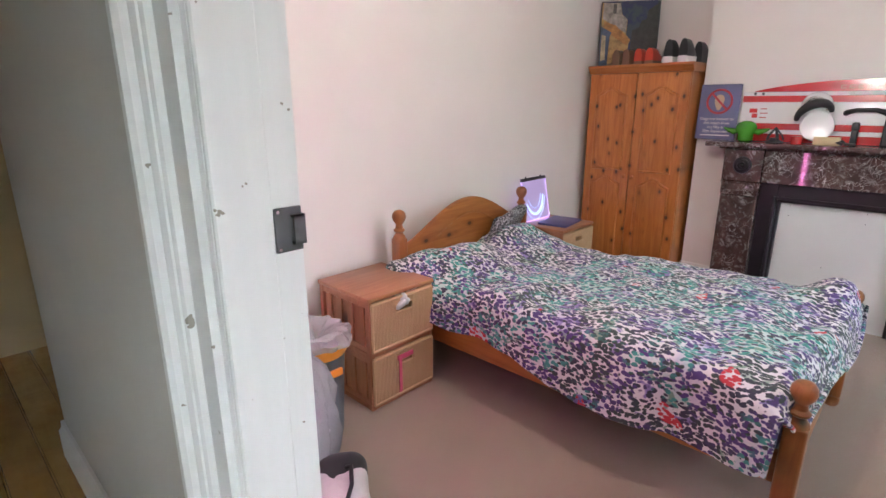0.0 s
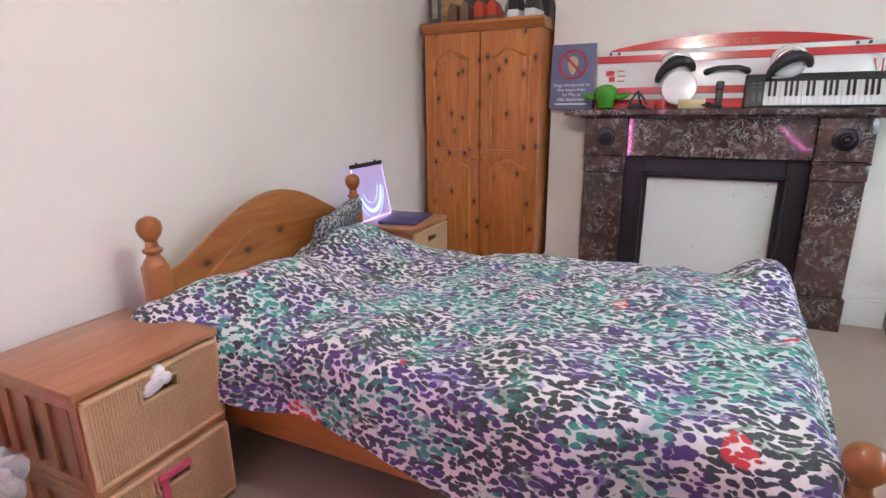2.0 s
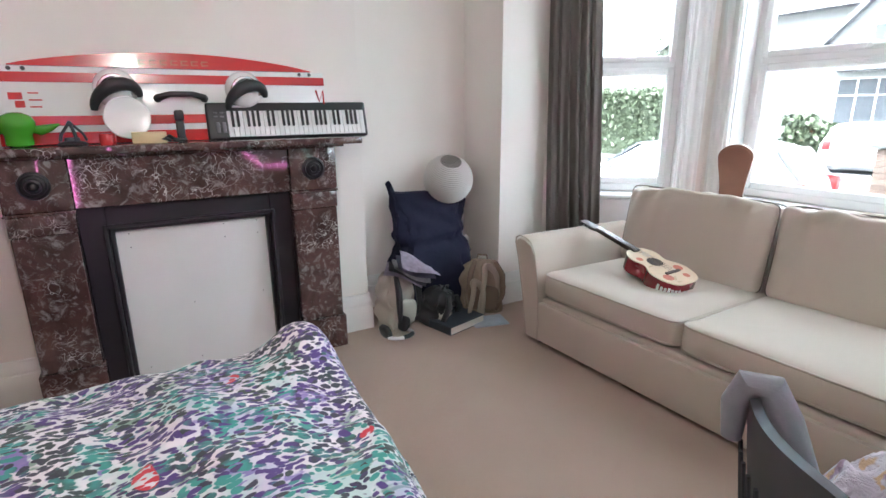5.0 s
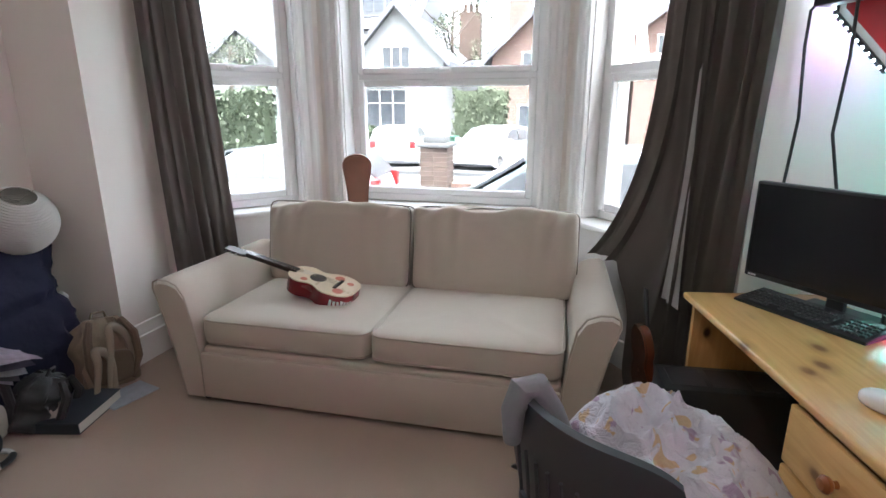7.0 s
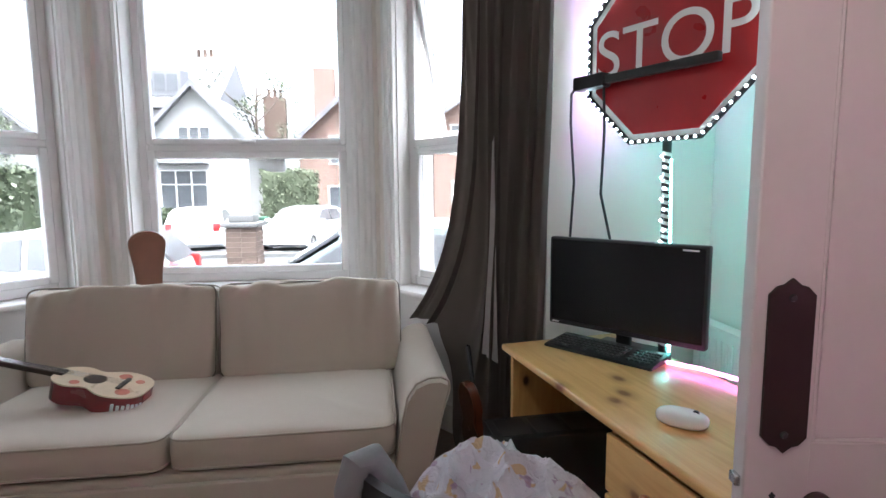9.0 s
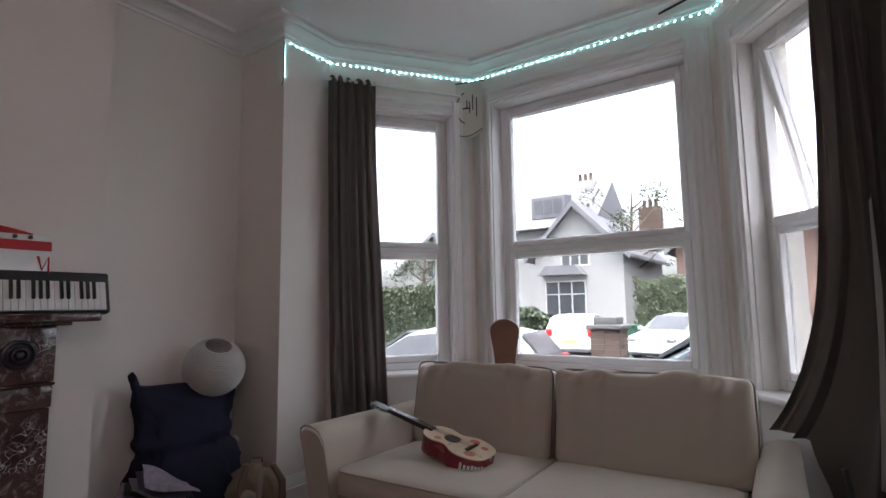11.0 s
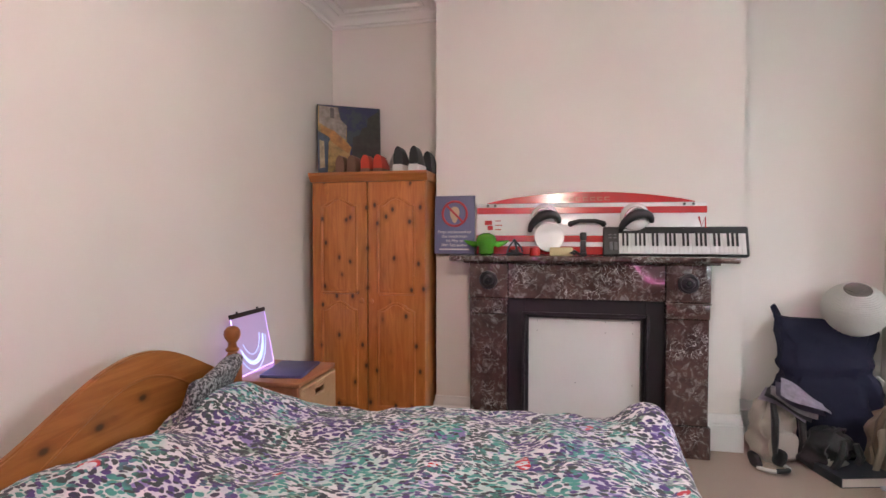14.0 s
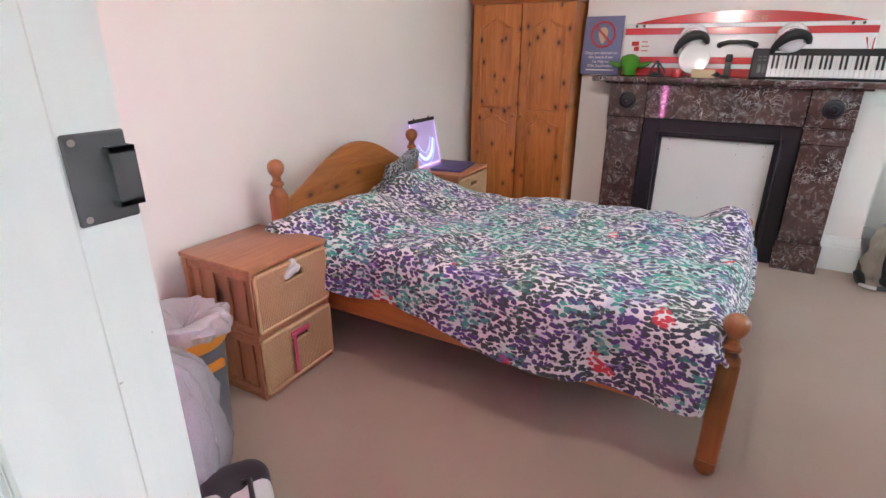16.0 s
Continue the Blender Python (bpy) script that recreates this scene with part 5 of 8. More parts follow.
for k, (nm, c, pts) in enumerate((
        ("painted_terrace", (0.035, 0.035, 0.032), [(0.53, 0.18), (0.55, 0.56), (0.66, 0.60), (0.70, 0.70), (0.78, 0.72), (0.80, 0.85), (0.99, 0.97), (0.99, 0.15)]),
        ("painted_wall", (0.42, 0.27, 0.09), [(0.01, 0.06), (0.01, 0.98), (0.32, 0.97), (0.36, 0.80), (0.46, 0.72), (0.45, 0.50), (0.52, 0.42), (0.48, 0.20), (0.2, 0.06)]),
        ("painted_facade", (0.36, 0.31, 0.27), [(0.03, 0.74), (0.03, 0.985), (0.32, 0.965), (0.355, 0.80), (0.455, 0.725), (0.44, 0.52), (0.30, 0.60)]),
        ("painted_awning", (0.44, 0.20, 0.05), [(0.05, 0.70), (0.26, 0.64), (0.53, 0.41), (0.47, 0.33), (0.28, 0.44), (0.05, 0.60)]),
        ("painted_shutters", (0.10, 0.09, 0.08), [(0.20, 0.82), (0.20, 0.96), (0.26, 0.955), (0.26, 0.81)]),
        ("painted_door", (0.06, 0.09, 0.15), [(0.005, 0.63), (0.20, 0.53), (0.17, 0.48), (0.15, 0.03), (0.005, 0.01)]),
        ("painted_pane", (0.45, 0.38, 0.24), [(0.03, 0.50), (0.10, 0.48), (0.11, 0.12), (0.03, 0.10)]))):
    bm = B()
    prism(bm, [(u * PW, v * PH) for u, v in pts], -0.0012 - 0.0007 * k, 0.001, "xz")
    part(nm, bm, surf(nm.replace("_", " "), c, 0.6, 0.5, 22, 70, 0.4, 0.003), cv, smooth=False)


def shoe(x, y, z, body, sole, label, turn=0.0, hi=False, group="shoes on the wardrobe", scale=1.0):
    t = thing("shoe", pose(x, y, z, 0, 0, turn), label, "shoe", group)
    bm = B()
    pr = []
    for i in range(13):
        v = i / 12
        w = (0.034 + 0.016 * math.sin(math.pi * min(1, v * 1.1))) * scale
        pr.append((v, w))
    left = [(-w, -0.13 * scale + 0.26 * scale * v) for v, w in pr]
    right = [(w, -0.13 * scale + 0.26 * scale * v) for v, w in pr]
    prism(bm, left + right[::-1], 0.0, (0.024 if not hi else 0.042) * scale)
    bmesh.ops.bevel(bm, geom=bm.edges[:], offset=0.005, segments=2, affect="EDGES")
    part("sole", bm, sole, t)
    bm = B()
    rings = []
    for i in range(13):
        v = i / 12
        yy = (-0.125 + 0.25 * v) * scale
        h = ((0.095 if not hi else 0.13) - (0.0 if v < 0.35 else 0.085 * min(1, (v - 0.35) / 0.4)) * (1 if not hi else 1.2)) * scale
        h = max(h, 0.045 * scale)
        w = pr[i][1] * 0.92
        if i == 12:
            h *= 0.75
        rings.append([bm.verts.new((w * math.cos(a), yy, 0.022 * scale + h * max(0.0, math.sin(a)) ** 0.6)) for a in [math.pi * k / 12 for k in range(13)]])
    for a, b in zip(rings, rings[1:]):
        for k in range(12):
            bm.faces.new((a[k], a[k + 1], b[k + 1], b[k]))
    bm.faces.new(rings[0])
    bm.faces.new(rings[-1][::-1])
    bmesh.ops.recalc_face_normals(bm, faces=bm.faces[:])
    part("upper", bm, body, t)
    bm = B()
    for k in range(4):
        yy, zz = (0.005 + 0.022 * k) * scale, (0.112 - 0.014 * k + (0.01 if hi else 0)) * scale
        tube(bm, [(-0.022 * scale, yy, zz - 0.006), (0, yy + 0.004, zz), (0.022 * scale, yy, zz - 0.006)], 0.003, 5)
    part("laces", bm, sole, t)
    return t


SH_B = cloth("black shoe cloth", (0.02, 0.02, 0.022), 0.7, 300, 0.2, 0.1)
SH_W = surf("white rubber", (0.7, 0.69, 0.67), 0.6, 0.06)
SH_R = cloth("red shoe cloth", (0.5, 0.045, 0.02), 0.7, 300, 0.15, 0.1)
SH_T = surf("brown leather", (0.16, 0.085, 0.05), 0.5, 0.2)
SH_G = cloth("grey shoe cloth", (0.42, 0.4, 0.38), 0.7, 300, 0.2, 0.1)
WZ = 1.816
for x, b, so, lab, hi in ((-1.14, SH_T, SH_T, "brown leather shoe, heel outwards", False), (-1.055, SH_T, SH_T, "brown leather shoe, heel outwards", False),
                          (-0.955, SH_R, SH_T, "red cloth shoe, heel outwards", False), (-0.865, SH_R, SH_T, "red cloth shoe, heel outwards", False),
                          (-0.72, SH_B, SH_W, "black high-top trainer with a thick white sole", True), (-0.61, SH_B, SH_W, "black high-top trainer with a thick white sole", True)):
    t = shoe(x, 5.045, WZ, b, so, lab, 0, hi)
    if hi:
        t.scale = (1.05, 1.0, 1.1)
shoe(-0.80, 5.12, WZ, SH_G, SH_W, "grey and white trainer lying behind the others", 30, True)
shoe(-0.555, 5.2, WZ, SH_B, SH_B, "black boot at the back of the wardrobe top", 0, True)

# ---- on the far bedside unit ----
lp = thing("laptop", pose(-1.12, 4.18, 0.626, 0, 0, 8), "closed dark blue laptop on the bedside unit", "laptop")
LAPM = surf("dark blue metal", (0.10, 0.095, 0.24), 0.4, 0.08, 5, 90, 0.0, metal=0.3)
bm = B()
box(bm, -0.115, 0.115, -0.16, 0.16, 0.0, 0.009, 0.004, 2)
part("base", bm, LAPM, lp)
bm = B()
box(bm, -0.115, 0.115, -0.16, 0.16, 0.0095, 0.016, 0.003, 2)
part("lid", bm, LAPM, lp)
np_ = thing("light_panel", Matrix.Translation((-1.315, 4.165, 0.627)) @ Matrix.Rotation(radians(-11), 4, "Y"), "edge-lit acrylic panel with a glowing crescent, leaning on the wall", "neon sign")
s = Nodes("edge-lit acrylic", 0.25)
s.b.inputs["Base Color"].default_value = (0.42, 0.36, 0.52, 1)
s.b.inputs["Emission Color"].default_value = (0.72, 0.50, 1.0, 1)
s.b.inputs["Emission Strength"].default_value = 0.004
ACR = s.mat
bm = B()
box(bm, -0.002, 0.002, -0.165, 0.165, 0.0, 0.31)
part("acrylic", bm, ACR, np_, smooth=False)
bm = B()
box(bm, -0.007, 0.007, -0.17, 0.17, 0.31, 0.335, 0.002, 1)
for y in (-0.1, 0.1):
    lathe(bm, [(0.006, 0.335), (0.006, 0.345)], (0, y, 0), 8)
part("lamp_bar", bm, BLACKP, np_)
VIO = glow("violet edge glow", (0.55, 0.33, 1.0), 0.06)
bm = B()
for y in (-0.165, 0.165):
    box(bm, -0.0025, 0.0025, y - 0.0015, y + 0.0015, 0.0, 0.31)
box(bm, -0.0025, 0.0025, -0.165, 0.165, -0.0002, 0.003)
part("glowing_edge", bm, VIO, np_, smooth=False)
bm = B()
cr = [(0.11 * math.cos(a) + 0.0, 0.06 + 0.13 - 0.11 * math.sin(a) * 1.05) for a in [0.1 + 2.2 * i / 16 for i in range(17)]]
outer = [(0.105 - 0.005 * i, 0.245 - 0.0 * i) for i in range(1)]
cre = []
for i in range(17):
    a = -0.25 - 2.35 * i / 16
    cre.append((-0.02 + 0.125 * math.cos(a), 0.235 + 0.19 * math.sin(a)))
tube(bm, [(0.004, y, z) for y, z in cre], [0.003 + 0.009 * math.sin(math.pi * i / 16) for i in range(17)], 8)
for f in (0.75, 1.22):
    tube(bm, [(0.003, -0.02 + (y + 0.02) * f, 0.235 + (z - 0.235) * f) for y, z in cre], 0.002, 5)
part("glowing_shape", bm, glow("pale blue etch glow", (0.40, 0.55, 1.0), 0.022), np_, "pale blue glowing crescent")

# ---- rubbish bin and bag by the door ----
BING = surf("grey bin plastic", (0.09, 0.10, 0.12), 0.45, 0.1, 6, 200, 0.1)
ORNG = surf("orange plastic", (0.62, 0.22, 0.02), 0.4, 0.08)
bn = thing("waste_bin", pose(-0.965, 1.865, 0) @ Matrix.Diagonal((0.93, 0.93, 0.86, 1)), "grey plastic bin with an orange rim and a clear liner", "bin")
bm = B()
lathe(bm, [(0.105, 0), (0.11, 0.02), (0.135, 0.50), (0.137, 0.52), (0.128, 0.52), (0.1, 0.03), (0.001, 0.03)], n=28)
part("body", bm, BING, bn)
bm = B()
lathe(bm, [(0.140, 0.50), (0.147, 0.51), (0.149, 0.565), (0.142, 0.585), (0.128, 0.585), (0.128, 0.50)], n=28)
part("rim", bm, ORNG, bn, "orange rim")
bm = B()
box(bm, 0.125, 0.145, -0.05, 0.05, 0.40, 0.44, 0.006, 2)
part("clip", bm, ORNG, bn, "orange clip")
LIN = Nodes("clear plastic liner", 0.18)
LIN.b.inputs["Base Color"].default_value = (0.66, 0.62, 0.67, 1)
LIN.b.inputs["Transmission Weight"].default_value = 0.55
LIN.b.inputs["IOR"].default_value = 1.15
LIN.bump(LIN.noise(LIN.coords(), 30, 5, 0.6, 1.5), 0.8, 0.01)


def crumple(bm, prof, n=56, amp=0.02, freq=9.0, seed=0.0):
    rings = []
    for r, z in prof:
        ringv = []
        for i in range(n):
            a = 2 * math.pi * i / n
            rr = r * (1 + amp / max(r, 0.03) * (noise.noise((math.cos(a) * freq * 0.35, math.sin(a) * freq * 0.35, z * freq + seed)) + 0.5 * abs(math.sin(a * 7 + z * 9 + seed))))
            ringv.append(bm.verts.new((rr * math.cos(a), rr * math.sin(a), z + amp * 0.6 * noise.noise((a * 2, z * 7, seed)))))
        rings.append(ringv)
    for a, b in zip(rings, rings[1:]):
        for i in range(n):
            bm.faces.new((a[i], a[(i + 1) % n], b[(i + 1) % n], b[i]))


bm = B()
crumple(bm, [(0.004, 0.57), (0.05, 0.60), (0.10, 0.625), (0.14, 0.63), (0.158, 0.60), (0.16, 0.57), (0.158, 0.555)], amp=0.03, freq=14)
part("liner", bm, LIN.mat, bn, "crinkled clear plastic liner")
bs = thing("bin_bag", pose(-0.77, 1.62, 0) @ Matrix.Scale(0.94, 4), "full translucent plastic bag standing by the bin", "bag")
bm = B()
crumple(bm, [(0.002, 0.003), (0.10, 0.004), (0.15, 0.05), (0.168, 0.14), (0.175, 0.24), (0.172, 0.34), (0.165, 0.43), (0.145, 0.51), (0.11, 0.56), (0.06, 0.59), (0.002, 0.60)], n=90, amp=0.028, freq=11, seed=3.0)
part("sack", bm, LIN.mat, bs)
bm = B()
crumple(bm, [(0.002, 0.02), (0.09, 0.03), (0.135, 0.14), (0.14, 0.28), (0.12, 0.40), (0.07, 0.48), (0.002, 0.49)], amp=0.03, seed=5.0)
part("contents", bm, cloth("mixed pale rubbish", (0.5, 0.44, 0.5), 0.8, 90, 0.4, 0.8, 25), bs)
bg = thing("holdall", pose(-0.45, 1.60, 0, 0, 0, -35), "black and white holdall on the carpet by the door", "bag")
bm = B()
cushion(bm, 0.21, 0.11, 0.085, 0.5, 0.4, 40, 16, wr=0.03, m=Matrix.Translation((0, 0, 0.085)))
part("body", bm, SH_B, bg)
bm = B()
cushion(bm, 0.12, 0.113, 0.088, 0.5, 0.4, 40, 16, wr=0.03, m=Matrix.Translation((0.01, 0, 0.086)))
part("panel", bm, cloth("worn white leather", (0.62, 0.60, 0.58), 0.6, 200, 0.2, 0.6, 25), bg, "scuffed white panel")
bm = B()
tube(bm, [(-0.09, 0.03, 0.165), (-0.05, 0.05, 0.2), (0.05, 0.05, 0.2), (0.09, 0.03, 0.165)], 0.008, 8)
part("strap", bm, BLACKP, bg)

# ---- door and its furniture ----
GREYM = surf("grey painted metal", (0.10, 0.10, 0.105), 0.45, 0.15, 30, 120, 0.1)
keeper = thing("lock_keeper", pose(DOOR_L + 0.018, 1.112, 1.326), "dark metal lock keeper on the door jamb", "lock")
bm = B()
box(bm, 0, 0.004, -0.022, 0.026, -0.036, 0.036, 0.0015, 1)
part("plate", bm, GREYM, keeper)
bm = B()
box(bm, 0.003, 0.014, 0.006, 0.026, -0.024, -0.019)
box(bm, 0.003, 0.014, 0.006, 0.026, 0.019, 0.024)
box(bm, 0.011, 0.014, 0.006, 0.026, -0.024, 0.024)
part("box", bm, GREYM, keeper)
for z in (-0.030, 0.030):
    bm = B()
    lathe(bm, [(0.0025, 0), (0.003, 0.002)], n=10, m=Matrix.Translation((0.004, -0.016, z)) @ Matrix.Rotation(radians(90), 4, "Y"))
    part("screw", bm, CHROME, keeper)
dr = thing("door_1", Matrix.Translation((DOOR_R - 0.012, 1.15, 0.008)) @ Matrix.Rotation(radians(80), 4, "Z"), "white panelled door standing open, dark plate and knob", "door", kind="structure")
DW, DH, DT = 0.828, 2.03, 0.04
DOORP = surf("aged white door paint", (0.62, 0.55, 0.55), 0.4, 0.08, 2, 60, 0.1)
bm = B()
box(bm, 0, 0.11, 0, DT, 0, DH, 0.003, 1)
box(bm, DW - 0.11, DW, 0, DT, 0, DH, 0.003, 1)
for z0, z1 in ((0, 0.2), (0.78, 0.94), (DH - 0.12, DH)):
    box(bm, 0.108, DW - 0.108, 0.0012, DT - 0.0012, z0, z1, 0.002, 1)
box(bm, DW / 2 - 0.05, DW / 2 + 0.05, 0.002, DT - 0.002, 0.198, DH - 0.118, 0.002, 1)
part("door_leaf", bm, DOORP, dr, "worn white painted leaf")
for x0, x1 in ((0.106, DW / 2 - 0.048), (DW / 2 + 0.048, DW - 0.106)):
    for z0, z1 in ((0.196, 0.784), (0.936, DH - 0.116)):
        bm = B()
        box(bm, x0, x1, 0.013, DT - 0.013, z0, z1)
        part("door_panel", bm, DOORP, dr, smooth=False)
        bm = B()
        for yy in (0.008, DT - 0.008):
            tube(bm, [(x0 + 0.006, yy, z0 + 0.006), (x1 - 0.006, yy, z0 + 0.006), (x1 - 0.006, yy, z1 - 0.006), (x0 + 0.006, yy, z1 - 0.006), (x0 + 0.006, yy, z0 + 0.006)], 0.007, 6)
        part("panel_moulding", bm, DOORP, dr)
fpts = [(-0.034, -0.13), (-0.034, 0.13), (-0.022, 0.145), (-0.012, 0.148), (0, 0.16), (0.012, 0.148), (0.022, 0.145), (0.034, 0.13), (0.034, -0.13), (0.022, -0.145), (0.012, -0.148), (0, -0.16), (-0.012, -0.148), (-0.022, -0.145)]
fpts = [(x * 1.1, z * 0.96) for x, z in fpts]
bm = B()
prism(bm, [(DW - 0.06 + x, 1.075 + z) for x, z in fpts], DT, DT + 0.006, "xz")
pl = part("finger_plate", bm, surf("dark brown metal", (0.03, 0.016, 0.012), 0.4, 0.3, 10, 60, 0.2, metal=0.3), dr, "dark shaped finger plate")
bm = B()
for z in (-0.12, 0.12):
    lathe(bm, [(0.007, 0), (0.005, 0.004)], n=10, m=Matrix.Translation((DW - 0.06, DT + 0.006, 1.075 + z)) @ Matrix.Rotation(radians(-90), 4, "X"))
part("screw", bm, BLACKM, pl)
bm = B()
lathe(bm, [(0.026, 0), (0.026, 0.005), (0.012, 0.012), (0.011, 0.04), (0.027, 0.05), (0.031, 0.066), (0.022, 0.078), (0.001, 0.08)], n=20, m=Matrix.Translation((DW - 0.125, DT, 0.825)) @ Matrix.Rotation(radians(-90), 4, "X"))
part("door_handle", bm, surf("dark knob", (0.03, 0.016, 0.01), 0.25, 0.2, coat=0.4), dr, "dark turned knob")
bm = B()
prism(bm, [(DW - 0.05 + x, 0.835 + z) for x, z in ((-0.003, -0.014), (0.003, -0.014), (0.003, 0.0), (0.006, 0.006), (0, 0.012), (-0.006, 0.006), (-0.003, 0.0))], DT - 0.001, DT + 0.0006, "xz")
part("keyhole", bm, BLACKP, dr)
bm = B()
box(bm, DW - 0.001, DW + 0.010, 0.008, DT - 0.008, 0.85, 0.87, 0.002, 1)
part("latch", bm, CHROME, dr, "metal latch bolt")

# ---- desk by the bay ----
dk = thing("desk", Matrix.Translation((2.408, 2.136, 0)) @ Matrix.Rotation(radians(191), 4, "Z"), "yellow pine desk with a drawer and cupboard", "desk")
bm = B()
box(bm, 0, 1.18, 0, 0.55, 0.722, 0.75, 0.009, 3)
part("desktop", bm, PINE_D, dk)
bm = B()
box(bm, 0.03, 0.052, 0.03, 0.53, 0, 0.721, 0.003, 1)
part("end_panel", bm, pine("yellow pine end", (0.50, 0.27, 0.09), (0.62, 0.37, 0.14), "z", knots=6.0, flat="x"), dk)
bm = B()
box(bm, 0.05, 0.745, 0.50, 0.515, 0.35, 0.72, 0.002, 1)
part("modesty_panel", bm, PINE_DZ, dk)
bm = B()
box(bm, 0.745, 0.765, 0.025, 0.53, 0, 0.721, 0.003, 1)
box(bm, 1.135, 1.155, 0.025, 0.53, 0, 0.721, 0.003, 1)
box(bm, 0.766, 1.134, 0.51, 0.528, 0.02, 0.72)
box(bm, 0.766, 1.134, 0.03, 0.51, 0.02, 0.04)
part("pedestal", bm, PINE_DZ, dk)
for nm, z0, z1 in (("drawer", 0.535, 0.705), ("cupboard_door", 0.05, 0.525)):
    bm = B()
    box(bm, 0.748, 1.152, 0.004, 0.024, z0, z1, 0.005, 2)
    d = part(nm, bm, PINE_DZ, dk)
    if nm == "cupboard_door":
        bm = B()
        pts = [(0.80, z0 + 0.05), (1.10, z0 + 0.05), (1.10, z1 - 0.05), (0.80, z1 - 0.05)]
        bevelled(bm, pts, 0.0045, -0.006, 0.03)
        part("raised_panel", bm, PINE_DZ, d)
    bm = B()
    lathe(bm, [(0.010, 0), (0.009, 0.010), (0.019, 0.018), (0.022, 0.028), (0.014, 0.038), (0.001, 0.04)], n=18, m=Matrix.Translation((0.955 if nm == "drawer" else 0.772, 0.004, (z0 + z1) / 2 if nm == "drawer" else z1 - 0.05)) @ Matrix.Rotation(radians(90), 4, "X"))
    part("knob", bm, PINE_P, d)

SCREEN = surf("dark screen", (0.008, 0.008, 0.010), 0.22, 0.05, 3, 20, 0.0)
mo = thing("monitor", Matrix.Translation((2.235, 1.705, 0.751)) @ Matrix.Rotation(radians(220), 4, "Z"), "switched-off black computer monitor on the desk", "monitor")
bm = B()
box(bm, -0.318, 0.318, 0.0, 0.035, 0.068, 0.44, 0.006, 2)
part("housing", bm, BLACKP, mo)
bm = B()
box(bm, -0.306, 0.306, -0.002, 0.002, 0.088, 0.430)
part("screen", bm, SCREEN, mo, "dark glossy screen", smooth=False)
bm = B()
box(bm, -0.03, 0.03, 0.036, 0.06, 0.012, 0.30, 0.006, 2)
part("stand", bm, BLACKP, mo)
bm = B()
box(bm, -0.12, 0.12, -0.01, 0.14, 0.0, 0.012, 0.004, 2)
part("foot", bm, BLACKP, mo)
bm = B()
box(bm, 0.23, 0.285, -0.003, 0.0, 0.418, 0.424)
box(bm, -0.30, -0.27, -0.003, 0.0, 0.075, 0.081)
part("mark", bm, WHITEINK, mo, smooth=False)
pk = thing("computer_keyboard", Matrix.Translation((2.232, 1.762, 0.751)) @ Matrix.Rotation(radians(219), 4, "Z"), "black computer keyboard in front of the monitor", "keyboard")
bm = B()
prism(bm, [(-0.085, 0.0), (0.085, 0.0), (0.085, 0.026), (-0.075, 0.012), (-0.085, 0.008)], -0.225, 0.225, "yz")
bmesh.ops.bevel(bm, geom=bm.edges[:], offset=0.003, segments=2, affect="EDGES")
part("case", bm, BLACKP, pk)
bm = B()
prism(bm, [(0.0008, 0.0008), (0.0182, 0.0008), (0.0182, 0.0182), (0.0008, 0.0182)], 0, 0.007)
bmesh.ops.bevel(bm, geom=[e for e in bm.edges if e.verts[0].co.z > 0.006 and e.verts[1].co.z > 0.006], offset=0.003, segments=1, affect="EDGES")
km = mesh_of("key", bm, surf("key plastic", (0.03, 0.03, 0.033), 0.45, 0.1))
for j in range(5):
    for i in range(21):
        if i in (15,) or (j == 0 and 4 < i < 10 and i != 7):
            continue
        o = new("key", km)
        o.parent, o.location = pk, (-0.21 + 0.02 * i, -0.062 + 0.024 * j, 0.013 + 0.0021 * j)
ms = thing("mouse", pose(1.60, 1.81, 0.751, 0, 0, 140) @ Matrix.Scale(1.12, 4), "white computer mouse on the desk", "mouse")
bm = B()
cushion(bm, 0.033, 0.06, 0.022, 0.75, 0.85, 30, 14, m=Matrix.Translation((0, 0, 0.019)))
part("shell", bm, WHT, ms)
bm = B()
lathe(bm, [(0.008, -0.004), (0.008, 0.004)], n=12, m=Matrix.Translation((0, 0.03, 0.036)) @ Matrix.Rotation(radians(90), 4, "Y"))
part("wheel", bm, BLACKP, ms)
PINKG = glow("pink tube glow", (1.0, 0.22, 0.72), 0.3)
lt = thing("led_tube", pose(0, 0, 0), "glowing pink LED tube lying on the desk", "light strip")
bm = B()
tube(bm, [(2.06, 1.60, 0.764), (1.98, 1.52, 0.764), (1.80, 1.42, 0.764), (1.62, 1.40, 0.764)], 0.007, 8)
part("tube", bm, PINKG, lt)
bm = B()
tube(bm, [(2.18, 1.63, 0.757), (2.12, 1.62, 0.758), (2.06, 1.60, 0.764)], 0.0035, 6)
part("lead", bm, WHITE, lt)
pc = thing("computer_tower", Matrix.Translation((2.152, 2.205, 0)) @ Matrix.Rotation(radians(-85), 4, "Z"), "black computer tower under the desk", "computer")
bm = B()
box(bm, 0, 0.48, 0.0, 0.20, 0.01, 0.45, 0.006, 2)
part("case", bm, BLACKP, pc)
bm = B()
for i in range(3):
    box(bm, 0.03 + 0.145 * i, 0.155 + 0.145 * i, 0.03, 0.17, 0.4495, 0.453, 0.001, 1)
part("top_vents", bm, BLACKM, pc)
for x in (0.04, 0.44):
    bm = B()
    box(bm, x, x + 0.04, 0.01, 0.19, 0.0, 0.011)
    part("foot", bm, BLACKP, pc, smooth=False)
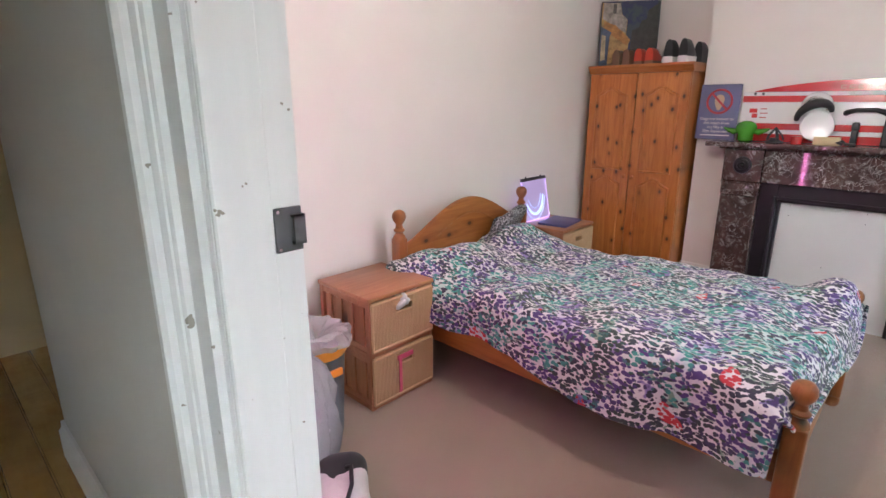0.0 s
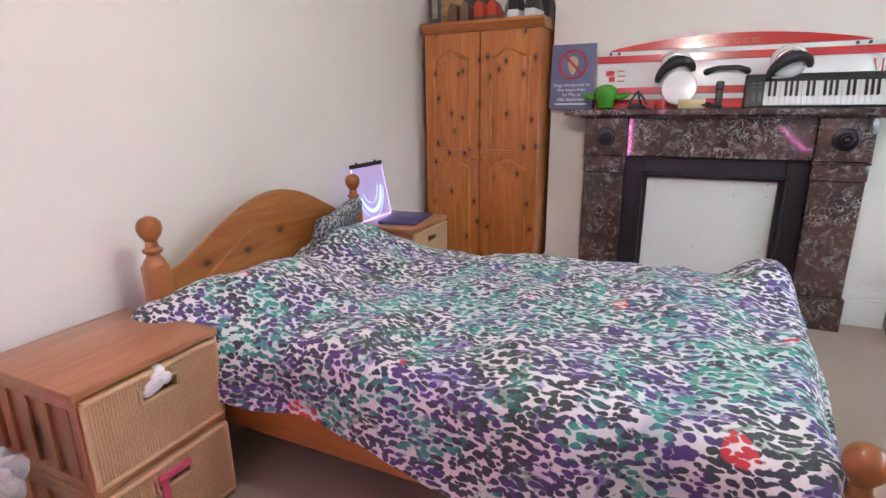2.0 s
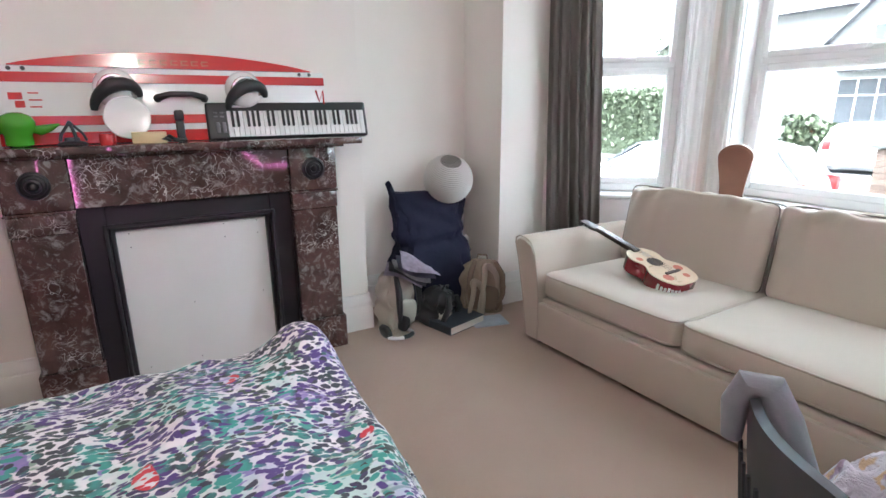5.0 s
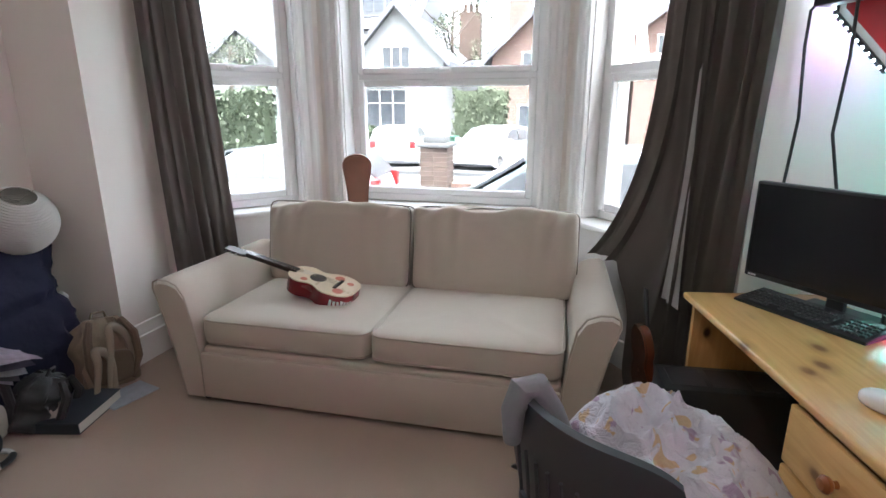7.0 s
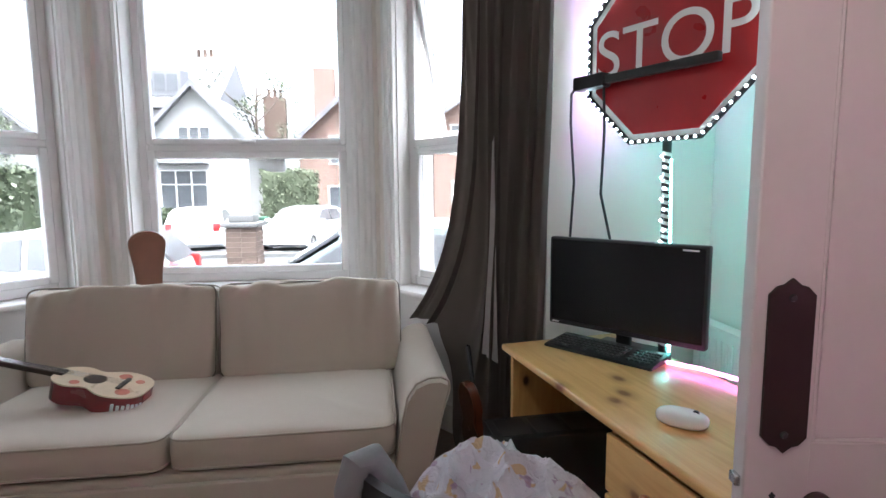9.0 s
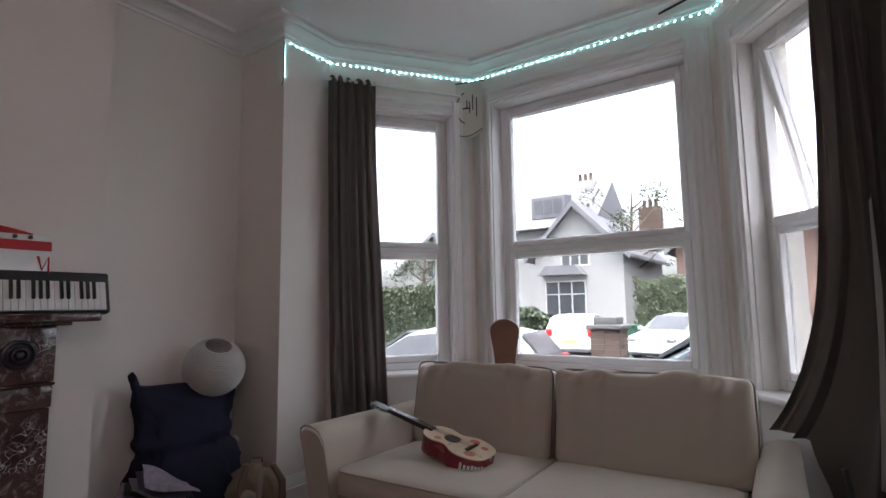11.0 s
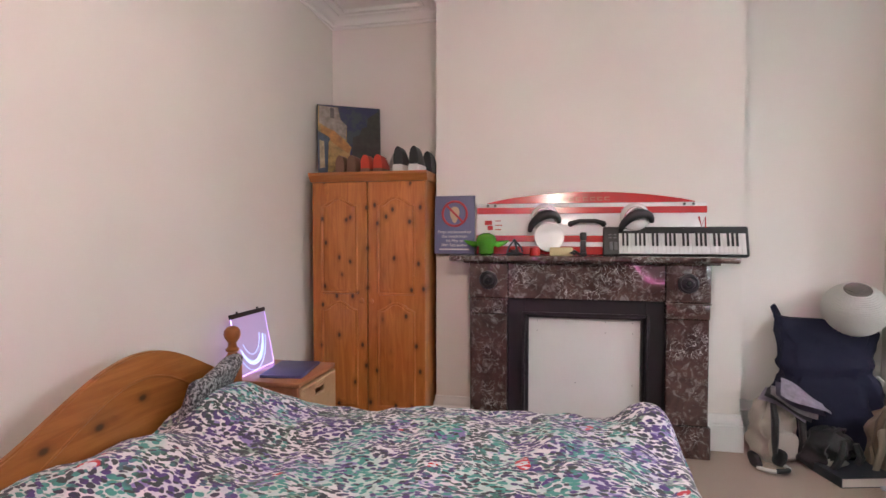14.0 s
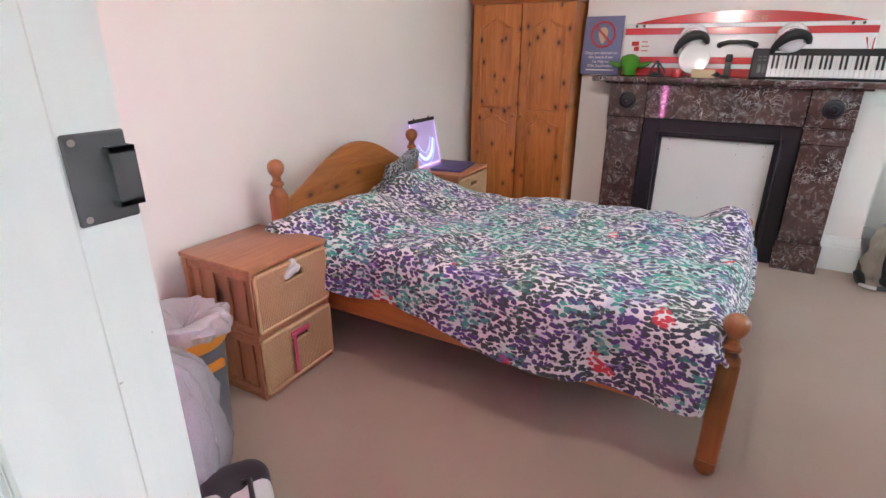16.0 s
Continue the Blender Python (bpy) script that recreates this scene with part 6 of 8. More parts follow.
vl = thing("violin", Matrix.Translation((2.47, 2.20, 0.02)) @ Matrix.Rotation(radians(20), 4, "Z") @ Matrix.Rotation(radians(-8), 4, "X"), "dark red-brown violin body standing by the curtain", "violin")
VW = surf("varnished red wood", (0.12, 0.035, 0.015), 0.25, 0.3, 10, 60, 0.05, coat=0.5)
bm = B()
out = []
for i in range(40):
    a = 2 * math.pi * i / 40
    z = 0.18 * math.sin(a)
    w = 0.075 + 0.03 * (0.5 - 0.5 * math.sin(a)) - 0.035 * math.exp(-((z - 0.01) / 0.045) ** 2)
    out.append((w * math.copysign(abs(math.cos(a)) ** 0.6, math.cos(a)), 0.38 + z))
prism(bm, out, -0.02, 0.02, "xz")
bmesh.ops.bevel(bm, geom=[e for e in bm.edges if abs(e.verts[0].co.y - e.verts[1].co.y) < 1e-6], offset=0.006, segments=2, affect="EDGES")
part("body", bm, VW, vl)
bm = B()
box(bm, -0.012, 0.012, -0.03, -0.018, 0.25, 0.72, 0.003, 1)
part("neck", bm, BLACKM, vl)
bm = B()
lathe(bm, [(0.012, 0.0), (0.012, 0.2)], n=10)
part("end_pin", bm, BLACKM, vl)

# radiator under the LED wall
rd = thing("radiator", pose(1.78, 1.136, 0), "white ribbed panel radiator on the wall", "radiator")
bm = B()
box(bm, 0, 0.72, 0.035, 0.095, 0.16, 0.80, 0.006, 2)
part("panel", bm, WHITE, rd)
bm = B()
box(bm, 0.05, 0.0502 + 0.018, 0.0955, 0.102, 0.20, 0.76, 0.005, 2)
rib = mesh_of("rib", bm, WHITE)
for i in range(18):
    o = new("rib", rib)
    o.parent, o.location = rd, (-0.02 + 0.037 * i, 0, 0)
bm = B()
box(bm, 0.0, 0.72, 0.03, 0.1, 0.802, 0.81, 0.002, 1)
part("top_grille", bm, WHITE, rd)
for x in (0.12, 0.6):
    bm = B()
    box(bm, x, x + 0.03, 0.0, 0.036, 0.3, 0.5)
    part("bracket", bm, WHITE, rd, smooth=False)

# ---- road sign with LED edging ----
st = thing("road_sign", Matrix.Translation((2.209, 1.564, 0)) @ Matrix.Rotation(radians(-150), 4, "Z"), "red octagonal road sign edged with LEDs on a striped post", "sign")
SR, ZC = 0.34 / math.cos(math.pi / 8), 1.918
octo = [(SR * math.cos(math.pi / 8 + i * math.pi / 4), ZC + SR * math.sin(math.pi / 8 + i * math.pi / 4)) for i in range(8)]
k = lambda f: [(x * f, ZC + (z - ZC) * f) for x, z in octo]
bm = B()
prism(bm, octo, 0.0, 0.006, "xz")
plate = part("plate", bm, surf("worn white plate", (0.5, 0.47, 0.47), 0.5, 0.15, 8), st)
bm = B()
prism(bm, k(0.93), -0.002, 0.003, "xz")
part("red_face", bm, surf("worn sign red", (0.36, 0.012, 0.016), 0.3, 0.12, 6, 50, 0.05, coat=0.3), plate, "red reflective face")
words("STOP", 0.265, WHITEINK, plate, Matrix.Translation((0, -0.003, ZC + 0.0)) @ UP, label="white lettering")
bm = B()
lp_ = [(x, -0.006, z) for x, z in k(1.02)]
tube(bm, lp_ + [lp_[0]], 0.010, 8)
part("led_tube", bm, BLACKP, st, "black LED tape round the edge")
WCY = glow("cold white diode", (0.70, 0.97, 1.0), 1.5)
bm = B()
for a, b in zip(k(1.02), k(1.02)[1:] + k(1.02)[:1]):
    for i in range(9):
        f = (i + 0.5) / 9
        x, z = a[0] + (b[0] - a[0]) * f, a[1] + (b[1] - a[1]) * f
        lathe(bm, [(0.005, 0), (0.0045, 0.004), (0.001, 0.005)], n=8, m=Matrix.Translation((x, -0.015, z)) @ UP)
tagged(part("diodes", bm, WCY, st, "glowing diodes"), kind="stuff")
TEALG = glow("teal back glow", (0.20, 1.0, 0.84), 0.9)
LILG = glow("lilac back glow", (0.80, 0.45, 1.0), 0.8)
for idx, gm in ((range(2, 5), LILG), (range(5, 8), TEALG), (range(0, 1), TEALG)):
    for i in idx:
        a, b = k(0.97)[i], k(0.97)[(i + 1) % 8]
        bm = B()
        tube(bm, [(a[0], 0.014, a[1]), (b[0], 0.014, b[1])], 0.006, 6)
        part("back_light", bm, gm, st, "glowing tape behind the plate")
bm = B()
tube(bm, [(0.0, 0.022, ZC + 0.2), (0.0, 0.022, ZC - 0.42), (0.015, 0.020, 0.752)], 0.017, 12)
pole = part("post", bm, BLACKP, st)
bm = B()
for i in range(29):
    z = 1.515 - i * 0.026
    a = i * 0.9
    lathe(bm, [(0.0185, 0), (0.0185, 0.012)], n=12, m=Matrix.Translation((0.03 * (1.545 - z) / 1.545, 0.020, z)) @ Matrix.Rotation(radians(18), 4, "Y"))
tagged(part("white_bands", bm, WHT, pole, "white bands"), kind="stuff")
bm = B()
for i in range(18):
    z = 1.51 - i * 0.04
    lathe(bm, [(0.0045, 0), (0.004, 0.004), (0.001, 0.005)], n=8, m=Matrix.Translation((0.03 * (1.545 - z) / 1.545 + 0.006 * (1 if i % 2 else -1), -0.002, z)) @ UP)
tagged(part("diodes", bm, WCY, pole, "glowing diodes"), kind="stuff")
bm = B()
tube(bm, [(0.016, 0.024, 1.5), (0.04, 0.024, 0.76)], 0.005, 6)
part("back_light", bm, TEALG, pole, "glowing teal tape")
ctl = thing("led_controller", pose(2.44, 1.76, 1.82, 0, 0, -60), "black controller bar with two hanging cables across the road sign", "controller")
bm = B()
box(bm, -0.03, 0.03, -0.075, 0.075, -0.025, 0.03, 0.008, 2)
part("box", bm, BLACKP, ctl)
bm = B()
box(bm, -0.014, 0.018, -0.52, -0.07, -0.014, 0.018, 0.005, 2)
part("bar", bm, BLACKP, ctl, "slim black bar")
for y, pts in ((0.07, [(0, 0.07, 0), (-0.005, 0.10, -0.03), (0, 0.105, -0.15), (0.005, 0.085, -0.4), (0, 0.1, -0.7), (0.0, 0.06, -1.0)]), (-0.06, [(0, -0.06, 0), (0, -0.07, -0.2), (0.0, -0.06, -0.45), (0, -0.13, -0.7), (0, -0.14, -1.0)])):
    bm = B()
    tube(bm, pts, 0.0055, 8)
    part("cable", bm, BLACKP, ctl)
bm = B()
box(bm, 0.03, 0.085, -0.02, 0.02, -0.015, 0.015)
part("bracket", bm, BLACKM, ctl, smooth=False)

# pink LED tape on the doorway wall
PINK_FILL = glow("pink fill tape glow", (1.0, 0.27, 0.46), PINK)
ps = thing("led_strip", pose(0, 0, 0), "pink LED tape on the door wall with added high fill runs", "light strip")
# high runs added out of view as a pink fill light
for x0, x1 in ((-1.40, -0.34), (-0.32, 0.9), (1.0, 2.3)):
    bm = B()
    box(bm, x0, x1, 1.137, 1.142, 2.44, 2.455)
    part("tape", bm, PINK_FILL, ps, smooth=False)
bm = B()
box(bm, -0.340, -0.322, 1.137, 1.142, 0.30, 2.455)
part("drop_tape", bm, glow("bright pink fill tape glow", (1.0, 0.26, 0.66), 0.47), ps, smooth=False)
bm = B()
tube(bm, [(1.34 + 0.05 * k, 1.146, 1.0 - 0.045 * k - 0.02 * math.sin(k * 0.45)) for k in range(9)], 0.006, 6)
part("loose_tape", bm, glow("loose pink fill tape glow", (1.0, 0.26, 0.66), 0.3), ps)

# pendant lamp in the middle of the room
pl_ = thing("pendant_lamp", pose(LAMP[0], LAMP[1], 0), "lit ceiling pendant with a bare warm bulb", "ceiling lamp")
bm = B()
lathe(bm, [(0.05, TOP - 0.001), (0.048, TOP - 0.02), (0.02, TOP - 0.04), (0.006, TOP - 0.045)], n=20)
part("ceiling_rose", bm, WHITE, pl_)
bm = B()
tube(bm, [(0, 0, TOP - 0.04), (0, 0, LAMP[2] + 0.13)], 0.004, 8)
part("flex", bm, WHITE, pl_)
bm = B()
lathe(bm, [(0.012, 0.14), (0.018, 0.13), (0.019, 0.08), (0.017, 0.07)], (0, 0, LAMP[2]), 16)
part("lamp_holder", bm, WHITE, pl_)
bm = B()
lathe(bm, [(0.013, 0.07), (0.014, 0.05), (0.026, 0.025), (0.03, 0.0), (0.024, -0.02), (0.010, -0.03), (0.001, -0.031)], (0, 0, LAMP[2]), 20)
part("bulb", bm, glow("warm bulb glow", (1.0, 0.91, 0.80), BULB), pl_, "glowing warm bulb")

# ---- chair with clothes ----
ch = thing("office_chair", Matrix.Translation((1.50, 2.385, 0)) @ Matrix.Rotation(radians(-38), 4, "Z"), "black plastic swivel chair draped with clothes", "chair")
GREYPL = surf("charcoal plastic", (0.045, 0.048, 0.055), 0.45, 0.08, 5, 200, 0.15, 0.001)
bm = B()
rings = []
for j in range(13):
    v = j / 12
    z = 0.46 + 0.32 * v
    half = 0.235 + 0.02 * math.sin(v * 2.2) - 0.05 * max(0, v - 0.75) * 4 * 0.4
    ringv = []
    for i in range(25):
        u = -1 + 2 * i / 24
        y = half * u
        x = -0.245 + 0.075 * u * u - 0.04 * v
        drop = 0.035 * abs(u) ** 6 if v > 0.85 else 0
        ringv.append(bm.verts.new((x, y, z - drop)))
    rings.append(ringv)
for a, b in zip(rings, rings[1:]):
    for i in range(24):
        bm.faces.new((a[i], a[i + 1], b[i + 1], b[i]))
bmesh.ops.recalc_face_normals(bm, faces=bm.faces[:])
bmesh.ops.solidify(bm, geom=bm.faces[:], thickness=0.022)
back = part("backrest", bm, GREYPL, ch)
bm = B()
for i in range(9):
    u = -0.7 + 0.175 * i
    tube(bm, [(-0.262 + 0.075 * u * u - 0.04 * v, 0.24 * u, 0.46 + 0.32 * v) for v in (0.12, 0.4, 0.6)], 0.005, 6)
part("back_ribs", bm, GREYPL, back)
bm = B()
cushion(bm, 0.22, 0.23, 0.035, 0.4, 0.3, 40, 14, m=Matrix.Translation((0.0, 0, 0.44)))
part("seat", bm, GREYPL, ch)
bm = B()
tube(bm, [(-0.20, 0, 0.40), (-0.27, 0, 0.42), (-0.285, 0, 0.56)], 0.02, 10)
part("back_bar", bm, BLACKM, ch)
bm = B()
lathe(bm, [(0.028, 0.10), (0.028, 0.28), (0.02, 0.285), (0.02, 0.41)], n=16)
part("column", bm, BLACKM, ch)
for i in range(5):
    a = 2 * math.pi * i / 5
    bm = B()
    tube(bm, [(0.02 * math.cos(a), 0.02 * math.sin(a), 0.11), (0.27 * math.cos(a), 0.27 * math.sin(a), 0.07)], [0.022, 0.015], 8)
    leg = part("leg", bm, BLACKP, ch)
    bm = B()
    lathe(bm, [(0.026, -0.018), (0.03, -0.01), (0.03, 0.01), (0.026, 0.018)], n=14, m=Matrix.Translation((0.27 * math.cos(a), 0.27 * math.sin(a), 0.0302)) @ Matrix.Rotation(a, 4, "Z") @ Matrix.Rotation(radians(90), 4, "X"))
    part("castor", bm, BLACKP, leg)
s = Nodes("pale printed cotton", 0.85)
co = s.coords()
col = s.mix((0.50, 0.48, 0.56), (0.60, 0.58, 0.62), s.noise(co, 12, 3))
fl = s.ramp(s.noise(co, 17, 2, 0.5, 0.6), [(0.60, (0, 0, 0)), (0.64, (1, 1, 1))])
col = s.mix(col, (0.52, 0.33, 0.14), s.math("MULTIPLY", fl, 0.8))
fl2 = s.ramp(s.noise(s.coords((1, 1, 1), turn=(40, 20, 60)), 15, 2, 0.5, 0.6), [(0.63, (0, 0, 0)), (0.66, (1, 1, 1))])
s.color(s.mix(col, (0.33, 0.22, 0.34), s.math("MULTIPLY", fl2, 0.8)))
s.bump(s.noise(co, 24, 5, 0.55, 1.2), 0.9, 0.02)
PALE = s.mat


def heap(bm, sx, sy, h, n=70, amp=0.03, seed=0.0, ridge=9.0, slope=0.0):
    """A soft pile of cloth with folded ridges, flat underneath."""
    grid = []
    for j in range(n + 1):
        row = []
        for i in range(n + 1):
            u, v = -1 + 2 * i / n, -1 + 2 * j / n
            r = min(1.0, (abs(u) ** 2.6 + abs(v) ** 2.6) ** (1 / 2.6))
            z = h * (1 - r ** 3) + amp * (1 - r ** 4) * (1.4 - 2.2 * abs(noise.noise((u * ridge * 0.25 + seed, v * ridge * 0.2, seed)))) + amp * 0.5 * noise.noise((u * ridge * 0.7, v * ridge * 0.7, seed + 3)) * (1 - r)
            z *= 1 + slope * v
            row.append(bm.verts.new((u * sx * (1 + 0.06 * noise.noise((v * 3, seed, 0))), v * sy, max(0.0, z))))
        grid.append(row)
    for j in range(n):
        for i in range(n):
            bm.faces.new((grid[j][i], grid[j][i + 1], grid[j + 1][i + 1], grid[j + 1][i]))
    ext = [e for e in bm.edges if e.is_boundary]
    bmesh.ops.contextual_create(bm, geom=ext)
    bmesh.ops.recalc_face_normals(bm, faces=bm.faces[:])


bm = B()
heap(bm, 0.29, 0.30, 0.115, n=90, amp=0.06, seed=2.0, ridge=12.0, slope=0.38)
solid("clothes", bm, PALE, "heap of pale printed cotton clothes on the chair seat", "clothes", pose(1.578, 2.288, 0.474, 0, 0, -38))
bm = B()
sl = [(-0.27, 0.17, 0.66), (-0.275, 0.165, 0.75), (-0.255, 0.16, 0.80), (-0.215, 0.15, 0.80), (-0.185, 0.13, 0.73), (-0.15, 0.11, 0.62), (-0.12, 0.1, 0.56)]
tube(bm, sl, [0.022, 0.03, 0.034, 0.035, 0.038, 0.04, 0.03], 12)
solid("jumper", bm, cloth("grey jersey", (0.20, 0.21, 0.23), 0.9, 400, 0.15, 0.5, 20), "grey jersey sleeve hanging over the chair back", "clothes", Matrix.Translation((1.50, 2.385, 0)) @ Matrix.Rotation(radians(-38), 4, "Z"))

# ---- guitar on the sofa ----
gdir = Vector((0.0, 0.60, 0.15)).normalized()
gn = Vector((-0.03, 0.0, 1.0))
gn = (gn - gdir * gn.dot(gdir)).normalized()
gx = gdir.cross(gn)
GM = Matrix((( *gx, 0), (*gdir, 0), (*gn, 0), (0, 0, 0, 1))).transposed()
GM.translation = (2.70, 3.885, 0.52)
gt = thing("guitar", GM, "small acoustic guitar, cream top and red sides, lying on the sofa", "guitar")
GTOP = surf("cream guitar top", (0.66, 0.53, 0.38), 0.3, 0.12, 14, 60, 0.0, coat=0.4)
GRED = surf("deep red lacquer", (0.20, 0.012, 0.02), 0.25, 0.2, 10, 60, 0.0, coat=0.4)
GBRN = surf("dark rosewood", (0.035, 0.02, 0.014), 0.4, 0.2, 20, 90)


def gout(f=1.0, n=44):
    o = []
    for i in range(n):
        a = 2 * math.pi * i / n
        y = 0.195 * math.sin(a)
        w = 0.112 + 0.035 * (0.5 - 0.5 * math.sin(a)) - 0.042 * math.exp(-((y - 0.035) / 0.055) ** 2)
        o.append((f * w * math.copysign(abs(math.cos(a)) ** 0.6, math.cos(a)), f * y))
    return o


bm = B()
prism(bm, gout(), -0.055, 0.030)
part("sides", bm, GRED, gt, "deep red sides")
bm = B()
prism(bm, gout(1.015), 0.030, 0.036)
top = part("soundboard", bm, GTOP, gt, "cream soundboard")
bm = B()
lathe(bm, [(0.045, 0.0361), (0.045, 0.0372), (0.001, 0.0372)], (0, 0.035, 0), 28)
part("sound_hole", bm, GBRN, top, "dark sound hole")
bm = B()
box(bm, -0.055, 0.055, -0.095, -0.075, 0.036, 0.044, 0.002, 1)
part("bridge", bm, GBRN, top)
STICK = surf("faded red sticker", (0.5, 0.14, 0.09), 0.5, 0.2, 30)
for i, (x, y, r) in enumerate(((0.075, -0.06, 0.028), (-0.07, -0.115, 0.03), (0.05, -0.135, 0.02), (-0.06, 0.09, 0.02))):
    bm = B()
    lathe(bm, [(r, 0.0362), (r, 0.037), (0.001, 0.037)], (x, y, 0), 9)
    part("sticker", bm, STICK, top, "faded red sticker")
bm = B()
prism(bm, [(-0.024, 0.16), (0.024, 0.16), (0.020, 0.48), (-0.020, 0.48)], 0.022, 0.046)
bmesh.ops.bevel(bm, geom=bm.edges[:], offset=0.003, segments=2, affect="EDGES")
nk_ = part("neck", bm, GBRN, gt)
bm = B()
for i in range(13):
    y = 0.46 - 0.30 * (1 - 0.92 ** i) * 1.4
    box(bm, -0.021, 0.021, y, y + 0.0015, 0.0455, 0.0475)
tagged(part("frets", bm, CHROME, nk_, smooth=False), kind="stuff")
bm = B()
prism(bm, [(-0.020, 0.48), (0.020, 0.48), (0.030, 0.51), (0.028, 0.61), (-0.028, 0.61), (-0.030, 0.51)], 0.020, 0.036)
hd = part("headstock", bm, GBRN, gt)
for i in range(6):
    bm = B()
    sx = -1 if i < 3 else 1
    y = 0.525 + 0.032 * (i % 3)
    tube(bm, [(sx * 0.025, y, 0.028), (sx * 0.045, y, 0.028)], [0.004, 0.007], 8)
    part("tuning_peg", bm, CHROME, hd)
bm = B()
for i in range(6):
    x = -0.014 + 0.0056 * i
    tube(bm, [(x * 1.6, -0.085, 0.046), (x, 0.48, 0.0495)], 0.0008, 4)
part("strings", bm, CHROME, gt)
bm = B()
rim_ = gout(1.0, 240)
for i, h in enumerate((0.022, 0.014, 0.014, 0.021, 0.016, 0.013, 0.013)):
    p, q = rim_[142 + 5 * i], rim_[143 + 5 * i]
    box(bm, -0.0065, 0.0065, -0.004, 0.004, -h * 1.15, h * 0.8, 0.002, 1, m=Matrix.Translation((p[0], p[1], -0.014)) @ Matrix.Rotation(math.atan2(q[1] - p[1], q[0] - p[0]), 4, "Z"))
part("brand_mark", bm, WHITEINK, gt, "plain white marks on the red side")

# instrument case behind the sofa
ic = thing("instrument_case", pose(3.545, 4.035, 0, 0, 0, -62), "brown hard instrument case standing behind the sofa", "case")
IC = surf("brown case vinyl", (0.20, 0.085, 0.05), 0.5, 0.15, 8, 200, 0.2)
bm = B()
half_ = [(0.066, 0.84), (0.069, 0.90), (0.078, 0.97), (0.089, 1.03), (0.096, 1.08)] + [(0.097 * math.cos(a), 1.085 + 0.078 * math.sin(a)) for a in [math.pi * i / 16 for i in range(1, 8)]]
body_ = [(0.12, 0.72), (0.16, 0.58), (0.17, 0.42), (0.155, 0.15), (0.11, 0.02), (0.08, 0.0)]
pr = [(x, z) for x, z in body_[::-1]] + half_ + [(0.0, 1.163)] + [(-x, z) for x, z in half_[::-1]] + [(-x, z) for x, z in body_]
prism(bm, pr, -0.05, 0.05, "xz")
bmesh.ops.bevel(bm, geom=[e for e in bm.edges if abs(e.verts[0].co.y - e.verts[1].co.y) < 1e-6], offset=0.012, segments=2, affect="EDGES")
part("shell", bm, IC, ic)
bm = B()
tube(bm, [(x, 0.012, z) for x, z in pr], 0.004, 6)
part("seam_trim", bm, CHROME, ic, "metal seam trim")
bm = B()
box(bm, 0.075, 0.098, -0.01, 0.03, 1.03, 1.06, 0.003, 1)
part("latch", bm, CHROME, ic)

# ---- things in the alcove by the fireplace ----
NAVY = cloth("navy nylon", (0.016, 0.017, 0.040), 0.75, 300, 0.2, 0.9, 9.0)
NAVY.node_tree.nodes["Principled BSDF"].inputs["Sheen Weight"].default_value = 0.02
NAVY.node_tree.nodes["Principled BSDF"].inputs["Specular IOR Level"].default_value = 0.2
NAVY.node_tree.nodes["Principled BSDF"].inputs["Sheen Weight"].default_value = 0.0
lb = thing("laundry_bag", pose(2.02, 5.235, 0, 0, 0, -6), "large slumped navy nylon bag against the wall", "bag")
bm = B()
n, kk = 64, 40
rings = []
for j in range(kk + 1):
    v = j / kk
    z = 0.84 * v
    sx = 0.29 + 0.03 * math.sin(v * 7) - 0.035 * v
    sy = (0.16 * (1 - v ** 2.2) + 0.02)
    ringv = []
    for i in range(n):
        a = 2 * math.pi * i / n
        c, s_ = math.cos(a), math.sin(a)
        w = 0.03 * noise.noise((c * 2.2, z * 5.5, s_ * 2.2)) + 0.018 * (1 - 2 * abs(noise.noise((c * 4 + z * 3, z * 9, s_ * 3))))
        w += -0.017 * math.exp(-((z - 0.50 - 0.03 * c) / 0.028) ** 2) + 0.016 * math.exp(-((z - 0.56 - 0.03 * c) / 0.03) ** 2)
        w += 0.014 * math.sin(26 * z + 3 * c + 4 * noise.noise((c * 2, z * 3, 7))) * (0.4 + 0.6 * noise.noise((c * 3, z * 4, 1)))
        sq = 0.55
        x = (sx + w) * math.copysign(abs(c) ** sq, c)
        y = (sy + w * 0.8) * math.copysign(abs(s_) ** 0.8, s_) + 0.07 * v
        zz = z + (0.09 * max(0, -c) ** 8 * v ** 5) - 0.06 * max(0, c) ** 3 * v ** 4
        ringv.append(bm.verts.new((x, y, zz)))
    rings.append(ringv)
for a, b in zip(rings, rings[1:]):
    for i in range(n):
        bm.faces.new((a[i], a[(i + 1) % n], b[(i + 1) % n], b[i]))
bm.faces.new(rings[0][::-1])
bm.faces.new(rings[-1])
part("sack", bm, NAVY, lb)
bm = B()
tube(bm, [(0.27, 0.02, 0.5), (0.30, 0.03, 0.47), (0.29, 0.03, 0.43)], 0.012, 6)
part("label_tag", bm, WHT, lb, "small white tag")
PAPERL = Nodes("white paper shade", 0.8)
PAPERL.b.inputs["Base Color"].default_value = (0.78, 0.76, 0.73, 1)
PAPERL.b.inputs["Subsurface Weight"].default_value = 0.0
wvv = PAPERL.noise(PAPERL.coords(), 40, 3)
PAPERL.bump(wvv, 0.2, 0.003)
ln = thing("paper_lantern", Matrix.Translation((2.175, 5.265, 0.915)) @ Matrix.Rotation(radians(30), 4, "X") @ Matrix.Rotation(radians(-8), 4, "Y"), "round white ribbed paper lampshade resting on the bag", "lampshade")
bm = B()
prof = []
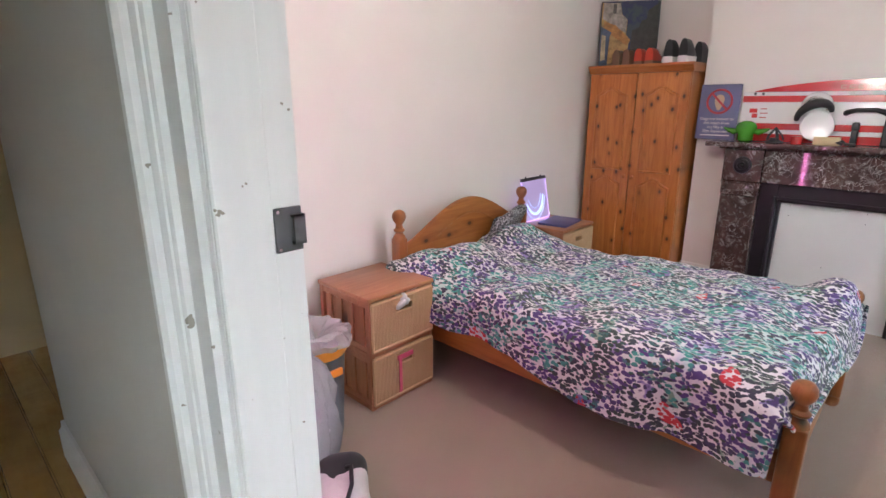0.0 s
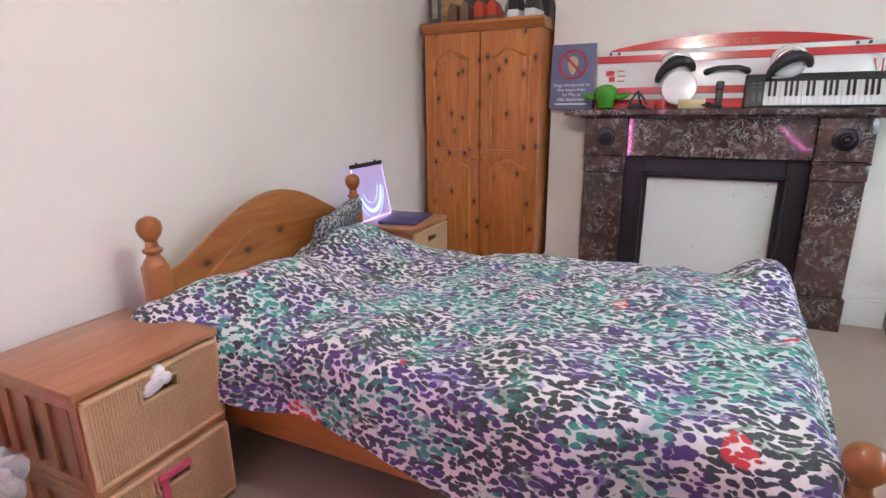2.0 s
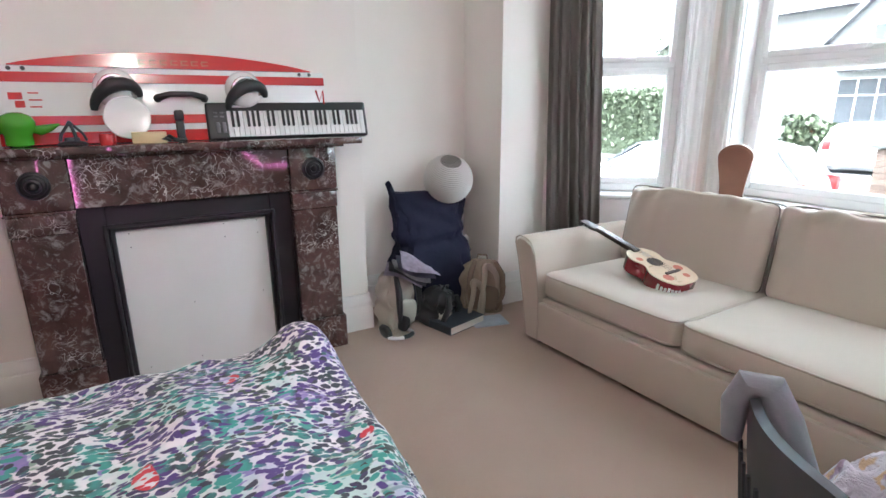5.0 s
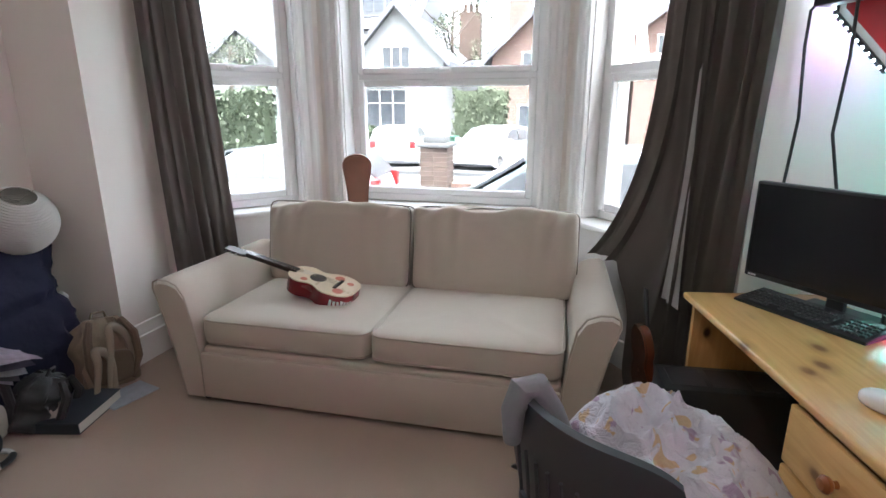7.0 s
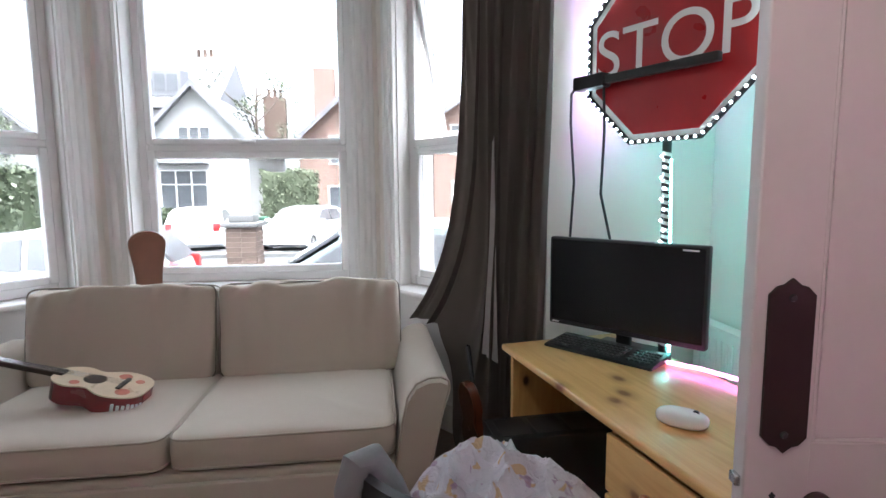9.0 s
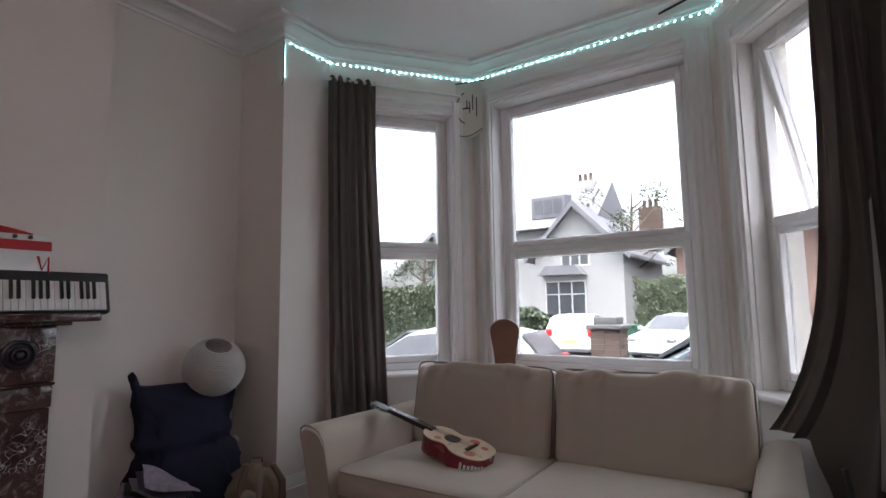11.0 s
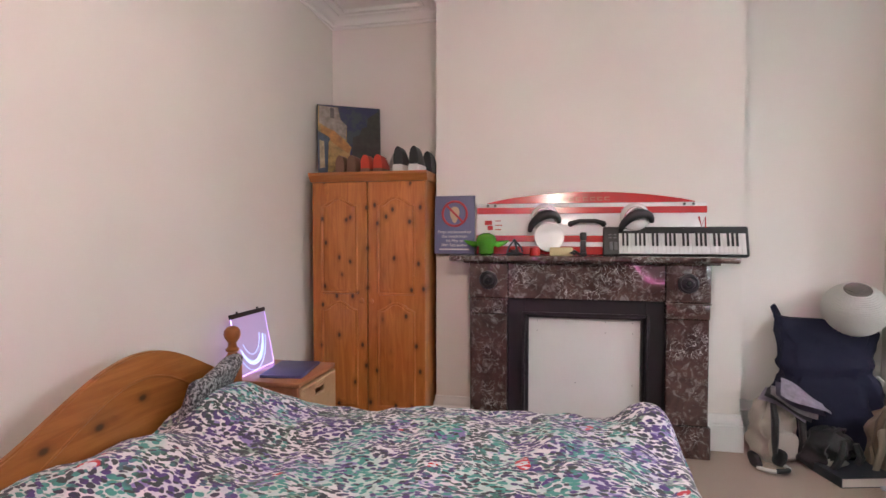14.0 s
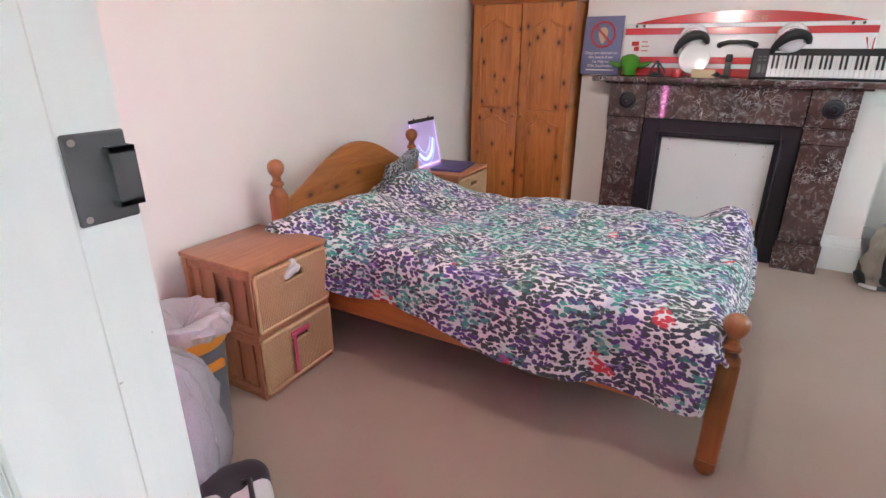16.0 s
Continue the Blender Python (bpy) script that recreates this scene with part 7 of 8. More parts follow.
for i in range(61):
    a = -1.2 + 2.35 * i / 60
    r = 0.174 * math.cos(a) + 0.0022 * math.cos(i * math.pi)
    prof.append((r, 0.168 * math.sin(a)))
rings = []
n = 48
for r, z in prof:
    rings.append([bm.verts.new((r * math.cos(2 * math.pi * i / n), r * math.sin(2 * math.pi * i / n), z)) for i in range(n)])
for a, b in zip(rings, rings[1:]):
    for i in range(n):
        bm.faces.new((a[i], a[(i + 1) % n], b[(i + 1) % n], b[i]))
bmesh.ops.solidify(bm, geom=bm.faces[:], thickness=0.0015)
part("shade", bm, PAPERL.mat, ln)
bm = B()
for z, r in ((0.168 * math.sin(1.15), 0.174 * math.cos(1.15)),):
    tube(bm, [(r * math.cos(2 * math.pi * i / 24), r * math.sin(2 * math.pi * i / 24), z) for i in range(25)], 0.002, 5)
tube(bm, [(-0.07, 0, 0.168), (0, 0, 0.12), (0.07, 0, 0.168)], 0.0015, 5)
part("wire_ring", bm, CHROME, ln)


def pack(name, m, sx, sy, h, material, label, strap, seed=0.0, flap=None):
    t = thing(name, m, label, "backpack", "bags in the alcove")
    bm = B()
    n, kk = 44, 20
    rings = []
    for j in range(kk + 1):
        v = j / kk
        f = (1 - max(0, v - 0.6) ** 2 * 3.2) * (0.92 + 0.1 * math.sin(v * 3))
        rings.append([bm.verts.new(((sx * f + 0.05 * noise.noise((math.cos(2 * math.pi * i / n) * 2 + seed, v * 4, math.sin(2 * math.pi * i / n) * 2))) * math.copysign(abs(math.cos(2 * math.pi * i / n)) ** 0.6, math.cos(2 * math.pi * i / n)),
                                    (sy * f + 0.045 * noise.noise((i * 0.4 + seed, v * 5, 2))) * math.copysign(abs(math.sin(2 * math.pi * i / n)) ** 0.6, math.sin(2 * math.pi * i / n)), h * v)) for i in range(n)])
    for a, b in zip(rings, rings[1:]):
        for i in range(n):
            bm.faces.new((a[i], a[(i + 1) % n], b[(i + 1) % n], b[i]))
    bm.faces.new(rings[0][::-1])
    bm.faces.new(rings[-1])
    part("body", bm, material, t)
    for sgn in (-1, 1):
        bm = B()
        tube(bm, [(sgn * sx * 0.5, -sy * 0.8, h * 0.97), (sgn * sx * 0.75, -sy * 1.35, h * 0.75), (sgn * sx * 0.8, -sy * 1.45, h * 0.4), (sgn * sx * 0.6, -sy * 1.2, h * 0.08)], [0.016, 0.022, 0.02, 0.01], 8)
        part("shoulder_strap", bm, strap, t)
    bm = B()
    cushion(bm, sx * 0.7, 0.035, h * 0.24, 0.5, 0.5, 28, 12, wr=0.02, seed=seed, m=Matrix.Translation((0, -sy * 1.0, h * 0.3)))
    part("pocket", bm, flap or material, t)
    bm = B()
    tube(bm, [(-0.04, 0, h * 0.98), (-0.03, 0, h + 0.03), (0.03, 0, h + 0.03), (0.04, 0, h * 0.98)], 0.007, 6)
    part("grab_handle", bm, strap, t)
    return t


OFFW = cloth("off-white canvas", (0.50, 0.46, 0.40), 0.8, 400, 0.12, 0.4, 14)
TANC = cloth("tan canvas", (0.30, 0.235, 0.17), 0.85, 400, 0.2, 0.8, 12)
TAND = cloth("brown canvas", (0.17, 0.12, 0.085), 0.85, 400, 0.2, 0.8, 12)
BLKC = cloth("black nylon", (0.02, 0.02, 0.023), 0.6, 300, 0.2, 0.8, 12)
pack("backpack", pose(1.655, 5.10, 0, 0, 0, 18), 0.115, 0.10, 0.37, OFFW, "off-white canvas backpack with dark straps on the carpet", BLKC, 1.0)
tan_ = pack("backpack", pose(2.26, 4.99, 0, -10, 6, -20), 0.15, 0.10, 0.37, TANC, "slumped tan canvas backpack on the carpet", TAND, 4.0, TAND)
pack("backpack", pose(1.86, 5.02, 0, 24, 14, 35), 0.12, 0.09, 0.25, BLKC, "black nylon bag lying open in the alcove", BLKC, 7.0, OFFW)
hp = thing("headphones", pose(1.575, 4.885, 0.0, 0, 0, 20), "white and black over-ear headphones on the carpet", "headphones")
bm = B()
tube(bm, [(0.085 * math.cos(a), -0.085 * math.sin(a) * 1.1, 0.022 + 0.01 * math.sin(a)) for a in [math.pi * i / 18 for i in range(19)]], 0.012, 8)
part("headband", bm, WHT, hp, "white headband")
bm = B()
tube(bm, [(0.085 * math.cos(a), -0.085 * math.sin(a) * 1.13, 0.026 + 0.01 * math.sin(a)) for a in [math.pi * (0.35 + 0.3 * i / 8) for i in range(9)]], 0.0145, 8)
part("pad", bm, BLACKP, hp, "black band pad")
for sgn in (-1, 1):
    bm = B()
    cushion(bm, 0.022, 0.045, 0.05, 0.7, 0.7, 24, 12, m=Matrix.Translation((sgn * 0.082, 0.03, 0.055)) @ Matrix.Rotation(radians(sgn * 20), 4, "Y"))
    part("ear_cup", bm, BLACKP, hp, "black ear cup")
for i, (x, y, z, rz, w, d, h, c, lab) in enumerate(((1.99, 4.865, 0.0, 14, 0.16, 0.11, 0.055, (0.035, 0.045, 0.06), "thick dark-covered book on the carpet"), (2.20, 4.79, 0.0, -14, 0.12, 0.085, 0.008, (0.42, 0.48, 0.55), "pale blue folder on the carpet"))):
    bk_ = thing("book", pose(x, y, z, 0, 0, rz), lab, "book", "books in the alcove")
    bm = B()
    box(bm, -w + 0.006, w - 0.004, -d + 0.004, d - 0.004, 0.004, h - 0.004)
    part("page_block", bm, PAPER, bk_, smooth=False)
    bm = B()
    box(bm, -w, w, -d, d, h - 0.004, h, 0.001, 1)
    box(bm, -w, w, -d, d, 0.0, 0.004, 0.001, 1)
    box(bm, -w, -w + 0.004, -d, d, 0.004, h - 0.004)
    part("cover", bm, surf("book cover", c, 0.4, 0.15, 20), bk_)
for i in range(5):
    bm = B()
    nn_ = 8
    g = [[bm.verts.new((-0.13 + 0.26 * a / nn_, -0.09 + 0.18 * b / nn_, 0.02 * math.sin(a * 0.5 + i) * math.cos(b * 0.4))) for a in range(nn_ + 1)] for b in range(nn_ + 1)]
    for a in range(nn_):
        for b in range(nn_):
            bm.faces.new((g[b][a], g[b][a + 1], g[b + 1][a + 1], g[b + 1][a]))
    bmesh.ops.solidify(bm, geom=bm.faces[:], thickness=0.002)
    solid("magazine", bm, surf("printed paper", ((0.55, 0.48, 0.60), (0.10, 0.10, 0.12), (0.62, 0.60, 0.62), (0.16, 0.13, 0.2), (0.6, 0.52, 0.62))[i], 0.5, 0.3, 30), "loose printed paper lying on the bags", "paper", pose(1.70 + 0.02 * i, 5.03 - 0.012 * i, 0.36 + 0.014 * i, 14, 17 + 2 * i, -30 + 5 * i), "loose papers")
for cx, w, h, y in ((2.155, 0.055, 0.25, 4.875), (2.265, 0.075, 0.34, 4.885)):
    bm = B()
    tube(bm, [(cx - w * math.cos(a) + 0.02 * math.sin(3 * a), y - 0.02 * math.sin(2 * a), 0.02 + h * math.sin(a) ** 0.7) for a in [math.pi * i / 20 for i in range(21)]], [0.017 + 0.006 * math.sin(math.pi * i / 20) for i in range(21)], 10)
    bmesh.ops.scale(bm, vec=(1.0, 0.55, 1.0), space=Matrix.Translation((0, -y, 0)), verts=bm.verts[:])
    part("shoulder_strap", bm, cloth("pale strap canvas", (0.36, 0.30, 0.235), 0.85, 400, 0.2, 0.8, 14), tan_, "pale padded canvas strap", m=tan_.matrix_basis.inverted())

# ---- outside ----
GZ = -0.55
ASPH = surf("wet asphalt", (0.07, 0.07, 0.075), 0.5, 0.2, 0.4, 30, 0.3, 0.004)
SLAB = surf("pale concrete", (0.11, 0.11, 0.11), 0.7, 0.2, 0.8, 20, 0.3, 0.004)
RENDER = surf("white house render", (0.33, 0.33, 0.325), 0.85, 0.06, 0.5, 12, 0.2, 0.01)
SLATE = surf("grey slate", (0.16, 0.16, 0.175), 0.6, 0.25, 1.0, 9, 0.4, 0.02)
OUTW = surf("exterior white paint", (0.55, 0.55, 0.54), 0.5, 0.05)
DGLASS = surf("dark grey tinted window glass", (0.09, 0.095, 0.105), 0.08, 0.2, 1.0, 5, 0.0)
s = Nodes("red brick", 0.85)
bt = s.n("TexBrick", Scale=1.0)
bt.inputs["Color1"].default_value, bt.inputs["Color2"].default_value, bt.inputs["Mortar"].default_value = (0.185, 0.098, 0.075, 1), (0.145, 0.08, 0.062, 1), (0.24, 0.21, 0.19, 1)
bt.inputs["Brick Width"].default_value, bt.inputs["Row Height"].default_value, bt.inputs["Mortar Size"].default_value = 0.225, 0.075, 0.008
sp, cb = s.n("SeparateXYZ"), s.n("CombineXYZ")
s.l(s.coords(), sp.inputs[0])
s.l(s.math("ADD", sp.outputs[0], sp.outputs[1]), cb.inputs[0])
s.l(sp.outputs[2], cb.inputs[1])
s.l(cb.outputs[0], bt.inputs["Vector"])
s.color(s.mix(bt.outputs[0], (0.15, 0.10, 0.08), s.math("MULTIPLY", s.noise(s.coords(), 3, 4), 0.5)))
s.bump(bt.outputs["Fac"], 0.4, 0.01)
BRICKM = s.mat
BRICK = surf("red-brown brick", (0.13, 0.088, 0.07), 0.85, 0.2, 20, 90, 0.4, 0.003, piece=0.45)
LEAF = surf("hedge leaf", (0.065, 0.085, 0.045), 0.6, 0.4, 3, 20, 0.0, piece=0.3)
LEAF2 = surf("tree leaf", (0.095, 0.115, 0.065), 0.6, 0.4, 3, 20, 0.0, piece=0.3)
BARK = surf("bark", (0.09, 0.07, 0.055), 0.9, 0.3, 6, 30, 0.6, 0.02)

bm = B()
box(bm, -60, 130, -120, 130, GZ - 0.3, GZ)
solid("ground", bm, SLAB, "pale paved ground in front of the house", "ground", kind="structure", smooth=False)
bm = B()
box(bm, 10.3, 16.2, -110, 120, GZ + 0.001, GZ + 0.006)
solid("road", bm, ASPH, "grey asphalt residential road", "road", kind="structure", smooth=False)
for x in (9.6, 16.2):
    bm = B()
    box(bm, x, x + 0.7 + (0.9 if x > 10 else 0), -110, 120, GZ + 0.001, GZ + 0.12, 0.01, 1)
    solid("pavement", bm, SLAB, "raised concrete pavement beside the road", "pavement", kind="structure")


def leaves(bm, centre, rad, count, size, seed, squash=1.0):
    rnd = random.Random(seed)
    for _ in range(count):
        while True:
            p = Vector((rnd.uniform(-1, 1), rnd.uniform(-1, 1), rnd.uniform(-1, 1)))
            if 0.35 < p.length < 1:
                break
        p *= 0.8 + 0.35 * noise.noise(p * 2.2 + Vector((seed, 0, 0)))
        q = Vector(centre) + Vector((p.x * rad[0], p.y * rad[1], p.z * rad[2]))
        a = Vector((rnd.uniform(-1, 1), rnd.uniform(-1, 1), rnd.uniform(-1, 1))).normalized()
        b = a.orthogonal().normalized()
        c = a.cross(b)
        s_ = size * rnd.uniform(0.6, 1.3)
        vs = [bm.verts.new(q + b * s_), bm.verts.new(q + c * s_ * 0.5 + a * s_ * 0.15), bm.verts.new(q - b * s_), bm.verts.new(q - c * s_ * 0.5 + a * s_ * 0.15)]
        bm.faces.new(vs)


def hedge(x, y0, y1, z1, depth, label, seed, mat=LEAF, count=12000):
    bm = B()
    rnd = random.Random(seed)
    for _ in range(count):
        y = rnd.uniform(y0, y1)
        zt = z1 + 0.35 * noise.noise((y * 0.9, seed, 0))
        z = GZ + (zt - GZ) * rnd.random() ** 0.6
        q = Vector((x + rnd.uniform(-0.5, 0.5) * depth * (1 + 0.3 * noise.noise((y, z * 2, seed))), y, z))
        a = Vector((rnd.uniform(-1, 1), rnd.uniform(-1, 1), rnd.uniform(-0.3, 1))).normalized()
        b = a.orthogonal().normalized()
        c = a.cross(b)
        s_ = rnd.uniform(0.06, 0.12)
        bm.faces.new([bm.verts.new(q + b * s_), bm.verts.new(q + c * s_ * 0.6), bm.verts.new(q - b * s_), bm.verts.new(q - c * s_ * 0.6)])
    box(bm, x - depth * 0.3, x + depth * 0.3, y0 + 0.1, y1 - 0.1, GZ, z1 - 0.12)
    return solid("hedge", bm, mat, label, "hedge", kind="stuff")


hedge(17.4, 13.5, 26, 2.1, 1.3, "dense dark green garden hedge", 3, count=17000)
hedge(17.6, 9.6, 10.9, 0.95, 0.9, "low green garden hedge beside the drive", 5, count=1500)
hedge(9.2, -3.0, 0.3, 1.1, 0.8, "leafy green shrubs by the garden wall", 8, LEAF2, 2600)
hedge(22.0, 5.6, 7.8, 2.3, 1.2, "green shrubs between the houses", 11, LEAF2, 2200)


def tree(x, y, h, label, seed, spread=2.2, thin=900):
    t = thing("tree", pose(x, y, GZ), label, "tree", "street trees")
    rnd = random.Random(seed)
    bm = B()
    tube(bm, [(0, 0, -0.1), (0.05, 0.02, h * 0.3), (0, 0.1, h * 0.6), (0.1, 0, h * 0.9)], [0.2, 0.15, 0.1, 0.03], 9)
    tips = []
    for i in range(14):
        a, z = rnd.uniform(0, 6.28), h * rnd.uniform(0.35, 0.85)
        d = Vector((math.cos(a), math.sin(a), rnd.uniform(0.4, 1.0)))
        e = Vector((0, 0.05, z)) + d * spread * rnd.uniform(0.5, 1.0)
        tube(bm, [(0, 0.05, z), tuple(Vector((0, 0.05, z)).lerp(e, 0.5) + Vector((0, 0, -0.1))), tuple(e)], [0.06, 0.04, 0.012], 6)
        tips.append(e)
    part("trunk", bm, BARK, t)
    bm = B()
    for i, e in enumerate(tips):
        leaves(bm, e, (0.9, 0.9, 0.8), thin // 14, 0.09, seed * 31 + i)
    part("crown", bm, LEAF2, t, "thin spring foliage")
    return t


tree(30, 9.8, 9.0, "bare-limbed tree with thin leaves between the houses", 4, 2.4, 1300)
tree(34, 6.5, 8.0, "slender tree with thin leaves behind the brick house", 9, 2.0, 900)
tree(27, 22.0, 6.0, "round leafy tree in a far garden", 12, 1.9, 1600)


def house_window(parent, x, y, z, w, h, cols, rows, bay=False):
    """A mullioned window on a wall that faces -x."""
    bm = B()
    fw = 0.07
    box(bm, x - 0.06, x + 0.02, y - w / 2 - fw, y + w / 2 + fw, z - fw, z)
    box(bm, x - 0.06, x + 0.02, y - w / 2 - fw, y + w / 2 + fw, z + h, z + h + fw)
    for i in range(cols + 1):
        yy = y - w / 2 + w * i / cols
        box(bm, x - 0.05, x + 0.02, yy - fw / 2, yy + fw / 2, z, z + h)
    if rows > 1:
        box(bm, x - 0.045, x + 0.02, y - w / 2, y + w / 2, z + h * 0.66, z + h * 0.66 + 0.06)
    f = part("window", bm, OUTW, parent, "white framed window", smooth=False)
    for i in range(cols):
        bm = B()
        y0 = y - w / 2 + w * i / cols + fw / 2
        box(bm, x - 0.02, x + 0.01, y0, y0 + w / cols - fw, z + 0.001, z + h - 0.001)
        part("pane", bm, DGLASS, f, smooth=False)
    return f


def gable_house(x, y0, y1, eaves, ridge, wall_mat, label, depth=9.0):
    h = thing("house", pose(x, (y0 + y1) / 2, GZ), label, "house", "houses across the road")
    w = (y1 - y0) / 2
    bm = B()
    prism(bm, [(-w, 0), (w, 0), (w, eaves), (0, ridge), (-w, eaves)], 0.0, depth, "yz")
    part("wall", bm, wall_mat, h, smooth=False)
    for sgn in (-1, 1):
        d = Vector((sgn * (w + 0.45), eaves - 0.45 * (ridge - eaves) / w))
        bm = B()
        prism(bm, [(0, ridge + 0.02), (0, ridge + 0.22), (d.x, d.y + 0.2), (d.x, d.y)], -0.45, depth + 0.3, "yz")
        part("roof", bm, SLATE, h, smooth=False)
        bm = B()
        prism(bm, [(0, ridge - 0.12), (0, ridge + 0.06), (d.x, d.y + 0.06), (d.x, d.y - 0.12)], -0.52, -0.44, "yz")
        part("bargeboard", bm, SLATE, h, smooth=False)
    return h


wh = gable_house(27, 9.6, 14.4, 4.6, 7.1, RENDER, "white rendered gabled house with slate roof across the road")
house_window(wh, 0, 0.1, 3.9, 1.5, 1.2, 3, 1)
house_window(wh, 0, 0.7, 1.0, 2.2, 2.0, 3, 2)
bm = B()
prism(bm, [(-0.55, 3.35), (1.95, 3.35), (1.5, 3.85), (-0.1, 3.85)], -0.75, 0.0, "yz")
part("bay_roof", bm, SLATE, wh, smooth=False)
bm = B()
prism(bm, [(0, -3.0), (0, 5.0), (6, 5.0), (6, -3.0)], 0, 6.4)
bmesh.ops.transform(bm, matrix=Matrix.Translation((2.5, 3.0, 0)), verts=bm.verts[:])
part("rear_wing", bm, RENDER, wh, smooth=False)
bm = B()
prism(bm, [(1.6, 6.3), (5.5, 9.4), (9.4, 6.3)], -0.5, 8.5, "xz")
part("roof", bm, SLATE, wh, smooth=False)
bm = B()
prism(bm, [(2.4, 7.0), (2.4, 8.3), (3.6, 8.5), (3.6, 7.0)], 1.5, 3.6, "xz")
dm = part("dormer", bm, SLATE, wh, smooth=False)
bm = B()
for i in range(3):
    box(bm, 2.36, 2.41, 1.65 + i * 0.62, 2.17 + i * 0.62, 7.25, 8.1)
part("pane", bm, DGLASS, dm, smooth=False)
for (cx, cy, cz) in ((5.0, 0.5, 8.4), (6.5, -3.0, 6.5)):
    bm = B()
    box(bm, cx, cx + 0.7, cy, cy + 1.3, cz - 1.5, cz + 1.2)
    chm = part("chimney", bm, RENDER if cy > 0 else BRICK, wh, smooth=False)
    for i in range(3):
        bm = B()
        lathe(bm, [(0.12, 0), (0.1, 0.45), (0.12, 0.5)], (cx + 0.35, cy + 0.3 + i * 0.35, cz + 1.2), 10)
        part("chimney_pot", bm, BRICK, chm)
rh = gable_house(27.5, 1.2, 7.2, 4.6, 7.4, BRICKM, "red brick gabled house with white windows across the road")
house_window(rh, 0, 0.3, 3.4, 2.4, 1.3, 4, 1)
house_window(rh, 0, 0.3, 0.5, 2.6, 1.7, 4, 1)
bm = B()
box(bm, 4, 4.9, 1.6, 2.8, 5.5, 9.0)
part("chimney", bm, BRICKM, rh, smooth=False)
rh2 = gable_house(27.5, -7.5, 0.4, 5.6, 8.4, BRICKM, "second red brick house with a white porch")
house_window(rh2, 0, 2.2, 3.9, 1.7, 1.4, 3, 1)
house_window(rh2, 0, -1.2, 3.9, 1.7, 1.4, 3, 1)
house_window(rh2, 0, 2.0, 0.5, 2.0, 1.9, 3, 1)
lh = gable_house(29, 19.5, 25.5, 4.3, 6.6, RENDER, "further white rendered house behind the hedge")
house_window(lh, 0, 0, 3.8, 1.5, 1.1, 3, 1)

# brick gate pier with a garden wall
gp = thing("gate_pier", pose(8.55, 4.85, GZ), "red brick gate pier with a stone cap", "pier")
bm = B()
box(bm, -0.21, 0.21, -0.21, 0.21, 0, 1.42)
part("core", bm, surf("mortar", (0.36, 0.33, 0.3), 0.9, 0.1), gp, smooth=False)
bm = B()
box(bm, 0, 0.215, 0, 0.1, 0, 0.065, 0.004, 1)
brm = mesh_of("brick", bm, BRICK)
for r in range(19):
    z = 0.005 + r * 0.0745
    for side in range(4):
        for c_ in range(2):
            o = new("brick", brm)
            o.parent = gp
            off = -0.225 + c_ * 0.225 + (0.0 if r % 2 else 0.004)
            o.matrix_basis = Matrix.Rotation(side * math.pi / 2, 4, "Z") @ Matrix.Translation((off, -0.226 + 0.004 * ((r * 3 + c_) % 2), z))
bm = B()
box(bm, -0.28, 0.28, -0.28, 0.28, 1.42, 1.49, 0.015, 2)
box(bm, -0.18, 0.18, -0.18, 0.18, 1.49, 1.60, 0.012, 2)
part("cap", bm, SLAB, gp, "weathered stone cap")
bm = B()
box(bm, 8.45, 8.68, 0.2, 4.6, GZ, GZ + 0.85, 0.01, 1)
solid("garden_wall", bm, BRICKM, "low red brick garden wall", "wall")
gb_ = thing("wheelie_bin", pose(19.5, 7.4, GZ), "green plastic wheeled bin across the road", "bin")
GBIN = surf("green bin plastic", (0.03, 0.10, 0.06), 0.5, 0.1)
bm = B()
prism(bm, [(-0.25, 0), (0.25, 0), (0.3, 1.0), (-0.3, 1.0)], -0.3, 0.3, "xz")
part("body", bm, GBIN, gb_)
bm = B()
box(bm, -0.33, 0.33, -0.33, 0.33, 1.0, 1.07, 0.02, 2)
part("lid", bm, GBIN, gb_)


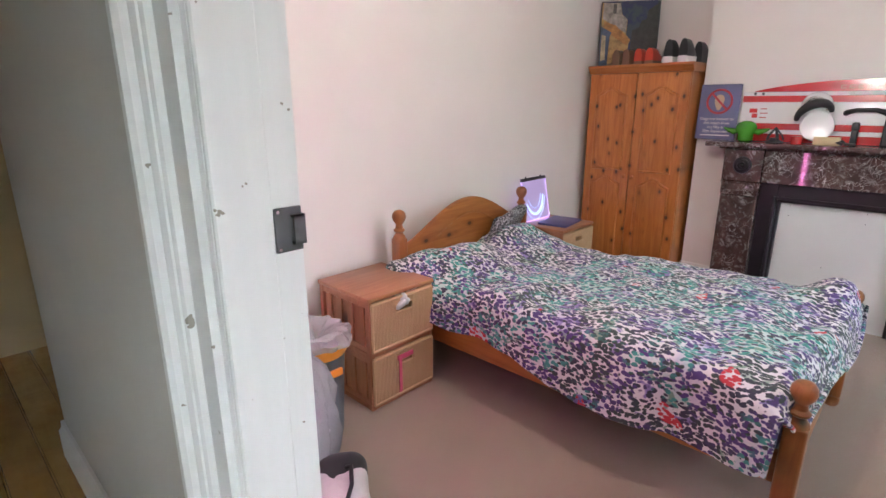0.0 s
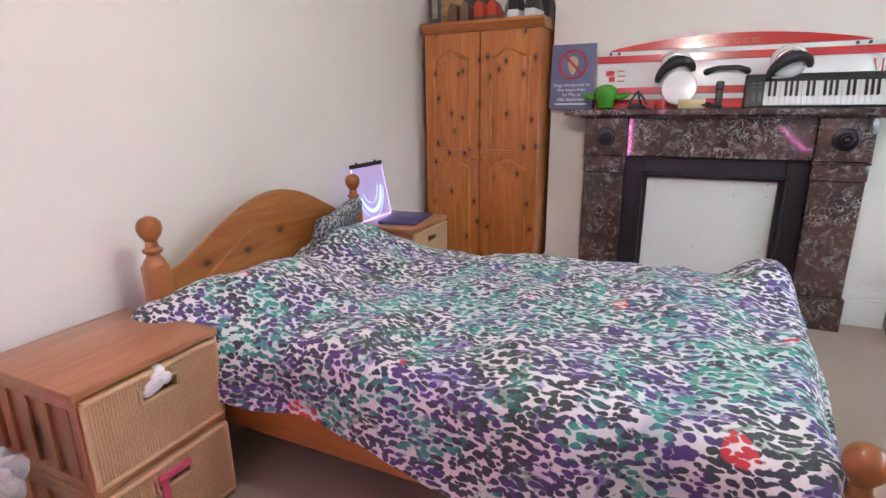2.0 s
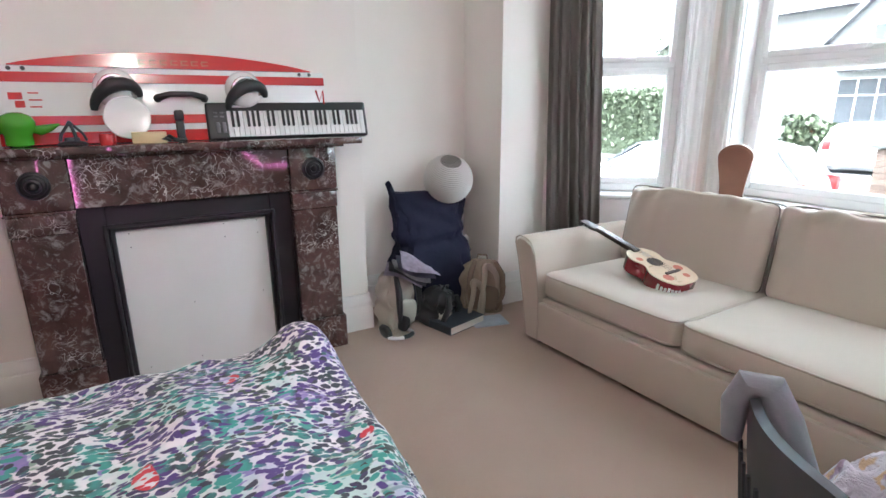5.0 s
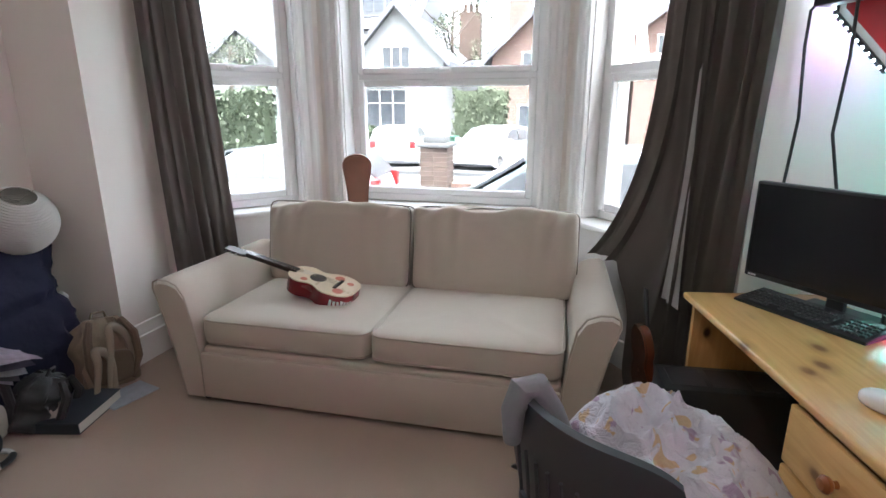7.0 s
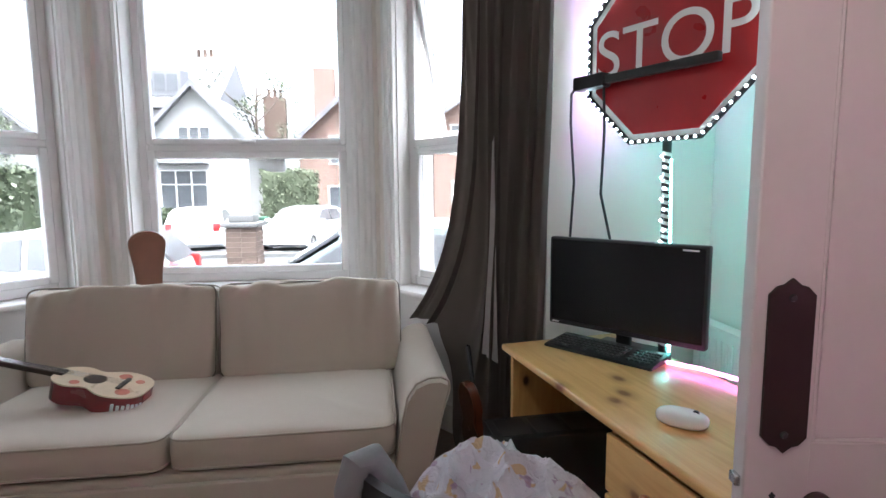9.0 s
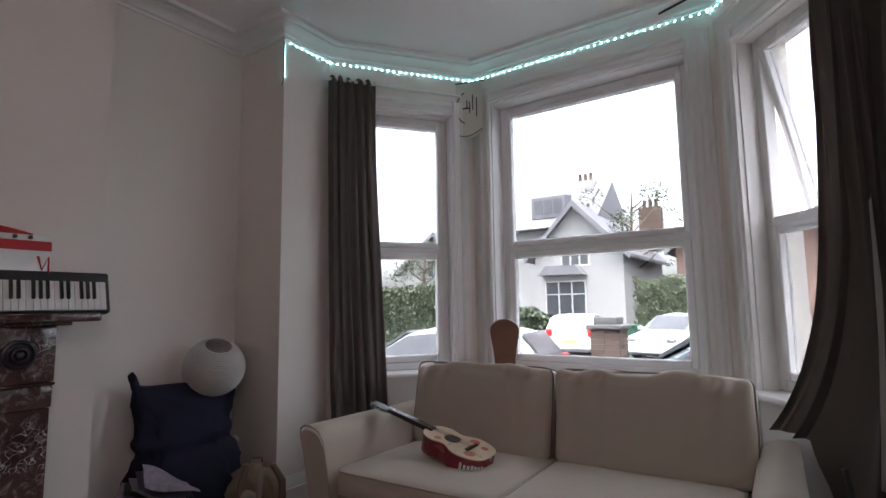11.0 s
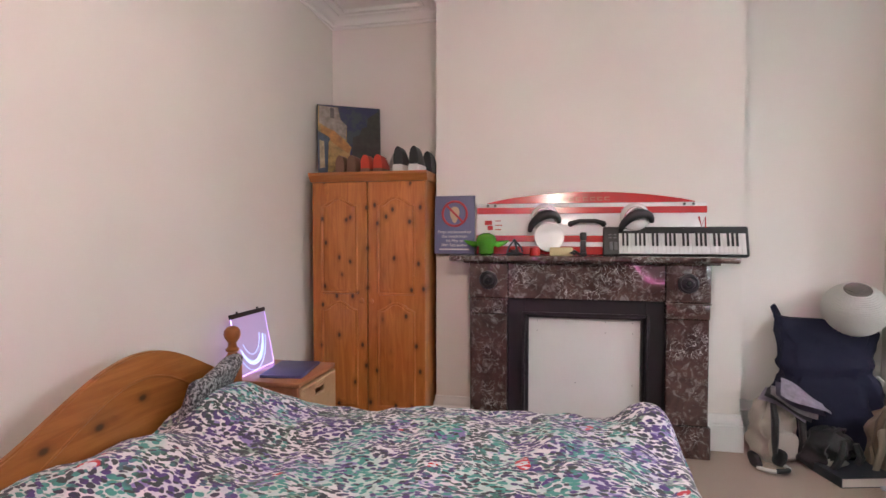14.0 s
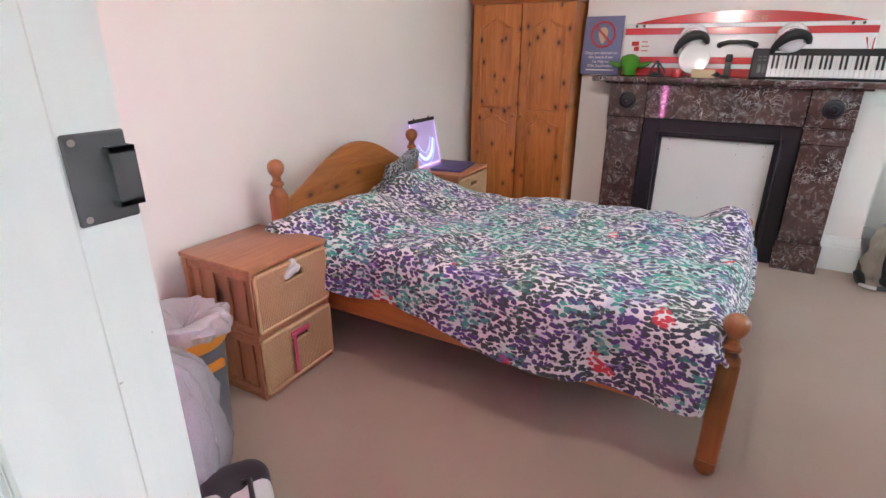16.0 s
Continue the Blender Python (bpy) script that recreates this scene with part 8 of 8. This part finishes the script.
def car(m, paint, label, group="parked cars"):
    """A small hatchback: x is its length with the nose at +x."""
    c = thing("car", m, label, "car", group)
    prof = [(-2.0, 0.35), (-2.03, 0.75), (-1.95, 0.98), (-1.60, 1.38), (-1.2, 1.47), (-0.3, 1.49), (0.3, 1.40), (1.05, 0.98), (1.75, 0.86), (2.0, 0.68), (2.03, 0.35), (1.7, 0.22), (-1.8, 0.22)]
    bm = B()
    rings = []
    for v in range(9):
        u = -1 + v / 4
        ringv = []
        for x, z in prof:
            tuck = 0.16 * max(0, (z - 0.9) / 0.55)
            rnd_ = 1 - 0.045 * abs(u) ** 4
            ringv.append(bm.verts.new((x * rnd_, u * (0.86 - tuck), z - 0.05 * abs(u) ** 4 * (z > 0.7))))
        rings.append(ringv)
    n = len(prof)
    for a, b in zip(rings, rings[1:]):
        for i in range(n):
            bm.faces.new((a[i], a[(i + 1) % n], b[(i + 1) % n], b[i]))
    bm.faces.new(rings[0])
    bm.faces.new(rings[-1][::-1])
    bmesh.ops.recalc_face_normals(bm, faces=bm.faces[:])
    part("body", bm, paint, c)
    bm = B()
    prism(bm, [(0.36, 1.375), (1.0, 1.0), (1.03, 1.01), (0.37, 1.41)], -0.62, 0.62, "xz")
    part("windscreen", bm, DGLASS, c, "dark windscreen")
    bm = B()
    prism(bm, [(-1.92, 1.0), (-1.62, 1.34), (-1.64, 1.38), (-1.96, 1.01)], -0.58, 0.58, "xz")
    part("rear_window", bm, DGLASS, c)
    for sgn in (-1, 1):
        for pts in ([(-1.45, 1.0), (-0.35, 1.0), (-0.35, 1.38), (-1.15, 1.36)], [(-0.28, 1.0), (0.85, 1.0), (0.28, 1.33), (-0.28, 1.38)]):
            bm = B()
            vs = [bm.verts.new((x, sgn * (0.868 - 0.16 * max(0, (z - 0.9) / 0.55)), z)) for x, z in pts]
            bm.faces.new(vs)
            r = bmesh.ops.extrude_face_region(bm, geom=bm.faces[:])
            bmesh.ops.translate(bm, vec=(0, -sgn * 0.02, 0), verts=[g for g in r["geom"] if isinstance(g, bmesh.types.BMVert)])
            part("side_window", bm, DGLASS, c)
        for x in (-1.25, 1.28):
            bm = B()
            mm = Matrix.Translation((x, sgn * 0.76, 0.30)) @ Matrix.Rotation(radians(90), 4, "X")
            lathe(bm, [(0.18, -0.1), (0.29, -0.1), (0.30, -0.06), (0.30, 0.06), (0.29, 0.1), (0.18, 0.1)], n=24, m=mm)
            w = part("wheel", bm, BLACKP, c)
            bm = B()
            lathe(bm, [(0.02, -0.105), (0.18, -0.102), (0.18, 0.102), (0.02, 0.105)], n=20, m=mm)
            part("rim", bm, CHROME, w)
        bm = B()
        box(bm, 1.75, 2.0, sgn * 0.6 - 0.14, sgn * 0.6 + 0.14, 0.66, 0.78, 0.03, 2)
        part("headlight", bm, CHROME, c)
        bm = B()
        box(bm, -2.03, -1.9, sgn * 0.68 - 0.1, sgn * 0.68 + 0.1, 0.75, 1.0, 0.02, 2)
        part("tail_light", bm, REDP, c)
        bm = B()
        box(bm, 0.68, 0.86, sgn * 0.95 - 0.09, sgn * 0.95 + 0.09, 0.96, 1.08, 0.03, 2)
        part("mirror", bm, paint, c)
    bm = B()
    box(bm, -2.06, -2.0, -0.26, 0.26, 0.55, 0.66, 0.005, 1)
    part("number_plate", bm, surf("plain plate", (0.6, 0.5, 0.15), 0.5, 0.05), c)
    return c


CWHITE = surf("white car paint", (0.6, 0.61, 0.62), 0.2, 0.03, 1, 10, 0.0, coat=0.6)
CSILV = surf("silver blue car paint", (0.20, 0.235, 0.26), 0.25, 0.05, 1, 10, 0.0, coat=0.6)
car(pose(7.9, 7.55, GZ, 0, 0, 98), CWHITE, "white hatchback parked on the drive")
car(pose(6.1, 2.75, GZ, 0, 0, 92) @ Matrix.Diagonal((1.05, 1.05, 1.1, 1)), CSILV, "pale silver-blue hatchback parked by the window")
car(pose(19.0, 9.1, GZ, 0, 0, 10), CWHITE, "white hatchback parked across the road")
car(pose(18.6, 5.6, GZ, 0, 0, 165), CWHITE, "white car parked on the far drive")
